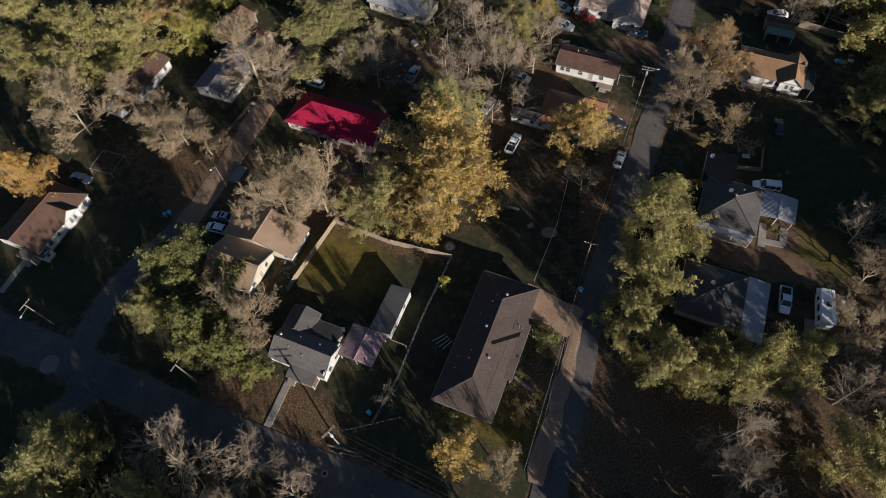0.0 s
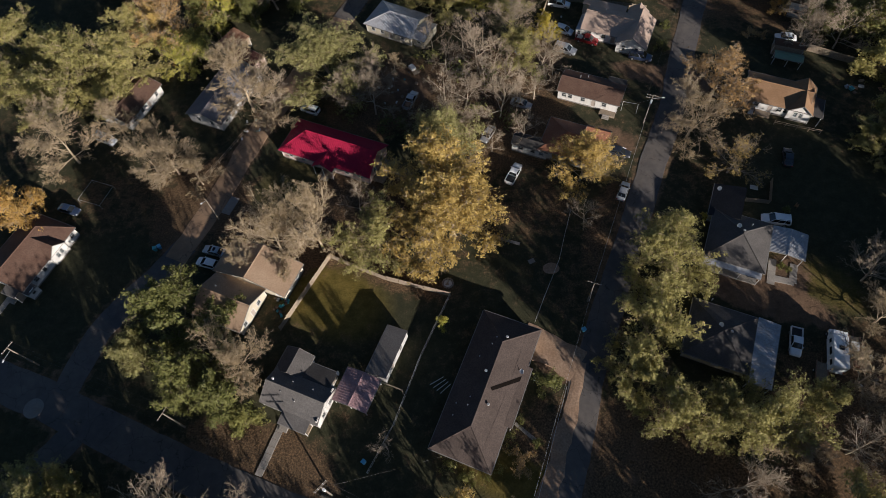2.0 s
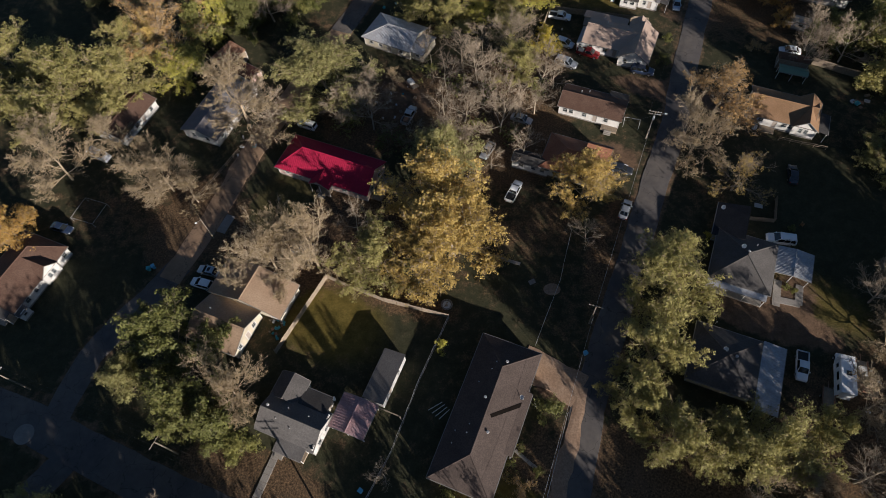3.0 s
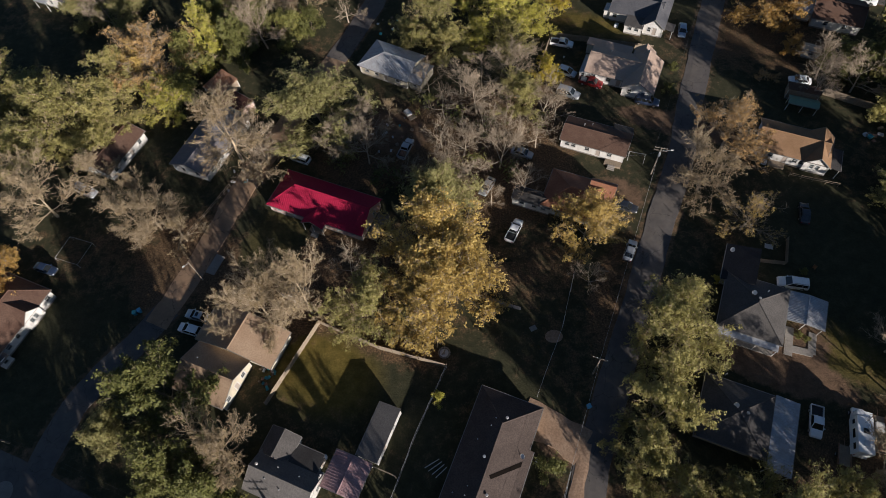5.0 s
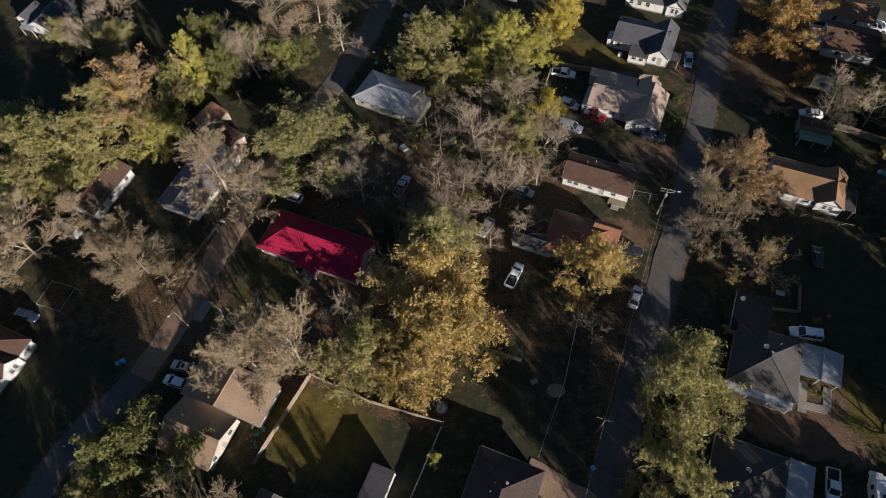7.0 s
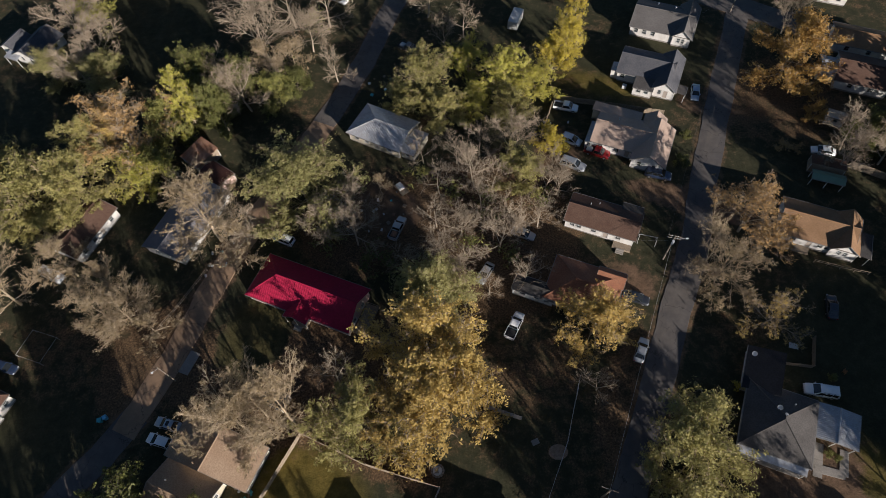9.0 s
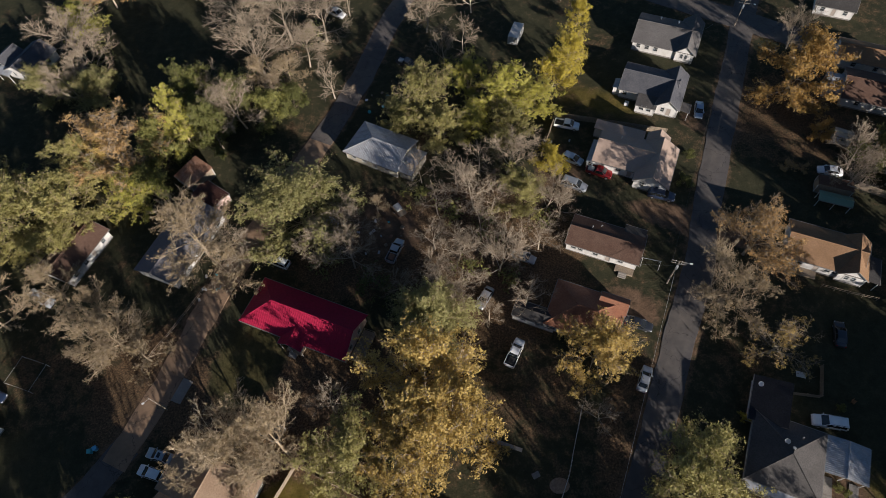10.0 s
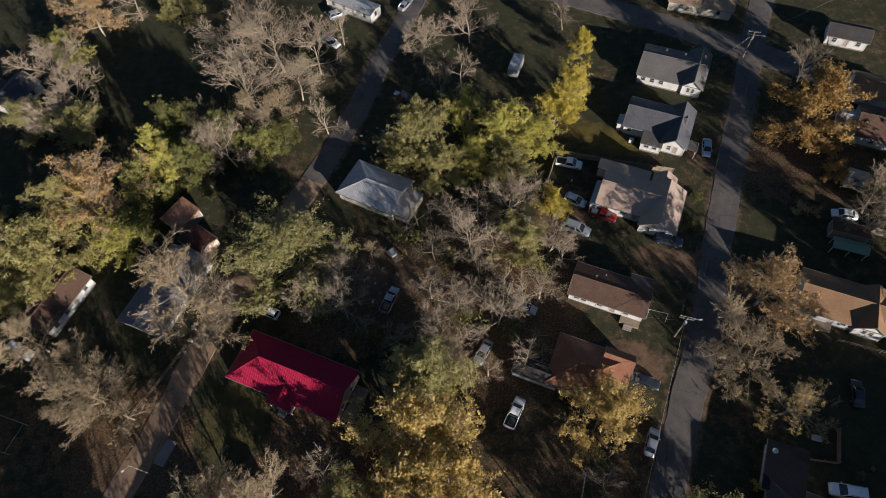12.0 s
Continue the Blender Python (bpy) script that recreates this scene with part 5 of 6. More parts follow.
plant("evergreen", 13.5, 27.8, 0.8, 1.3)
plant("evergreen", 16.2, 37.0, 2.3, 3.5)
plant("bare", -23.5, 17.8, 2.6, 7.0)
plant("bare", -14.4, 73.1, 4.0, 13.0)
plant("brush", -8.6, 96.3, 2.6, 3.0)
plant("brush", -16.7, 100.3, 2.6, 3.0)
plant("brush", 1.7, 114.8, 2.6, 3.5)
plant("brush", 7.3, 110.8, 2.5, 3.0)
plant("brush", 14.2, 106.4, 2.5, 3.5)
plant("brush", 19.7, 116.9, 2.8, 3.5)
plant("brush", 24.6, 106.7, 2.3, 3.0)
plant("brush", -78.0, 157.2, 3.3, 3.5)
plant("brush", -71.3, 156.5, 3.1, 3.5)
plant("brush", -71.7, 163.5, 2.9, 3.5)
plant("brush", -36.3, 152.4, 3.0, 3.5)
plant("brush", -29.5, 147.5, 3.2, 3.5)
plant("brush", -39.9, 141.5, 3.1, 3.5)
plant("brush", -44.6, 139.2, 2.6, 3.0)
plant("brush", -21.8, 165.2, 2.9, 3.0)
plant("brush", 10.1, 150.7, 2.5, 3.0)
plant("brush", 10.4, 97.7, 2.4, 3.5)
plant("brush", 17.0, 95.0, 2.3, 3.5)
plant("brush", -2.7, 90.5, 2.5, 3.5)
plant("brush", -4.6, 94.9, 2.2, 3.0)
plant("brush", 9.3, 29.1, 1.0, 1.2)
plant("brush", 11.1, 31.6, 0.8, 1.1)
plant("yellowing", 8.4, 26.8, 1.0, 1.2)
plant("brush", 7.1, 24.4, 0.9, 1.2)
plant("brush", -0.7, 25.2, 1.2, 1.8)
plant("evergreen", 1.9, 23.3, 1.3, 1.8)
plant("brush", 4.6, 23.2, 1.1, 1.5)
plant("brush", -1.8, 27.9, 1.2, 1.5)
plant("evergreen", 56.8, 119.8, 1.0, 2.0)
plant("evergreen", 54.2, 113.3, 1.5, 2.2)
plant("evergreen", -52.6, 121.0, 4.2, 8.0)
plant("faded", -68.1, 148.9, 5.2, 10.0)
plant("faded", -81.1, 152.4, 5.3, 9.0)
plant("bare", -73.9, 149.0, 7.0, 12.0)
# evergreens and shrubs, then trees added along the east and south edge
plant("evergreen", -44.8, 143.4, 5.4, 13.0)
plant("evergreen", -37.1, 141.9, 4.9, 11.0)
plant("evergreen", -51.2, 129.8, 4.5, 12.0)
plant("evergreen", -40.1, 132.5, 5.1, 14.0)
plant("evergreen", -29.5, 139.5, 4.4, 8.5)
plant("evergreen", -25.2, 141.8, 3.6, 6.5)
plant("evergreen", 61.9, 55.6, 0.7, 0.9)
plant("evergreen", 63.0, 54.8, 0.7, 0.8)
plant("evergreen", 66.9, 67.1, 0.7, 1.4)
plant("yellow", 51.2, 66.8, 0.9, 2.0)
plant("orange", 74.7, 114.2, 1.9, 2.6)
plant("orange", 77.6, 113.6, 1.4, 2.0)
# added trees, mostly out of view, that throw shade into the yards
plant("dense", 35.0, -1.0, 5.0, 12.0)
plant("dense", 88.5, 39.0, 5.5, 19.0)
plant("dense", 93.0, 47.0, 6.0, 19.0)
plant("dense", 94.0, 84.0, 5.5, 12.0)
plant("dense", 86.0, -4.0, 7.5, 17.0)
plant("dense", 82.5, 17.0, 7.5, 7.5)
plant("dense", 93.0, 25.7, 5.6, 12.9)
plant("dense", 100.8, 34.6, 7.8, 11.5)
plant("dense", 87.9, 35.0, 6.9, 18.0)
plant("dense", 94.1, 44.9, 6.2, 14.7)
plant("dense", 107.1, 50.6, 7.5, 11.6)
plant("dense", 93.5, 55.5, 4.5, 9.0)
plant("dense", 111.2, 71.8, 6.8, 9.0)
plant("dense", 97.8, 75.8, 5.5, 19.0)
plant("dense", 109.6, 83.2, 6.4, 8.0)
plant("dense", 116.6, 88.3, 6.3, 13.4)
plant("dense", 104.0, 96.7, 6.3, 8.0)
plant("dense", 118.3, 103.9, 6.3, 12.9)
plant("dense", 104.8, 12.2, 7.9, 11.1)
plant("dense", 117.0, 41.4, 5.5, 14.2)
plant("dense", 51.2, -2.6, 5.6, 10.0)
plant("dense", 60.4, -8.6, 7.0, 10.0)
plant("dense", 31.4, -10.3, 6.9, 12.2)
plant("dense", 45.3, -15.3, 5.7, 11.0)
plant("dense", -27.0, -0.0, 6.5, 12.0)
plant("dense", -44.0, 8.5, 7.0, 18.5)
plant("dense", -37.0, 6.0, 7.4, 19.5)
plant("dense", -56.0, 8.0, 6.6, 14.0)
plant("dense", -19.8, -4.3, 5.6, 13.0)
plant("dense", -2.6, -13.5, 7.3, 10.5)
plant("dense", -69.5, 13.2, 5.8, 12.0)
plant("dense", -85.4, 23.4, 6.2, 12.8)
plant("dense", 12.0, -20.6, 7.9, 12.8)
plant("dense", 1.0, -5.0, 6.5, 8.5)
plant("dense", 10.0, -9.0, 6.0, 13.0)
plant("dense", 47.0, -5.0, 6.5, 10.0)
plant("dense", 56.0, -11.0, 6.5, 11.0)
plant("dense", 88.0, 47.0, 6.0, 14.0)
plant("dense", 96.0, 37.0, 6.5, 16.0)
plant("dense", 109.0, 121.0, 7.0, 19.0)
plant("dense", 99.0, 101.0, 5.5, 7.0)
plant("dense", 101.0, 110.0, 6.0, 15.0)

# ---- vehicles ----
def paint(name, col, metallic=0.2):
    return plain(name, col, 0.3, metallic, coat=0.8, dust=0.2)


PAINT_WHITE, PAINT_SILVER = paint("white_car_paint", (0.82, 0.83, 0.84), 0.0), paint("silver_car_paint", (0.42, 0.44, 0.46), 0.5)
PAINT_DARK, PAINT_BLUE = paint("dark_car_paint", (0.03, 0.035, 0.045), 0.3), paint("pale_blue_car_paint", (0.36, 0.44, 0.54), 0.4)
PAINT_RED, PAINT_NAVY = paint("red_car_paint", (0.26, 0.012, 0.014), 0.1), paint("navy_car_paint", (0.03, 0.05, 0.10), 0.4)


def ring(x, hw, z0, z1, c=0.12):
    return [(x, -hw + c * 0.4, z0), (x, hw - c * 0.4, z0), (x, hw, z0 + c), (x, hw, z1 - c * 1.6), (x, hw - c * 0.6, z1 - c * 0.3), (x, hw - c * 2.2, z1), (x, -hw + c * 2.2, z1), (x, -hw + c * 0.6, z1 - c * 0.3), (x, -hw, z1 - c * 1.6), (x, -hw, z0 + c)]


BODIES = {
    # sections of the lower body (x, half width, bottom, top); glass house: sill z, back, front, top z, back, front; wheel places, wheel size
    "sedan": ([(-2.36, 0.70, 0.42, 0.80), (-2.25, 0.82, 0.28, 0.95), (-1.5, 0.90, 0.22, 1.0), (0.0, 0.91, 0.22, 0.97), (1.0, 0.90, 0.22, 0.96), (1.9, 0.86, 0.24, 0.82), (2.25, 0.78, 0.30, 0.72), (2.34, 0.64, 0.40, 0.62)], (0.94, -1.75, 1.15, 1.44, -1.05, 0.30), (-1.38, 1.42), 0.33),
    "hatch": ([(-2.2, 0.74, 0.45, 0.95), (-2.1, 0.86, 0.30, 1.1), (-1.2, 0.91, 0.24, 1.1), (0.3, 0.92, 0.24, 1.05), (1.2, 0.90, 0.24, 1.02), (1.9, 0.86, 0.26, 0.88), (2.2, 0.76, 0.34, 0.76)], (1.02, -2.05, 1.15, 1.62, -1.75, 0.15), (-1.3, 1.36), 0.36),
    "suv": ([(-2.6, 0.84, 0.5, 1.05), (-2.52, 0.96, 0.36, 1.22), (-1.2, 1.0, 0.3, 1.2), (0.6, 1.0, 0.3, 1.18), (1.5, 0.98, 0.3, 1.14), (2.3, 0.93, 0.32, 1.0), (2.6, 0.82, 0.42, 0.84)], (1.14, -2.48, 1.30, 1.86, -2.3, 0.45), (-1.6, 1.6), 0.40),
    "pickup": ([(-2.7, 0.90, 0.5, 0.72), (-2.6, 0.94, 0.42, 0.74), (-0.8, 0.96, 0.34, 0.78), (-0.7, 0.96, 0.32, 1.16), (0.9, 0.96, 0.32, 1.16), (1.4, 0.95, 0.32, 1.12), (2.3, 0.91, 0.34, 1.0), (2.6, 0.80, 0.42, 0.84)], (1.12, -0.78, 1.32, 1.76, -0.62, 0.55), (-1.7, 1.65), 0.39),
}


def vehicle(kind, x, y, yaw, coat, label, name="", long=1.0, load=None):
    body, (zs, xb, xf, zt, tb, tf), axles, wr = BODIES[kind]
    car = thing(name or {"hatch": "car", "sedan": "car", "suv": "car", "pickup": "pickup_truck"}[kind], label, "pickup truck" if kind == "pickup" else "car", pose(x, y, 0.0, 0, 0, yaw) @ Matrix.Diagonal((long, 1, 1, 1)), "parked vehicles")
    sh = Shape().loft([ring(*s) for s in body])
    sh.smooth = True
    part("body", sh, coat, car)
    wb, wt = body[3][1] - 0.07, body[3][1] - 0.24
    lower, upper = [(xb, -wb, zs), (xf, -wb, zs), (xf, wb, zs), (xb, wb, zs)], [(tb, -wt, zt), (tf, -wt, zt), (tf, wt, zt), (tb, wt, zt)]
    mid = lambda a, b, k: tuple(p + (q - p) * k for p, q in zip(a, b))
    names = ("side_window", "windshield", "side_window", "rear_window")
    for i in range(4):
        a, b, c, d = lower[i], lower[(i + 1) % 4], upper[(i + 1) % 4], upper[i]
        q = [mid(a, b, 0.05), mid(a, b, 0.95), mid(d, c, 0.94), mid(d, c, 0.06)]
        n = (Vector(b) - Vector(a)).cross(Vector(d) - Vector(a)).normalized() * 0.012
        out, inn = [tuple(Vector(p) + n) for p in q], [tuple(Vector(p) - n) for p in q]
        part(names[i], Shape().add(out + inn, [(0, 1, 2, 3), (7, 6, 5, 4), (0, 4, 5, 1), (1, 5, 6, 2), (2, 6, 7, 3), (3, 7, 4, 0)]), CAR_GLASS, car)
        pl = Shape()
        pl.tube(a, d, 0.06, 0.05, 6)
        if i in (0, 2) and kind != "pickup":
            for k in ((0.5,) if kind in ("sedan", "hatch") else (0.36, 0.68)):
                pl.tube(mid(a, b, k), mid(d, c, k), 0.045, 0.04, 6)
        part("pillar", pl, coat, car)
    e = 0.05
    roof = Shape().loft([[(tb - e, -wt - e, zt - 0.03), (tf + e, -wt - e, zt - 0.03), (tf + e, wt + e, zt - 0.03), (tb - e, wt + e, zt - 0.03)], [(tb - e, -wt - e, zt + 0.02), (tf + e, -wt - e, zt + 0.02), (tf + e, wt + e, zt + 0.02), (tb - e, wt + e, zt + 0.02)], [(tb + 0.2, -wt + 0.16, zt + 0.07), (tf - 0.2, -wt + 0.16, zt + 0.07), (tf - 0.2, wt - 0.16, zt + 0.07), (tb + 0.2, wt - 0.16, zt + 0.07)]])
    part("roof", roof, coat, car)
    hw = body[3][1]
    for ax in axles:
        for s in (-1, 1):
            ty = part("wheel", Shape().wheel(ax, s * (hw - 0.1), wr, 0.22), RUBBER, car)
            part("rim", Shape().tube((ax, s * (hw - 0.02), wr), (ax, s * (hw + 0.015), wr), wr * 0.62, wr * 0.58, 12), RIM, ty)
    x0, x1 = body[0][0], body[-1][0]
    for s in (-1, 1):
        part("headlight", Shape().box(x1 - 0.22, x1 - 0.02, s * 0.62 - 0.16, s * 0.62 + 0.16, body[-1][3] - 0.10, body[-1][3] + 0.06, cut=0.03), LAMP_CLEAR, car)
        part("tail_light", Shape().box(x0 - 0.02, x0 + 0.12, s * 0.66 - 0.14, s * 0.66 + 0.12, body[0][3] - 0.12, body[0][3] + 0.06, cut=0.03), LAMP_RED, car)
        part("mirror", Shape().box(xf - 0.42, xf - 0.26, s * (hw + 0.09) - 0.10, s * (hw + 0.09) + 0.10, zs, zs + 0.15, cut=0.03), coat, car)
    part("bumper", Shape().box(x1 - 0.05, x1 + 0.08, -0.7, 0.7, 0.36, 0.56, cut=0.04), BLACK, car)
    part("bumper", Shape().box(x0 - 0.08, x0 + 0.05, -0.72, 0.72, 0.36, 0.56, cut=0.04), STEEL if kind == "pickup" else BLACK, car)
    if kind == "pickup":
        for s in (-1, 1):
            part("bed_side", Shape().box(-2.66, -0.82, s * 0.93 - 0.05, s * 0.93 + 0.05, 0.70, 1.22, cut=0.03), coat, car)
        part("tailgate", Shape().box(-2.68, -2.60, -0.86, 0.86, 0.72, 1.2, cut=0.02), coat, car)
        part("bed_floor", Shape().box(-2.58, -0.82, -0.88, 0.88, 0.78, 0.83), BLACK, car)
        if load:
            part("load", Shape().box(-2.3, -1.1, -0.6, 0.5, 0.83, 1.25, cut=0.08), load, car)
    elif kind == "suv":
        for s in (-1, 1):
            part("roof_rail", Shape().tube((tb + 0.2, s * (wt - 0.03), zt + 0.11), (tf - 0.3, s * (wt - 0.03), zt + 0.11), 0.025, 0.025, 6), BLACK, car)
    elif label.find("sunroof") >= 0:
        part("sunroof", Shape().box(tf - 0.75, tf - 0.2, -0.4, 0.4, zt + 0.071, zt + 0.085), CAR_GLASS, car)
    return car


vehicle("hatch", -25.8, 102.6, 152, PAINT_WHITE, "white compact car parked behind the red-roofed house")
vehicle("sedan", -42.9, 68.2, 160, PAINT_SILVER, "silver sedan with dark sunroof in the driveway")
vehicle("hatch", -43.9, 65.6, 159, PAINT_WHITE, "white compact car parked in the driveway")
vehicle("sedan", 37.2, 74.4, 62, PAINT_SILVER, "silver sedan parked on the street's edge")
vehicle("pickup", 16.4, 80.8, 60, PAINT_WHITE, "white pickup truck with open bed on the lawn", load=RUBBER)
vehicle("sedan", 12.3, 91.6, 236, PAINT_SILVER, "silver sedan parked beneath leafless trees")
vehicle("suv", 64.1, 65.1, 165, PAINT_WHITE, "large white SUV parked beside the metal carport")
vehicle("pickup", 59.2, 40.9, -112, PAINT_WHITE, "white pickup truck with black open bed")
vehicle("pickup", 38.1, 117.4, -28, PAINT_RED, "bright red pickup truck beside the beige house", load=TRIM)
vehicle("suv", 48.9, 110.6, -22, PAINT_NAVY, "dark blue SUV in the dirt driveway")
vehicle("pickup", 33.8, 130.4, -20, PAINT_WHITE, "white pickup truck behind the fence")
vehicle("hatch", 33.4, 121.2, -34, PAINT_BLUE, "pale blue car half hidden by a tree")
vehicle("suv", 32.6, 114.8, -30, PAINT_SILVER, "grey SUV parked under leafless trees")
vehicle("sedan", 62.1, 131.4, -108, PAINT_BLUE, "pale blue sedan on bare earth by the street")
vehicle("sedan", 38.5, 84.2, -25, PAINT_DARK, "black sedan beside the orange-roofed house")
vehicle("sedan", -74.0, 80.8, -22, PAINT_NAVY, "dark blue sedan on shaded grass")
vehicle("suv", -70.2, 98.8, -30, PAINT_WHITE, "white SUV under a leafless tree")
vehicle("sedan", 20.4, 99.4, -28, PAINT_SILVER, "silver sedan beneath leafless trees")
vehicle("pickup", -3.6, 103.0, 64, PAINT_SILVER, "old pale grey pickup truck on bare earth", load=METAL_RUST)
vehicle("sedan", 82.8, 113.0, 163, PAINT_WHITE, "white sedan under bare branches")
vehicle("pickup", 0.6, 152.8, -34, PAINT_DARK, "dark pickup truck with pale bed cover", load=TRIM)
vehicle("pickup", -16.4, 172.6, -38, PAINT_WHITE, "white pickup truck beside the lane")
vehicle("hatch", -15.0, 182.6, 20, PAINT_BLUE, "pale blue car in front of the trailer")
vehicle("sedan", 2.0, 184.0, 55, PAINT_SILVER, "silver car at the end of the lane")
vehicle("suv", 106.8, 136.8, -38, PAINT_WHITE, "long white van parked beside a house", long=1.1)
vehicle("sedan", 71.5, 79.4, 72, PAINT_DARK, "black sedan on the shaded lawn")
vehicle("sedan", 22.5, 116.5, 64, PAINT_SILVER, "silver sedan among the bare trees")


def motorhome(x, y, yaw):
    rv = thing("motorhome", "white motorhome with roof hatch and side windows", "motorhome", pose(x, y, 0, 0, 0, yaw), "parked vehicles")
    part("body", Shape().box(-3.6, 2.2, -1.2, 1.2, 0.5, 3.0, cut=0.12), PAINT_WHITE, rv)
    part("overcab", Shape().box(2.2, 3.1, -1.15, 1.15, 1.9, 2.9, cut=0.14), PAINT_WHITE, rv)
    nose = Shape().loft([ring(2.15, 1.0, 0.4, 1.9), ring(2.7, 1.0, 0.4, 1.85), ring(3.1, 0.98, 0.4, 1.25), ring(3.9, 0.9, 0.42, 1.1), ring(4.05, 0.8, 0.5, 0.95)])
    part("cab", nose, PAINT_WHITE, rv)
    part("windshield", Shape().add([(2.72, -0.85, 1.86), (3.16, -0.9, 1.24), (3.16, 0.9, 1.24), (2.72, 0.85, 1.86), (2.76, -0.85, 1.89), (3.2, -0.9, 1.27), (3.2, 0.9, 1.27), (2.76, 0.85, 1.89)], [(4, 5, 6, 7), (3, 2, 1, 0), (0, 1, 5, 4), (1, 2, 6, 5), (2, 3, 7, 6), (3, 0, 4, 7)]), CAR_GLASS, rv)
    for s in (-1, 1):
        for a, b in ((-3.0, -2.0), (-1.2, 0.2), (1.0, 1.7)):
            part("side_window", Shape().box(a, b, s * 1.2 - 0.015, s * 1.2 + 0.015, 1.6, 2.3), CAR_GLASS, rv)
        for ax in (-2.2, 3.2):
            ty = part("wheel", Shape().wheel(ax, s * 0.98, 0.4, 0.26), RUBBER, rv)
            part("rim", Shape().tube((ax, s * 1.09, 0.4), (ax, s * 1.125, 0.4), 0.24, 0.22, 12), RIM, ty)
        part("headlight", Shape().box(3.96, 4.08, s * 0.6 - 0.15, s * 0.6 + 0.15, 0.72, 0.92, cut=0.02), LAMP_CLEAR, rv)
        part("tail_light", Shape().box(-3.63, -3.58, s * 1.0 - 0.08, s * 1.0 + 0.08, 1.0, 1.4), LAMP_RED, rv)
    part("roof_hatch", Shape().box(-0.5, 0.3, -0.4, 0.4, 3.0, 3.14, cut=0.03), CAR_GLASS, rv)
    part("roof_air_conditioner", Shape().box(-2.6, -1.6, -0.4, 0.4, 3.0, 3.28, cut=0.08), DISH, rv)
    part("bumper", Shape().box(-3.72, -3.6, -1.1, 1.1, 0.5, 0.7, cut=0.02), STEEL, rv)


motorhome(64.9, 38.6, 70)


def flat_trailer(x, y, yaw, label, junk):
    tr = thing("utility_trailer", label, "trailer", pose(x, y, 0, 0, 0, yaw))
    part("bed", Shape().box(-1.6, 1.6, -0.9, 0.9, 0.5, 0.62, cut=0.02), WOOD, tr)
    for s in (-1, 1):
        part("side_rail", Shape().box(-1.6, 1.6, s * 0.9 - 0.03, s * 0.9 + 0.03, 0.62, 1.0), METAL_RUST, tr)
        ty = part("wheel", Shape().wheel(-0.1, s * 1.05, 0.33, 0.2), RUBBER, tr)
        part("rim", Shape().tube((-0.1, s * 1.14, 0.33), (-0.1, s * 1.165, 0.33), 0.2, 0.18, 10), RIM, ty)
    part("drawbar", Shape().tube((1.6, 0, 0.5), (2.8, 0, 0.45), 0.05, 0.05, 6), METAL_RUST, tr)
    if junk:
        part("load", Shape().box(-1.2, 0.4, -0.6, 0.6, 0.62, 1.3, cut=0.1), junk, tr)


flat_trailer(68.6, 39.6, 70, "rusty flat trailer loaded with odds and ends", TRIM)
flat_trailer(68.2, 36.0, -20, "small rusty trailer beside the motorhome", METAL_RUST)
flat_trailer(61.6, 35.6, 66, "low utility trailer with railed sides", None)

flat_trailer(-2.6, 112.3, -58, "pale junk trailer in the leafy clearing", TRIM)
# ---- poles and wires ----
def utility_pole(x, y, height, arm_turn, lamp=None, can=False, label="weathered wooden utility pole with crossarm and wires"):
    po = thing("utility_pole", label, "utility pole", pose(x, y, 0, 0, 0, arm_turn), "utility poles")
    sh = Shape().tube((0, 0, -0.5), (0, 0, height), 0.16, 0.10, 10)
    part("shaft", sh, POLE_WOOD, po)
    for k in range(2 if can else 1):
        z = height - 0.35 - 0.7 * k
        part("crossarm", Shape().box(-1.2, 1.2, 0.11, 0.21, z, z + 0.11), POLE_WOOD, po)
        for u in (-1.1, -0.5, 0.5, 1.1):
            part("insulator", Shape().tube((u, 0.16, z + 0.11), (u, 0.16, z + 0.28), 0.045, 0.03, 6), DISH, po)
    if can:
        part("transformer", Shape().tube((0.0, -0.34, height - 2.0), (0.0, -0.34, height - 1.1), 0.22, 0.22, 12), DISH, po, "grey transformer can")
    if lamp is not None:
        m = pose(0, 0, 0, 0, 0, lamp)
        a, b = m @ Vector((0.1, 0, height - 1.0)), m @ Vector((1.9, 0, height - 0.55))
        ar = part("lamp_arm", Shape().tube(a, b, 0.03, 0.03, 6), STEEL, po)
        hd = Shape().box(1.85, 2.35, -0.12, 0.12, height - 0.62, height - 0.48, m, cut=0.03)
        part("lamp_head", hd, DISH, ar, "unlit street lamp head")
    return po


def wire(a, b, sag, label="thin dark overhead power line", r=0.015, material=None, name="power_line"):
    sh = Shape()
    a, b = Vector(a), Vector(b)
    n = 14
    pts = [a.lerp(b, i / n) - Vector((0, 0, sag * 4 * (i / n) * (1 - i / n))) for i in range(n + 1)]
    d = (b - a).normalized()
    s = d.cross(Vector((0, 0, 1))).normalized() * r
    w = s.cross(d).normalized() * r
    sh.loft([[tuple(p + s), tuple(p + w), tuple(p - s), tuple(p - w)] for p in pts])
    return single(name, sh, material or WIRE, label, "cable", group="overhead lines")


utility_pole(-19.3, 22.5, 8.6, 42, can=True)
utility_pole(-44.1, 35.0, 8.6, 62)
utility_pole(-71.9, 48.0, 8.6, 62, lamp=200)
utility_pole(45.4, 91.8, 8.2, -20, lamp=10, can=True)
utility_pole(26.0, 51.8, 7.2, -24)
utility_pole(77.6, 156.6, 7.2, -20, lamp=-10, can=True)
lp = thing("street_lamp", "slim pale pole with a small street lamp", "street lamp", pose(-43.2, 75.9, 0, 0, 0, 200))
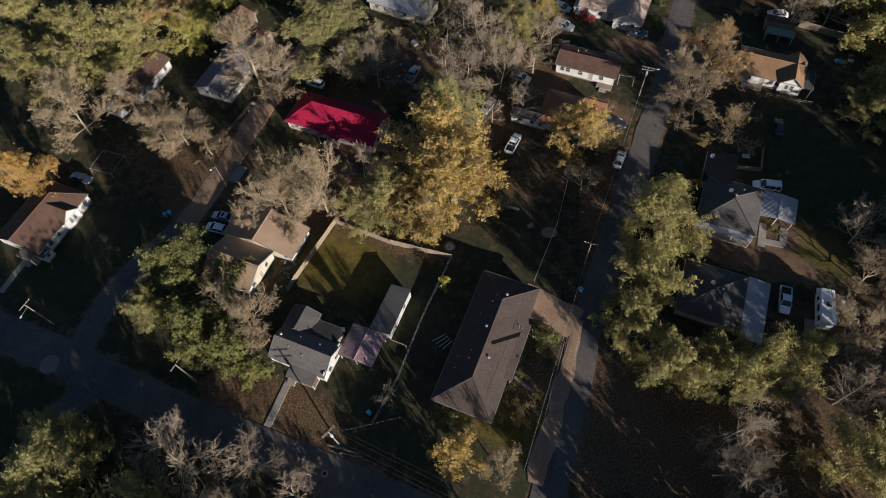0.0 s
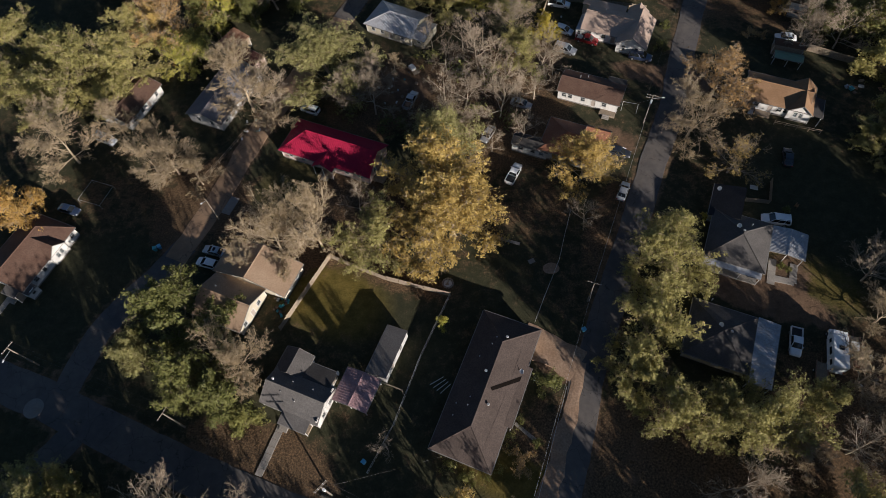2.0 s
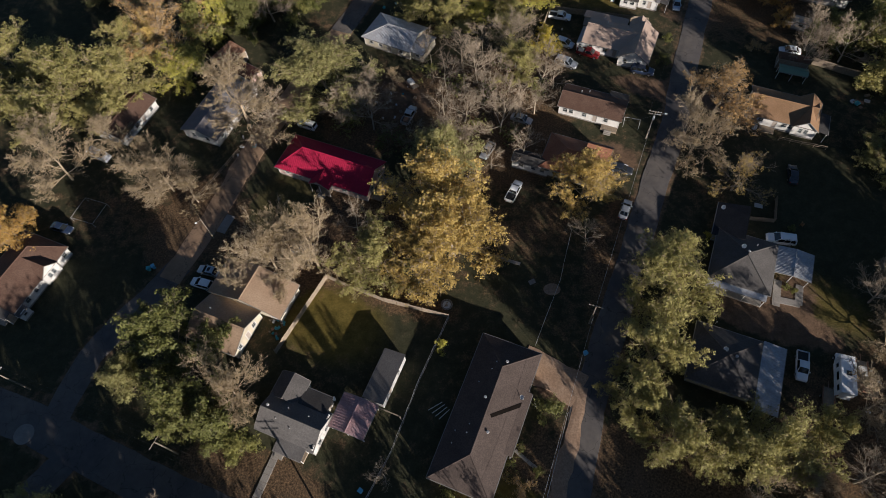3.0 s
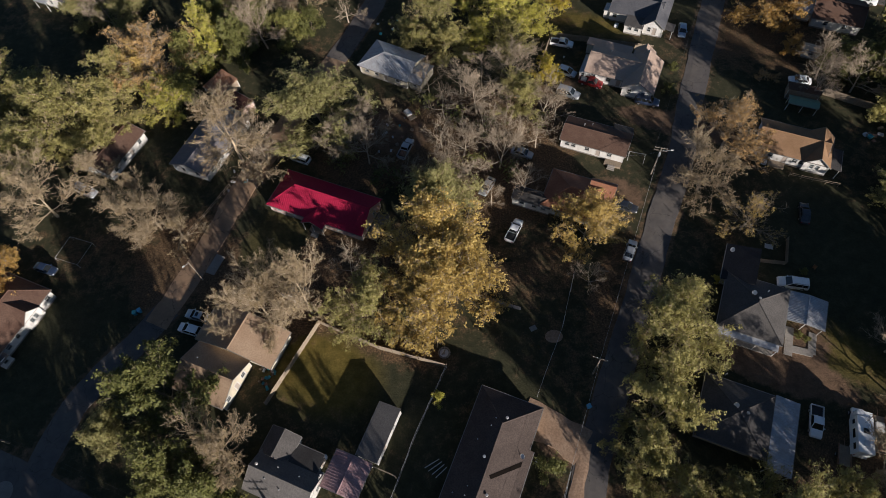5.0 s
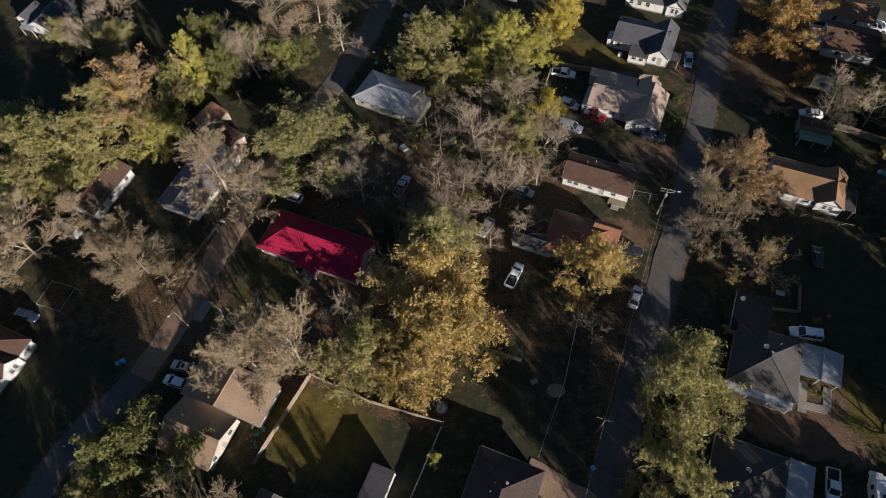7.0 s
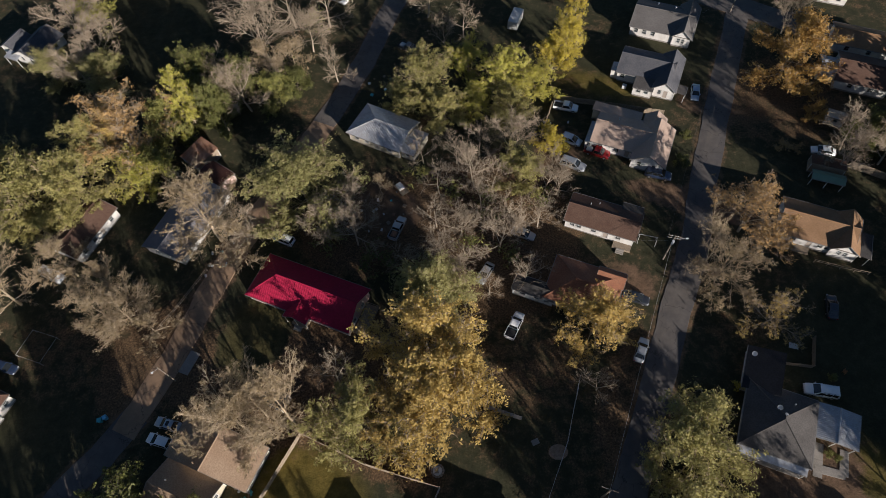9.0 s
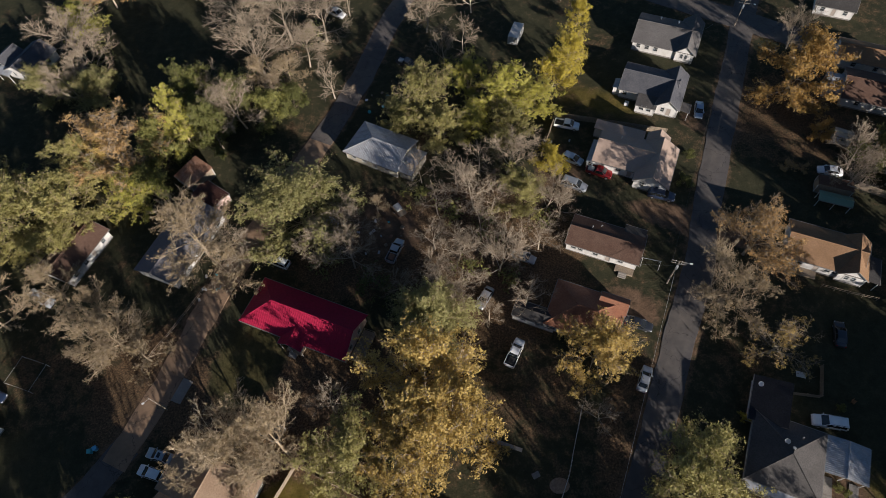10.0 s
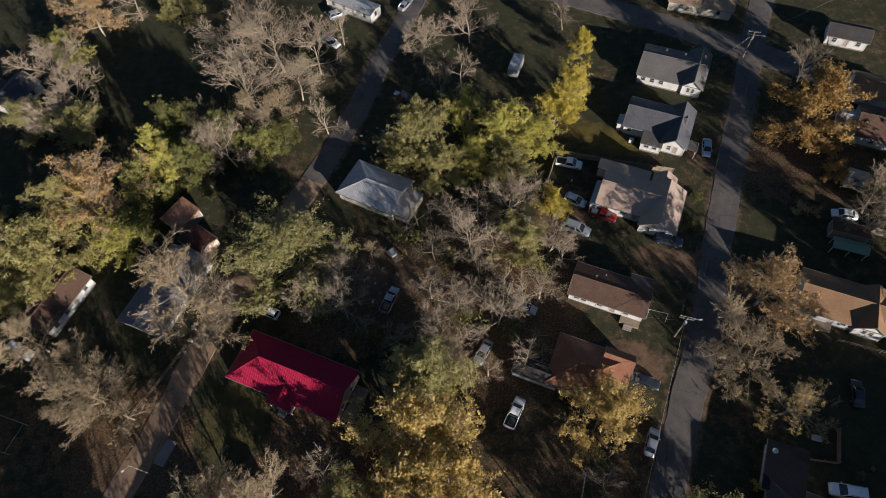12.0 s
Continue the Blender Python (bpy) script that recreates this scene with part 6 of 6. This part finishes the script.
part("shaft", Shape().tube((0, 0, -0.3), (0, 0, 7.0), 0.12, 0.08, 10), POLE_WOOD, lp)
part("lamp_arm", Shape().tube((0, 0, 6.6), (0.9, 0.5, 6.9), 0.03, 0.03, 6), STEEL, lp)
part("lamp_head", Shape().box(0.75, 1.15, 0.38, 0.68, 6.82, 6.98, cut=0.04), DISH, lp)
for k in (-1.1, -0.5, 0.5, 1.1):
    wire((-44.1 + k * 0.47, 35.0 + k * 0.88, 8.5), (-71.9 + k * 0.47, 48.0 + k * 0.88, 8.5), 0.7, r=0.006)
    wire((-19.3 + k * 0.74, 22.5 + k * 0.67, 8.5), (14 + k * 0.4, 4 + k, 8.5), 0.8)
    wire((-19.3 + k * 0.74, 22.5 + k * 0.67, 8.5), (-44.1 + k * 0.47, 35.0 + k * 0.88, 8.5), 0.6, r=0.006)
for k, z in ((-1.1, 8.0), (1.1, 8.0)):
    wire((45.4 + k * 0.94, 91.8 - k * 0.34, z), (77.6 + k * 0.94, 156.6 - k * 0.34, 7.0), 1.2)
wire((45.3, 91.7, 6.4), (26.0, 51.8, 6.9), 0.5, "pale overhead cable along the street", 0.018, STEEL)
wire((26.0, 51.8, 6.9), (9.2, 15.0, 6.8), 0.7, "pale overhead cable along the street", 0.015, STEEL)
wire((-19.3, 22.5, 7.6), (-1.0, 26.6, 2.9), 0.5, "twisted dark service cable to a house", 0.009, WIRE, "service_cable")
wire((45.4, 91.8, 7.0), (40.6, 94.6, 3.0), 0.3, "twisted grey service cable to a house", 0.009, STEEL, "service_cable")
wire((77.6, 156.6, 6.4), (66.5, 151.5, 3.4), 0.4, "twisted grey service cable to a house", 0.009, STEEL, "service_cable")
wire((77.6, 156.6, 6.8), (104, 168, 6.5), 0.6, "thin grey overhead cable over the crossing", 0.009, STEEL, "service_cable")


# ---- fences ----
def fence(label, pts, kind, height=1.7):
    fe = thing("fence", label, "fence", pose(pts[0][0], pts[0][1], 0), "fences")
    ox, oy = pts[0]
    r = random.Random(int(pts[0][0] * 10))
    for (x0, y0), (x1, y1) in zip(pts[:-1], pts[1:]):
        ln = math.hypot(x1 - x0, y1 - y0)
        n = max(1, round(ln / 2.4))
        turn = math.degrees(math.atan2(y1 - y0, x1 - x0))
        for i in range(n + 1):
            px, py = x0 + (x1 - x0) * i / n - ox, y0 + (y1 - y0) * i / n - oy
            m = pose(px, py, 0, r.uniform(-2, 2), r.uniform(-2, 2), turn)
            if kind == "board":
                part("post", Shape().box(-0.05, 0.05, -0.05, 0.05, -0.3, height + 0.06, m), WOOD, fe)
            elif kind == "rail":
                part("post", Shape().tube(m @ Vector((0, 0, -0.3)), m @ Vector((0, 0, height)), 0.06, 0.055, 6), WOOD, fe)
            else:
                part("post", Shape().tube(m @ Vector((0, 0, -0.3)), m @ Vector((0, 0, height)), 0.035, 0.035, 6), STEEL, fe)
            if i == n:
                break
            sp = ln / n
            if kind == "board":
                pn = Shape()
                k = 0.06
                while k < sp - 0.16:
                    hgt = height + r.uniform(-0.05, 0.03)
                    pn.box(k, k + 0.135, -0.075 + r.uniform(-0.006, 0.006), -0.052, 0.04, hgt, m)
                    k += 0.15
                pa = part("panel", pn, WOOD, fe)
                pa["kind"] = "stuff"
                for z in (0.35, height - 0.35):
                    part("rail", Shape().box(0.05, sp - 0.05, -0.052, -0.01, z, z + 0.09, m), WOOD, pa)
            elif kind == "rail":
                for z in (height * 0.5, height * 0.9):
                    part("rail", Shape().tube(m @ Vector((0, 0, z)), m @ Vector((sp, 0, z + r.uniform(-0.05, 0.05))), 0.045, 0.045, 6), WOOD, fe)
            else:
                ra = part("top_rail", Shape().tube(m @ Vector((0, 0, height - 0.03)), m @ Vector((sp, 0, height - 0.03)), 0.024, 0.024, 6), STEEL, fe)
                net = Shape()
                k = 0.0
                while k < sp:
                    for s in (-1, 1):
                        a, b = Vector((k, 0, 0.02)), Vector((k + s * (height - 0.06), 0, height - 0.04))
                        if b.x < 0:
                            b = a.lerp(b, a.x / (a.x - b.x)) if a.x > 0 else a
                        if b.x > sp:
                            b = a.lerp(b, (sp - a.x) / (b.x - a.x))
                        if (b - a).length > 0.1:
                            net.tube(m @ a, m @ b, 0.005, 0.005, 3, False)
                    k += 0.2
                ob = part("wire_mesh", net, STEEL, ra)
                ob["kind"] = "stuff"


fence("weathered board fence round the sunny back yard", [(-29.2, 50.9), (-20.6, 65.0), (-9.9, 59.2), (1.5, 55.0)], "board")
fence("chain-link fence with creepers beside the yard", [(1.5, 54.9), (-4.4, 43.7), (-9.3, 32.6), (-13.7, 25.3)], "chain", 1.3)
fence("chain-link fence along the shaded lot", [(26.1, 70.7), (22.2, 60.3), (16.1, 48.6)], "chain", 1.3)
fence("low chain-link fence beside the street", [(19.5, 36.3), (12.4, 19.7)], "chain", 1.2)
fence("dark board fence behind the beige house", [(53.8, 126.2), (31.7, 133.3)], "board", 1.6)
fence("short board fence beside the parked pickup", [(31.0, 131.4), (27.3, 123.0)], "board", 1.6)
fence("split-rail fence of old posts along the lane", [(-48.4, 84.4), (-44.6, 90.0), (-40.2, 97.2)], "rail", 1.2)
fence("pale board fence behind the pyramid-roofed house", [(60.0, 70.2), (64.4, 69.2), (66.4, 74.2)], "board", 1.3)
fence("grey rail fence before the white gable", [(72.0, 88.6), (76.0, 86.8), (80.4, 85.2)], "rail", 1.1)


# ---- loose things in the yards ----
def wheeled_bin(x, y, yaw, material, label):
    b = thing("wheeled_bin", label, "bin", pose(x, y, 0, 0, 0, yaw), "wheeled bins")
    part("body", Shape().loft([[(-0.24, -0.26, 0.06), (0.24, -0.26, 0.06), (0.24, 0.26, 0.06), (-0.24, 0.26, 0.06)], [(-0.32, -0.34, 1.0), (0.32, -0.34, 1.0), (0.32, 0.34, 1.0), (-0.32, 0.34, 1.0)]]), material, b)
    part("lid", Shape().box(-0.36, 0.36, -0.38, 0.36, 1.0, 1.08, cut=0.03), material, b)
    for s in (-1, 1):
        part("wheel", Shape().tube((s * 0.24, 0.28, 0.12), (s * 0.30, 0.28, 0.12), 0.12, 0.12, 10), RUBBER, b)


wheeled_bin(24.2, 46.2, 20, PLASTIC_BLUE, "light blue wheeled bin by the street")
wheeled_bin(-14.3, 27.0, 50, PLASTIC_BLUE, "light blue wheeled bin on shaded lawn")
wheeled_bin(-54.7, 69.8, 10, PLASTIC_TEAL, "teal wheeled bin beside the lane")
wheeled_bin(-53.9, 70.2, 30, PLASTIC_BLUE, "pale blue wheeled bin beside the lane")

pit = thing("fire_pit", "ring of stones with grey ash", "fire pit", pose(1.3, 57.6, 0))
stone = Shape().box(-0.2, 0.2, -0.13, 0.13, -0.05, 0.22, cut=0.05).mesh("stone", CONCRETE)
for i in range(13):
    ob = new("stone", stone)
    ob.parent = pit
    ob.matrix_basis = pose(0.95 * math.cos(i * 0.4833), 0.95 * math.sin(i * 0.4833), 0, rng.uniform(-6, 6), rng.uniform(-6, 6), math.degrees(i * 0.4833) + 90 + rng.uniform(-10, 10))
part("ash", Shape().tube((0, 0, -0.06), (0, 0, 0.05), 0.8, 0.55, 14), DISH, pit)
for i in range(4):
    part("log", Shape().tube((-0.5 + 0.2 * i, -0.4, 0.1), (0.3 - 0.1 * i, 0.45, 0.22), 0.07, 0.06, 7), BARK_PALE, pit)

for i in range(4):
    single("plank", Shape().box(-1.35 + 0.1 * i, 1.3, -0.07, 0.07, 0, 0.05, cut=0.01), TRIM, "long pale plank lying on the grass", "plank", pose(-1.9 + i * 0.42, 39.4 - i * 0.52, 0.0, 0, 0, 26 + 4 * i), "planks on the lawn")

chair = thing("garden_chair", "brown wooden garden chair on the shaded lawn", "chair", pose(69.3, 68.0, -0.05, 0, 0, 40))
part("seat", Shape().box(-0.3, 0.3, -0.3, 0.3, 0.36, 0.42, cut=0.02), RUSSET, chair)
part("backrest", Shape().box(-0.3, 0.3, 0.26, 0.32, 0.42, 1.0, cut=0.02), RUSSET, chair)
for sx in (-0.26, 0.26):
    part("armrest", Shape().box(sx - 0.05, sx + 0.05, -0.3, 0.3, 0.6, 0.64, cut=0.01), RUSSET, chair)
    for sy in (-0.26, 0.26):
        part("leg", Shape().box(sx - 0.03, sx + 0.03, sy - 0.03, sy + 0.03, 0, 0.62), RUSSET, chair)
single("board", Shape().box(-0.75, 0.75, -0.5, 0.5, 0, 0.08, cut=0.02), TRIM, "weathered pale board lying on the lawn", "board", pose(62.9, 73.2, -0.03, 0, 0, -20))

pen = thing("dog_pen", "white pipe frame of an open dog pen", "dog pen", pose(-69.0, 84.0, 0, 0, 0, -22))
for sx, sy in ((-1, -1), (1, -1), (1, 1), (-1, 1)):
    part("post", Shape().tube((sx * 2.6, sy * 2.5, -0.2), (sx * 2.6, sy * 2.5, 1.3), 0.025, 0.025, 6), TRIM, pen)
for s in (-1, 1):
    part("rail", Shape().tube((-2.6, s * 2.5, 1.28), (2.6, s * 2.5, 1.28), 0.025, 0.025, 6), TRIM, pen)
    part("rail", Shape().tube((s * 2.6, -2.5, 1.24), (s * 2.6, 2.5, 1.24), 0.025, 0.025, 6), TRIM, pen)

swing = thing("swing_frame", "bare pipe frame of an old swing set", "swing set", pose(43.2, 95.8, 0, 0, 0, -20))
for a, b in (((-1.6, -0.9, 0), (-1.6, 0, 2.0)), ((-1.6, 0.9, 0), (-1.6, 0, 2.0)), ((1.6, -0.9, 0), (1.6, 0, 2.0)), ((1.6, 0.9, 0), (1.6, 0, 2.0))):
    part("leg", Shape().tube(a, b, 0.05, 0.05, 6), STEEL, swing)
part("top_bar", Shape().tube((-1.7, 0, 2.0), (1.7, 0, 2.0), 0.05, 0.05, 6), STEEL, swing)

box = thing("storage_trailer", "white box storage trailer in the yard", "trailer", pose(26.4, 158.6, 0, 0, 0, 66))
part("body", Shape().box(-2.6, 2.6, -1.2, 1.2, 0.45, 2.7, cut=0.06), TRIM, box)
part("door", Shape().box(-2.64, -2.6, -1.05, 1.05, 0.6, 2.55), SIDING_GREY, box)
for s in (-1, 1):
    for ax in (-0.6, 0.3):
        part("wheel", Shape().wheel(ax, s * 1.0, 0.36, 0.22), RUBBER, box)
part("drawbar", Shape().tube((2.6, 0, 0.5), (3.7, 0, 0.45), 0.06, 0.05, 6), STEEL, box)

# clutter beside the tan-roofed house
JUNK = ((PLASTIC_TEAL, "teal plastic tub among yard clutter"), (TRIM, "white plastic crate among yard clutter"), (WOOD, "broken wooden crate among yard clutter"), (METAL_RUST, "rusty metal box among yard clutter"), (DISH, "grey plastic tub among yard clutter"))


def clutter(cx, cy, rx, ry, count, seed, least=0.25, most=0.7):
    r = random.Random(seed)
    for _ in range(count):
        mat, lab = JUNK[r.randrange(len(JUNK))]
        a, b, c = r.uniform(least, most), r.uniform(least, most), r.uniform(0.15, 0.5)
        sh = Shape().loft([[(-a * 0.42, -b * 0.42, 0), (a * 0.42, -b * 0.42, 0), (a * 0.42, b * 0.42, 0), (-a * 0.42, b * 0.42, 0)], [(-a / 2, -b / 2, c), (a / 2, -b / 2, c), (a / 2, b / 2, c), (-a / 2, b / 2, c)], [(-a * 0.4, -b * 0.4, c), (a * 0.4, -b * 0.4, c), (a * 0.4, b * 0.4, c), (-a * 0.4, b * 0.4, c)], [(-a * 0.36, -b * 0.36, c * 0.6), (a * 0.36, -b * 0.36, c * 0.6), (a * 0.36, b * 0.36, c * 0.6), (-a * 0.36, b * 0.36, c * 0.6)]])
        single("crate", sh, mat, lab, "crate", pose(cx + r.uniform(-rx, rx), cy + r.uniform(-ry, ry), -0.06, 0, 0, r.uniform(0, 360)), "yard clutter")


clutter(-29.6, 56.6, 1.6, 3.4, 26, 1)
clutter(68.5, 36.5, 3.0, 4.0, 14, 2)
clutter(-8, 107, 6, 4, 16, 3)
clutter(-38, 100, 3, 4, 10, 4)
clutter(96, 98, 6, 3, 14, 5, 0.4, 1.2)
clutter(-6, 142, 3, 3, 8, 6)
clutter(31, 126, 3, 3, 6, 7)

def tarpaulin_pile(x, y, yaw, long, label):
    """A long low heap under a sagging tarpaulin, tied with two straps."""
    r = random.Random(int(x * 7))
    pl = thing("covered_pile", label, "covered pile", pose(x, y, 0, 0, 0, yaw), "covered piles under the tree")
    rings = []
    for i in range(9):
        k = i / 8
        w = 0.75 * math.sin(0.35 + 2.45 * k) + r.uniform(-0.05, 0.05)
        h = 0.35 + 0.5 * math.sin(0.3 + 2.5 * k) + r.uniform(-0.06, 0.06)
        u = (k - 0.5) * long
        rings.append([(u, -w, -0.1), (u, -w * 0.95, h * 0.55), (u, -w * 0.35, h), (u, w * 0.35, h * 0.95), (u, w * 0.95, h * 0.5), (u, w, -0.1)])
    part("tarpaulin", Shape().loft(rings), TARP, pl)
    for k in (2, 6):
        part("strap", Shape().tube((rings[k][2][0], rings[k][1][1], rings[k][1][2] + 0.03), (rings[k][2][0], rings[k][2][1], rings[k][2][2] + 0.03), 0.03, 0.03, 5), BLACK, pl)


tarpaulin_pile(-16.8, 111.8, -34, 5.0, "faded blue-grey tarpaulin over a long low pile")
tarpaulin_pile(-17.2, 107.4, -28, 4.4, "faded blue-grey tarpaulin over a second pile")

# ---- farther buildings ----
h = home_at("long white trailer home at the lane's end", -10.0, 183.6, -36, "trailer_home", "trailer home")
block(h, (-8, 6), (-2.2, 2.2), 2.7, 0.6, "gable_u", METAL_SILVER, SIDING_WHITE, 0.2, openings=[W("s", 0.15), W("s", 0.4), D("s", 0.6), W("s", 0.85), W("e", 0.5)])
h = home_at("beige house with tan roof beside the cross street", 72.5, 175.0, -24)
block(h, (-7, 8), (-4, 4.5), 2.7, 1.4, "gable_u", SHINGLE_TAN, SIDING_CREAM, openings=[W("s", 0.2), D("s", 0.5), W("s", 0.8), W("w", 0.5)])
h = home_at("white house with dark roof and screened porch", 97.0, 131.6, -26)
block(h, (-5, 6), (-4.5, 5), 2.7, 1.9, "gable_u", SHINGLE_BROWN, SIDING_WHITE, openings=[W("s", 0.3), W("s", 0.7), W("w", 0.5)])
block(h, (-8.4, -4.6), (-3.0, 2.6), 2.6, 1.2, "gable_u", METAL_SILVER, SIDING_WHITE, 0.3, openings=[W("w", 0.3), W("w", 0.7), W("s", 0.5)])
h = home_at("small white trailer with flat cream roof", 87.8, 120.6, -30, "trailer_home", "trailer home")
block(h, (-1.8, 1.8), (-1.2, 1.2), 2.2, 0.25, "gable_u", METAL_CREAM, SIDING_WHITE, 0.1, openings=[W("s", 0.5)])
h = home_at("house with orange-brown shingle roof", 101.0, 141.5, -26)
block(h, (-6, 6), (-3.6, 3.6), 2.7, 1.5, "gable_u", SHINGLE_AMBER, SIDING_WHITE, openings=[W("s", 0.3), W("s", 0.7)])
h = home_at("white house beyond the cross street", 101.5, 158.5, -26)
block(h, (-5, 4), (-2.6, 3), 2.7, 1.4, "gable_u", SHINGLE_DARK, SIDING_WHITE, openings=[W("s", 0.2), D("s", 0.5), W("s", 0.8)])
h = home_at("white house with blue-grey roof behind bare trees", -91.5, 163.6, -26)
block(h, (-1.4, 6.2), (-4.6, 5.4), 2.7, 2.0, "gable_v", SHINGLE_BLUE, SIDING_WHITE, openings=[W("s", 0.3), W("s", 0.7), W("e", 0.3), W("e", 0.7)])
block(h, (-6.4, -1.2), (-3.6, 2.4), 2.6, 1.4, "gable_v", SHINGLE_BLUE, SIDING_WHITE, openings=[W("s", 0.5), D("w", 0.4)])
block(h, (-3.0, 1.0), (-5.8, -3.4), 2.4, 0.35, "shed_s", METAL_SILVER, SIDING_WHITE, 0.15, posts=True)
h = home_at("open canopy with green and white tarpaulin roof", 80.2, 105.4, -24, "canopy", "canopy")
block(h, (-3.0, 3.0), (-1.2, 1.2), 2.2, 0.4, "gable_u", PLASTIC_GREEN, SIDING_WHITE, 0.2, posts=True)
fence("sunlit orange-brown board fence behind the green canopy", [(86.4, 108.9), (92.0, 105.3), (97.2, 102.0), (104.0, 97.6)], "board", 1.9)
h = home_at("dark low shed behind the green canopy", 81.6, 108.6, -24, "shed", "shed", "")
block(h, (-3.4, 3.0), (-1.4, 1.4), 2.4, 0.5, "shed_n", SHINGLE_BROWN, WOOD, 0.15)

single("road_patch", Shape().tube((0, 0, -0.1), (0, 0, 0.095), 1.75, 1.72, 24), BLOCK, "round pale patch let into the asphalt", "road patch", pose(-70.7, 40.2, 0), kind="structure")
slab(75.4, 171.0, 3.6, 1.8, -26, PLASTIC_GREEN, "green artificial-turf mat before the tan house", 0.03, "turf_mat", "mat")
mh = thing("manhole", "pale concrete manhole ring with dark iron lid in the street", "manhole", pose(-21.5, 18.1, 0))
part("ring", Shape().tube((0, 0, -0.1), (0, 0, 0.105), 0.62, 0.6, 18), CONCRETE, mh)
part("lid", Shape().tube((0, 0, 0.0), (0, 0, 0.118), 0.34, 0.33, 16), BLACK, mh, "dark iron lid")
for k, (x, y, ln, rad, turn) in enumerate(((-18.6, 21.6, 5.2, 0.24, -22), (-17.4, 20.6, 3.6, 0.19, -18), (-19.6, 21.0, 2.2, 0.15, -34))):
    single("felled_log", Shape().tube((-ln / 2, 0, rad - 0.08), (ln / 2, 0.1, rad - 0.08), rad, rad * 0.8, 9), BARK_DARK, "felled log lying on the leafy verge", "log", pose(x, y, 0, 0, 0, turn), "logs on the verge")
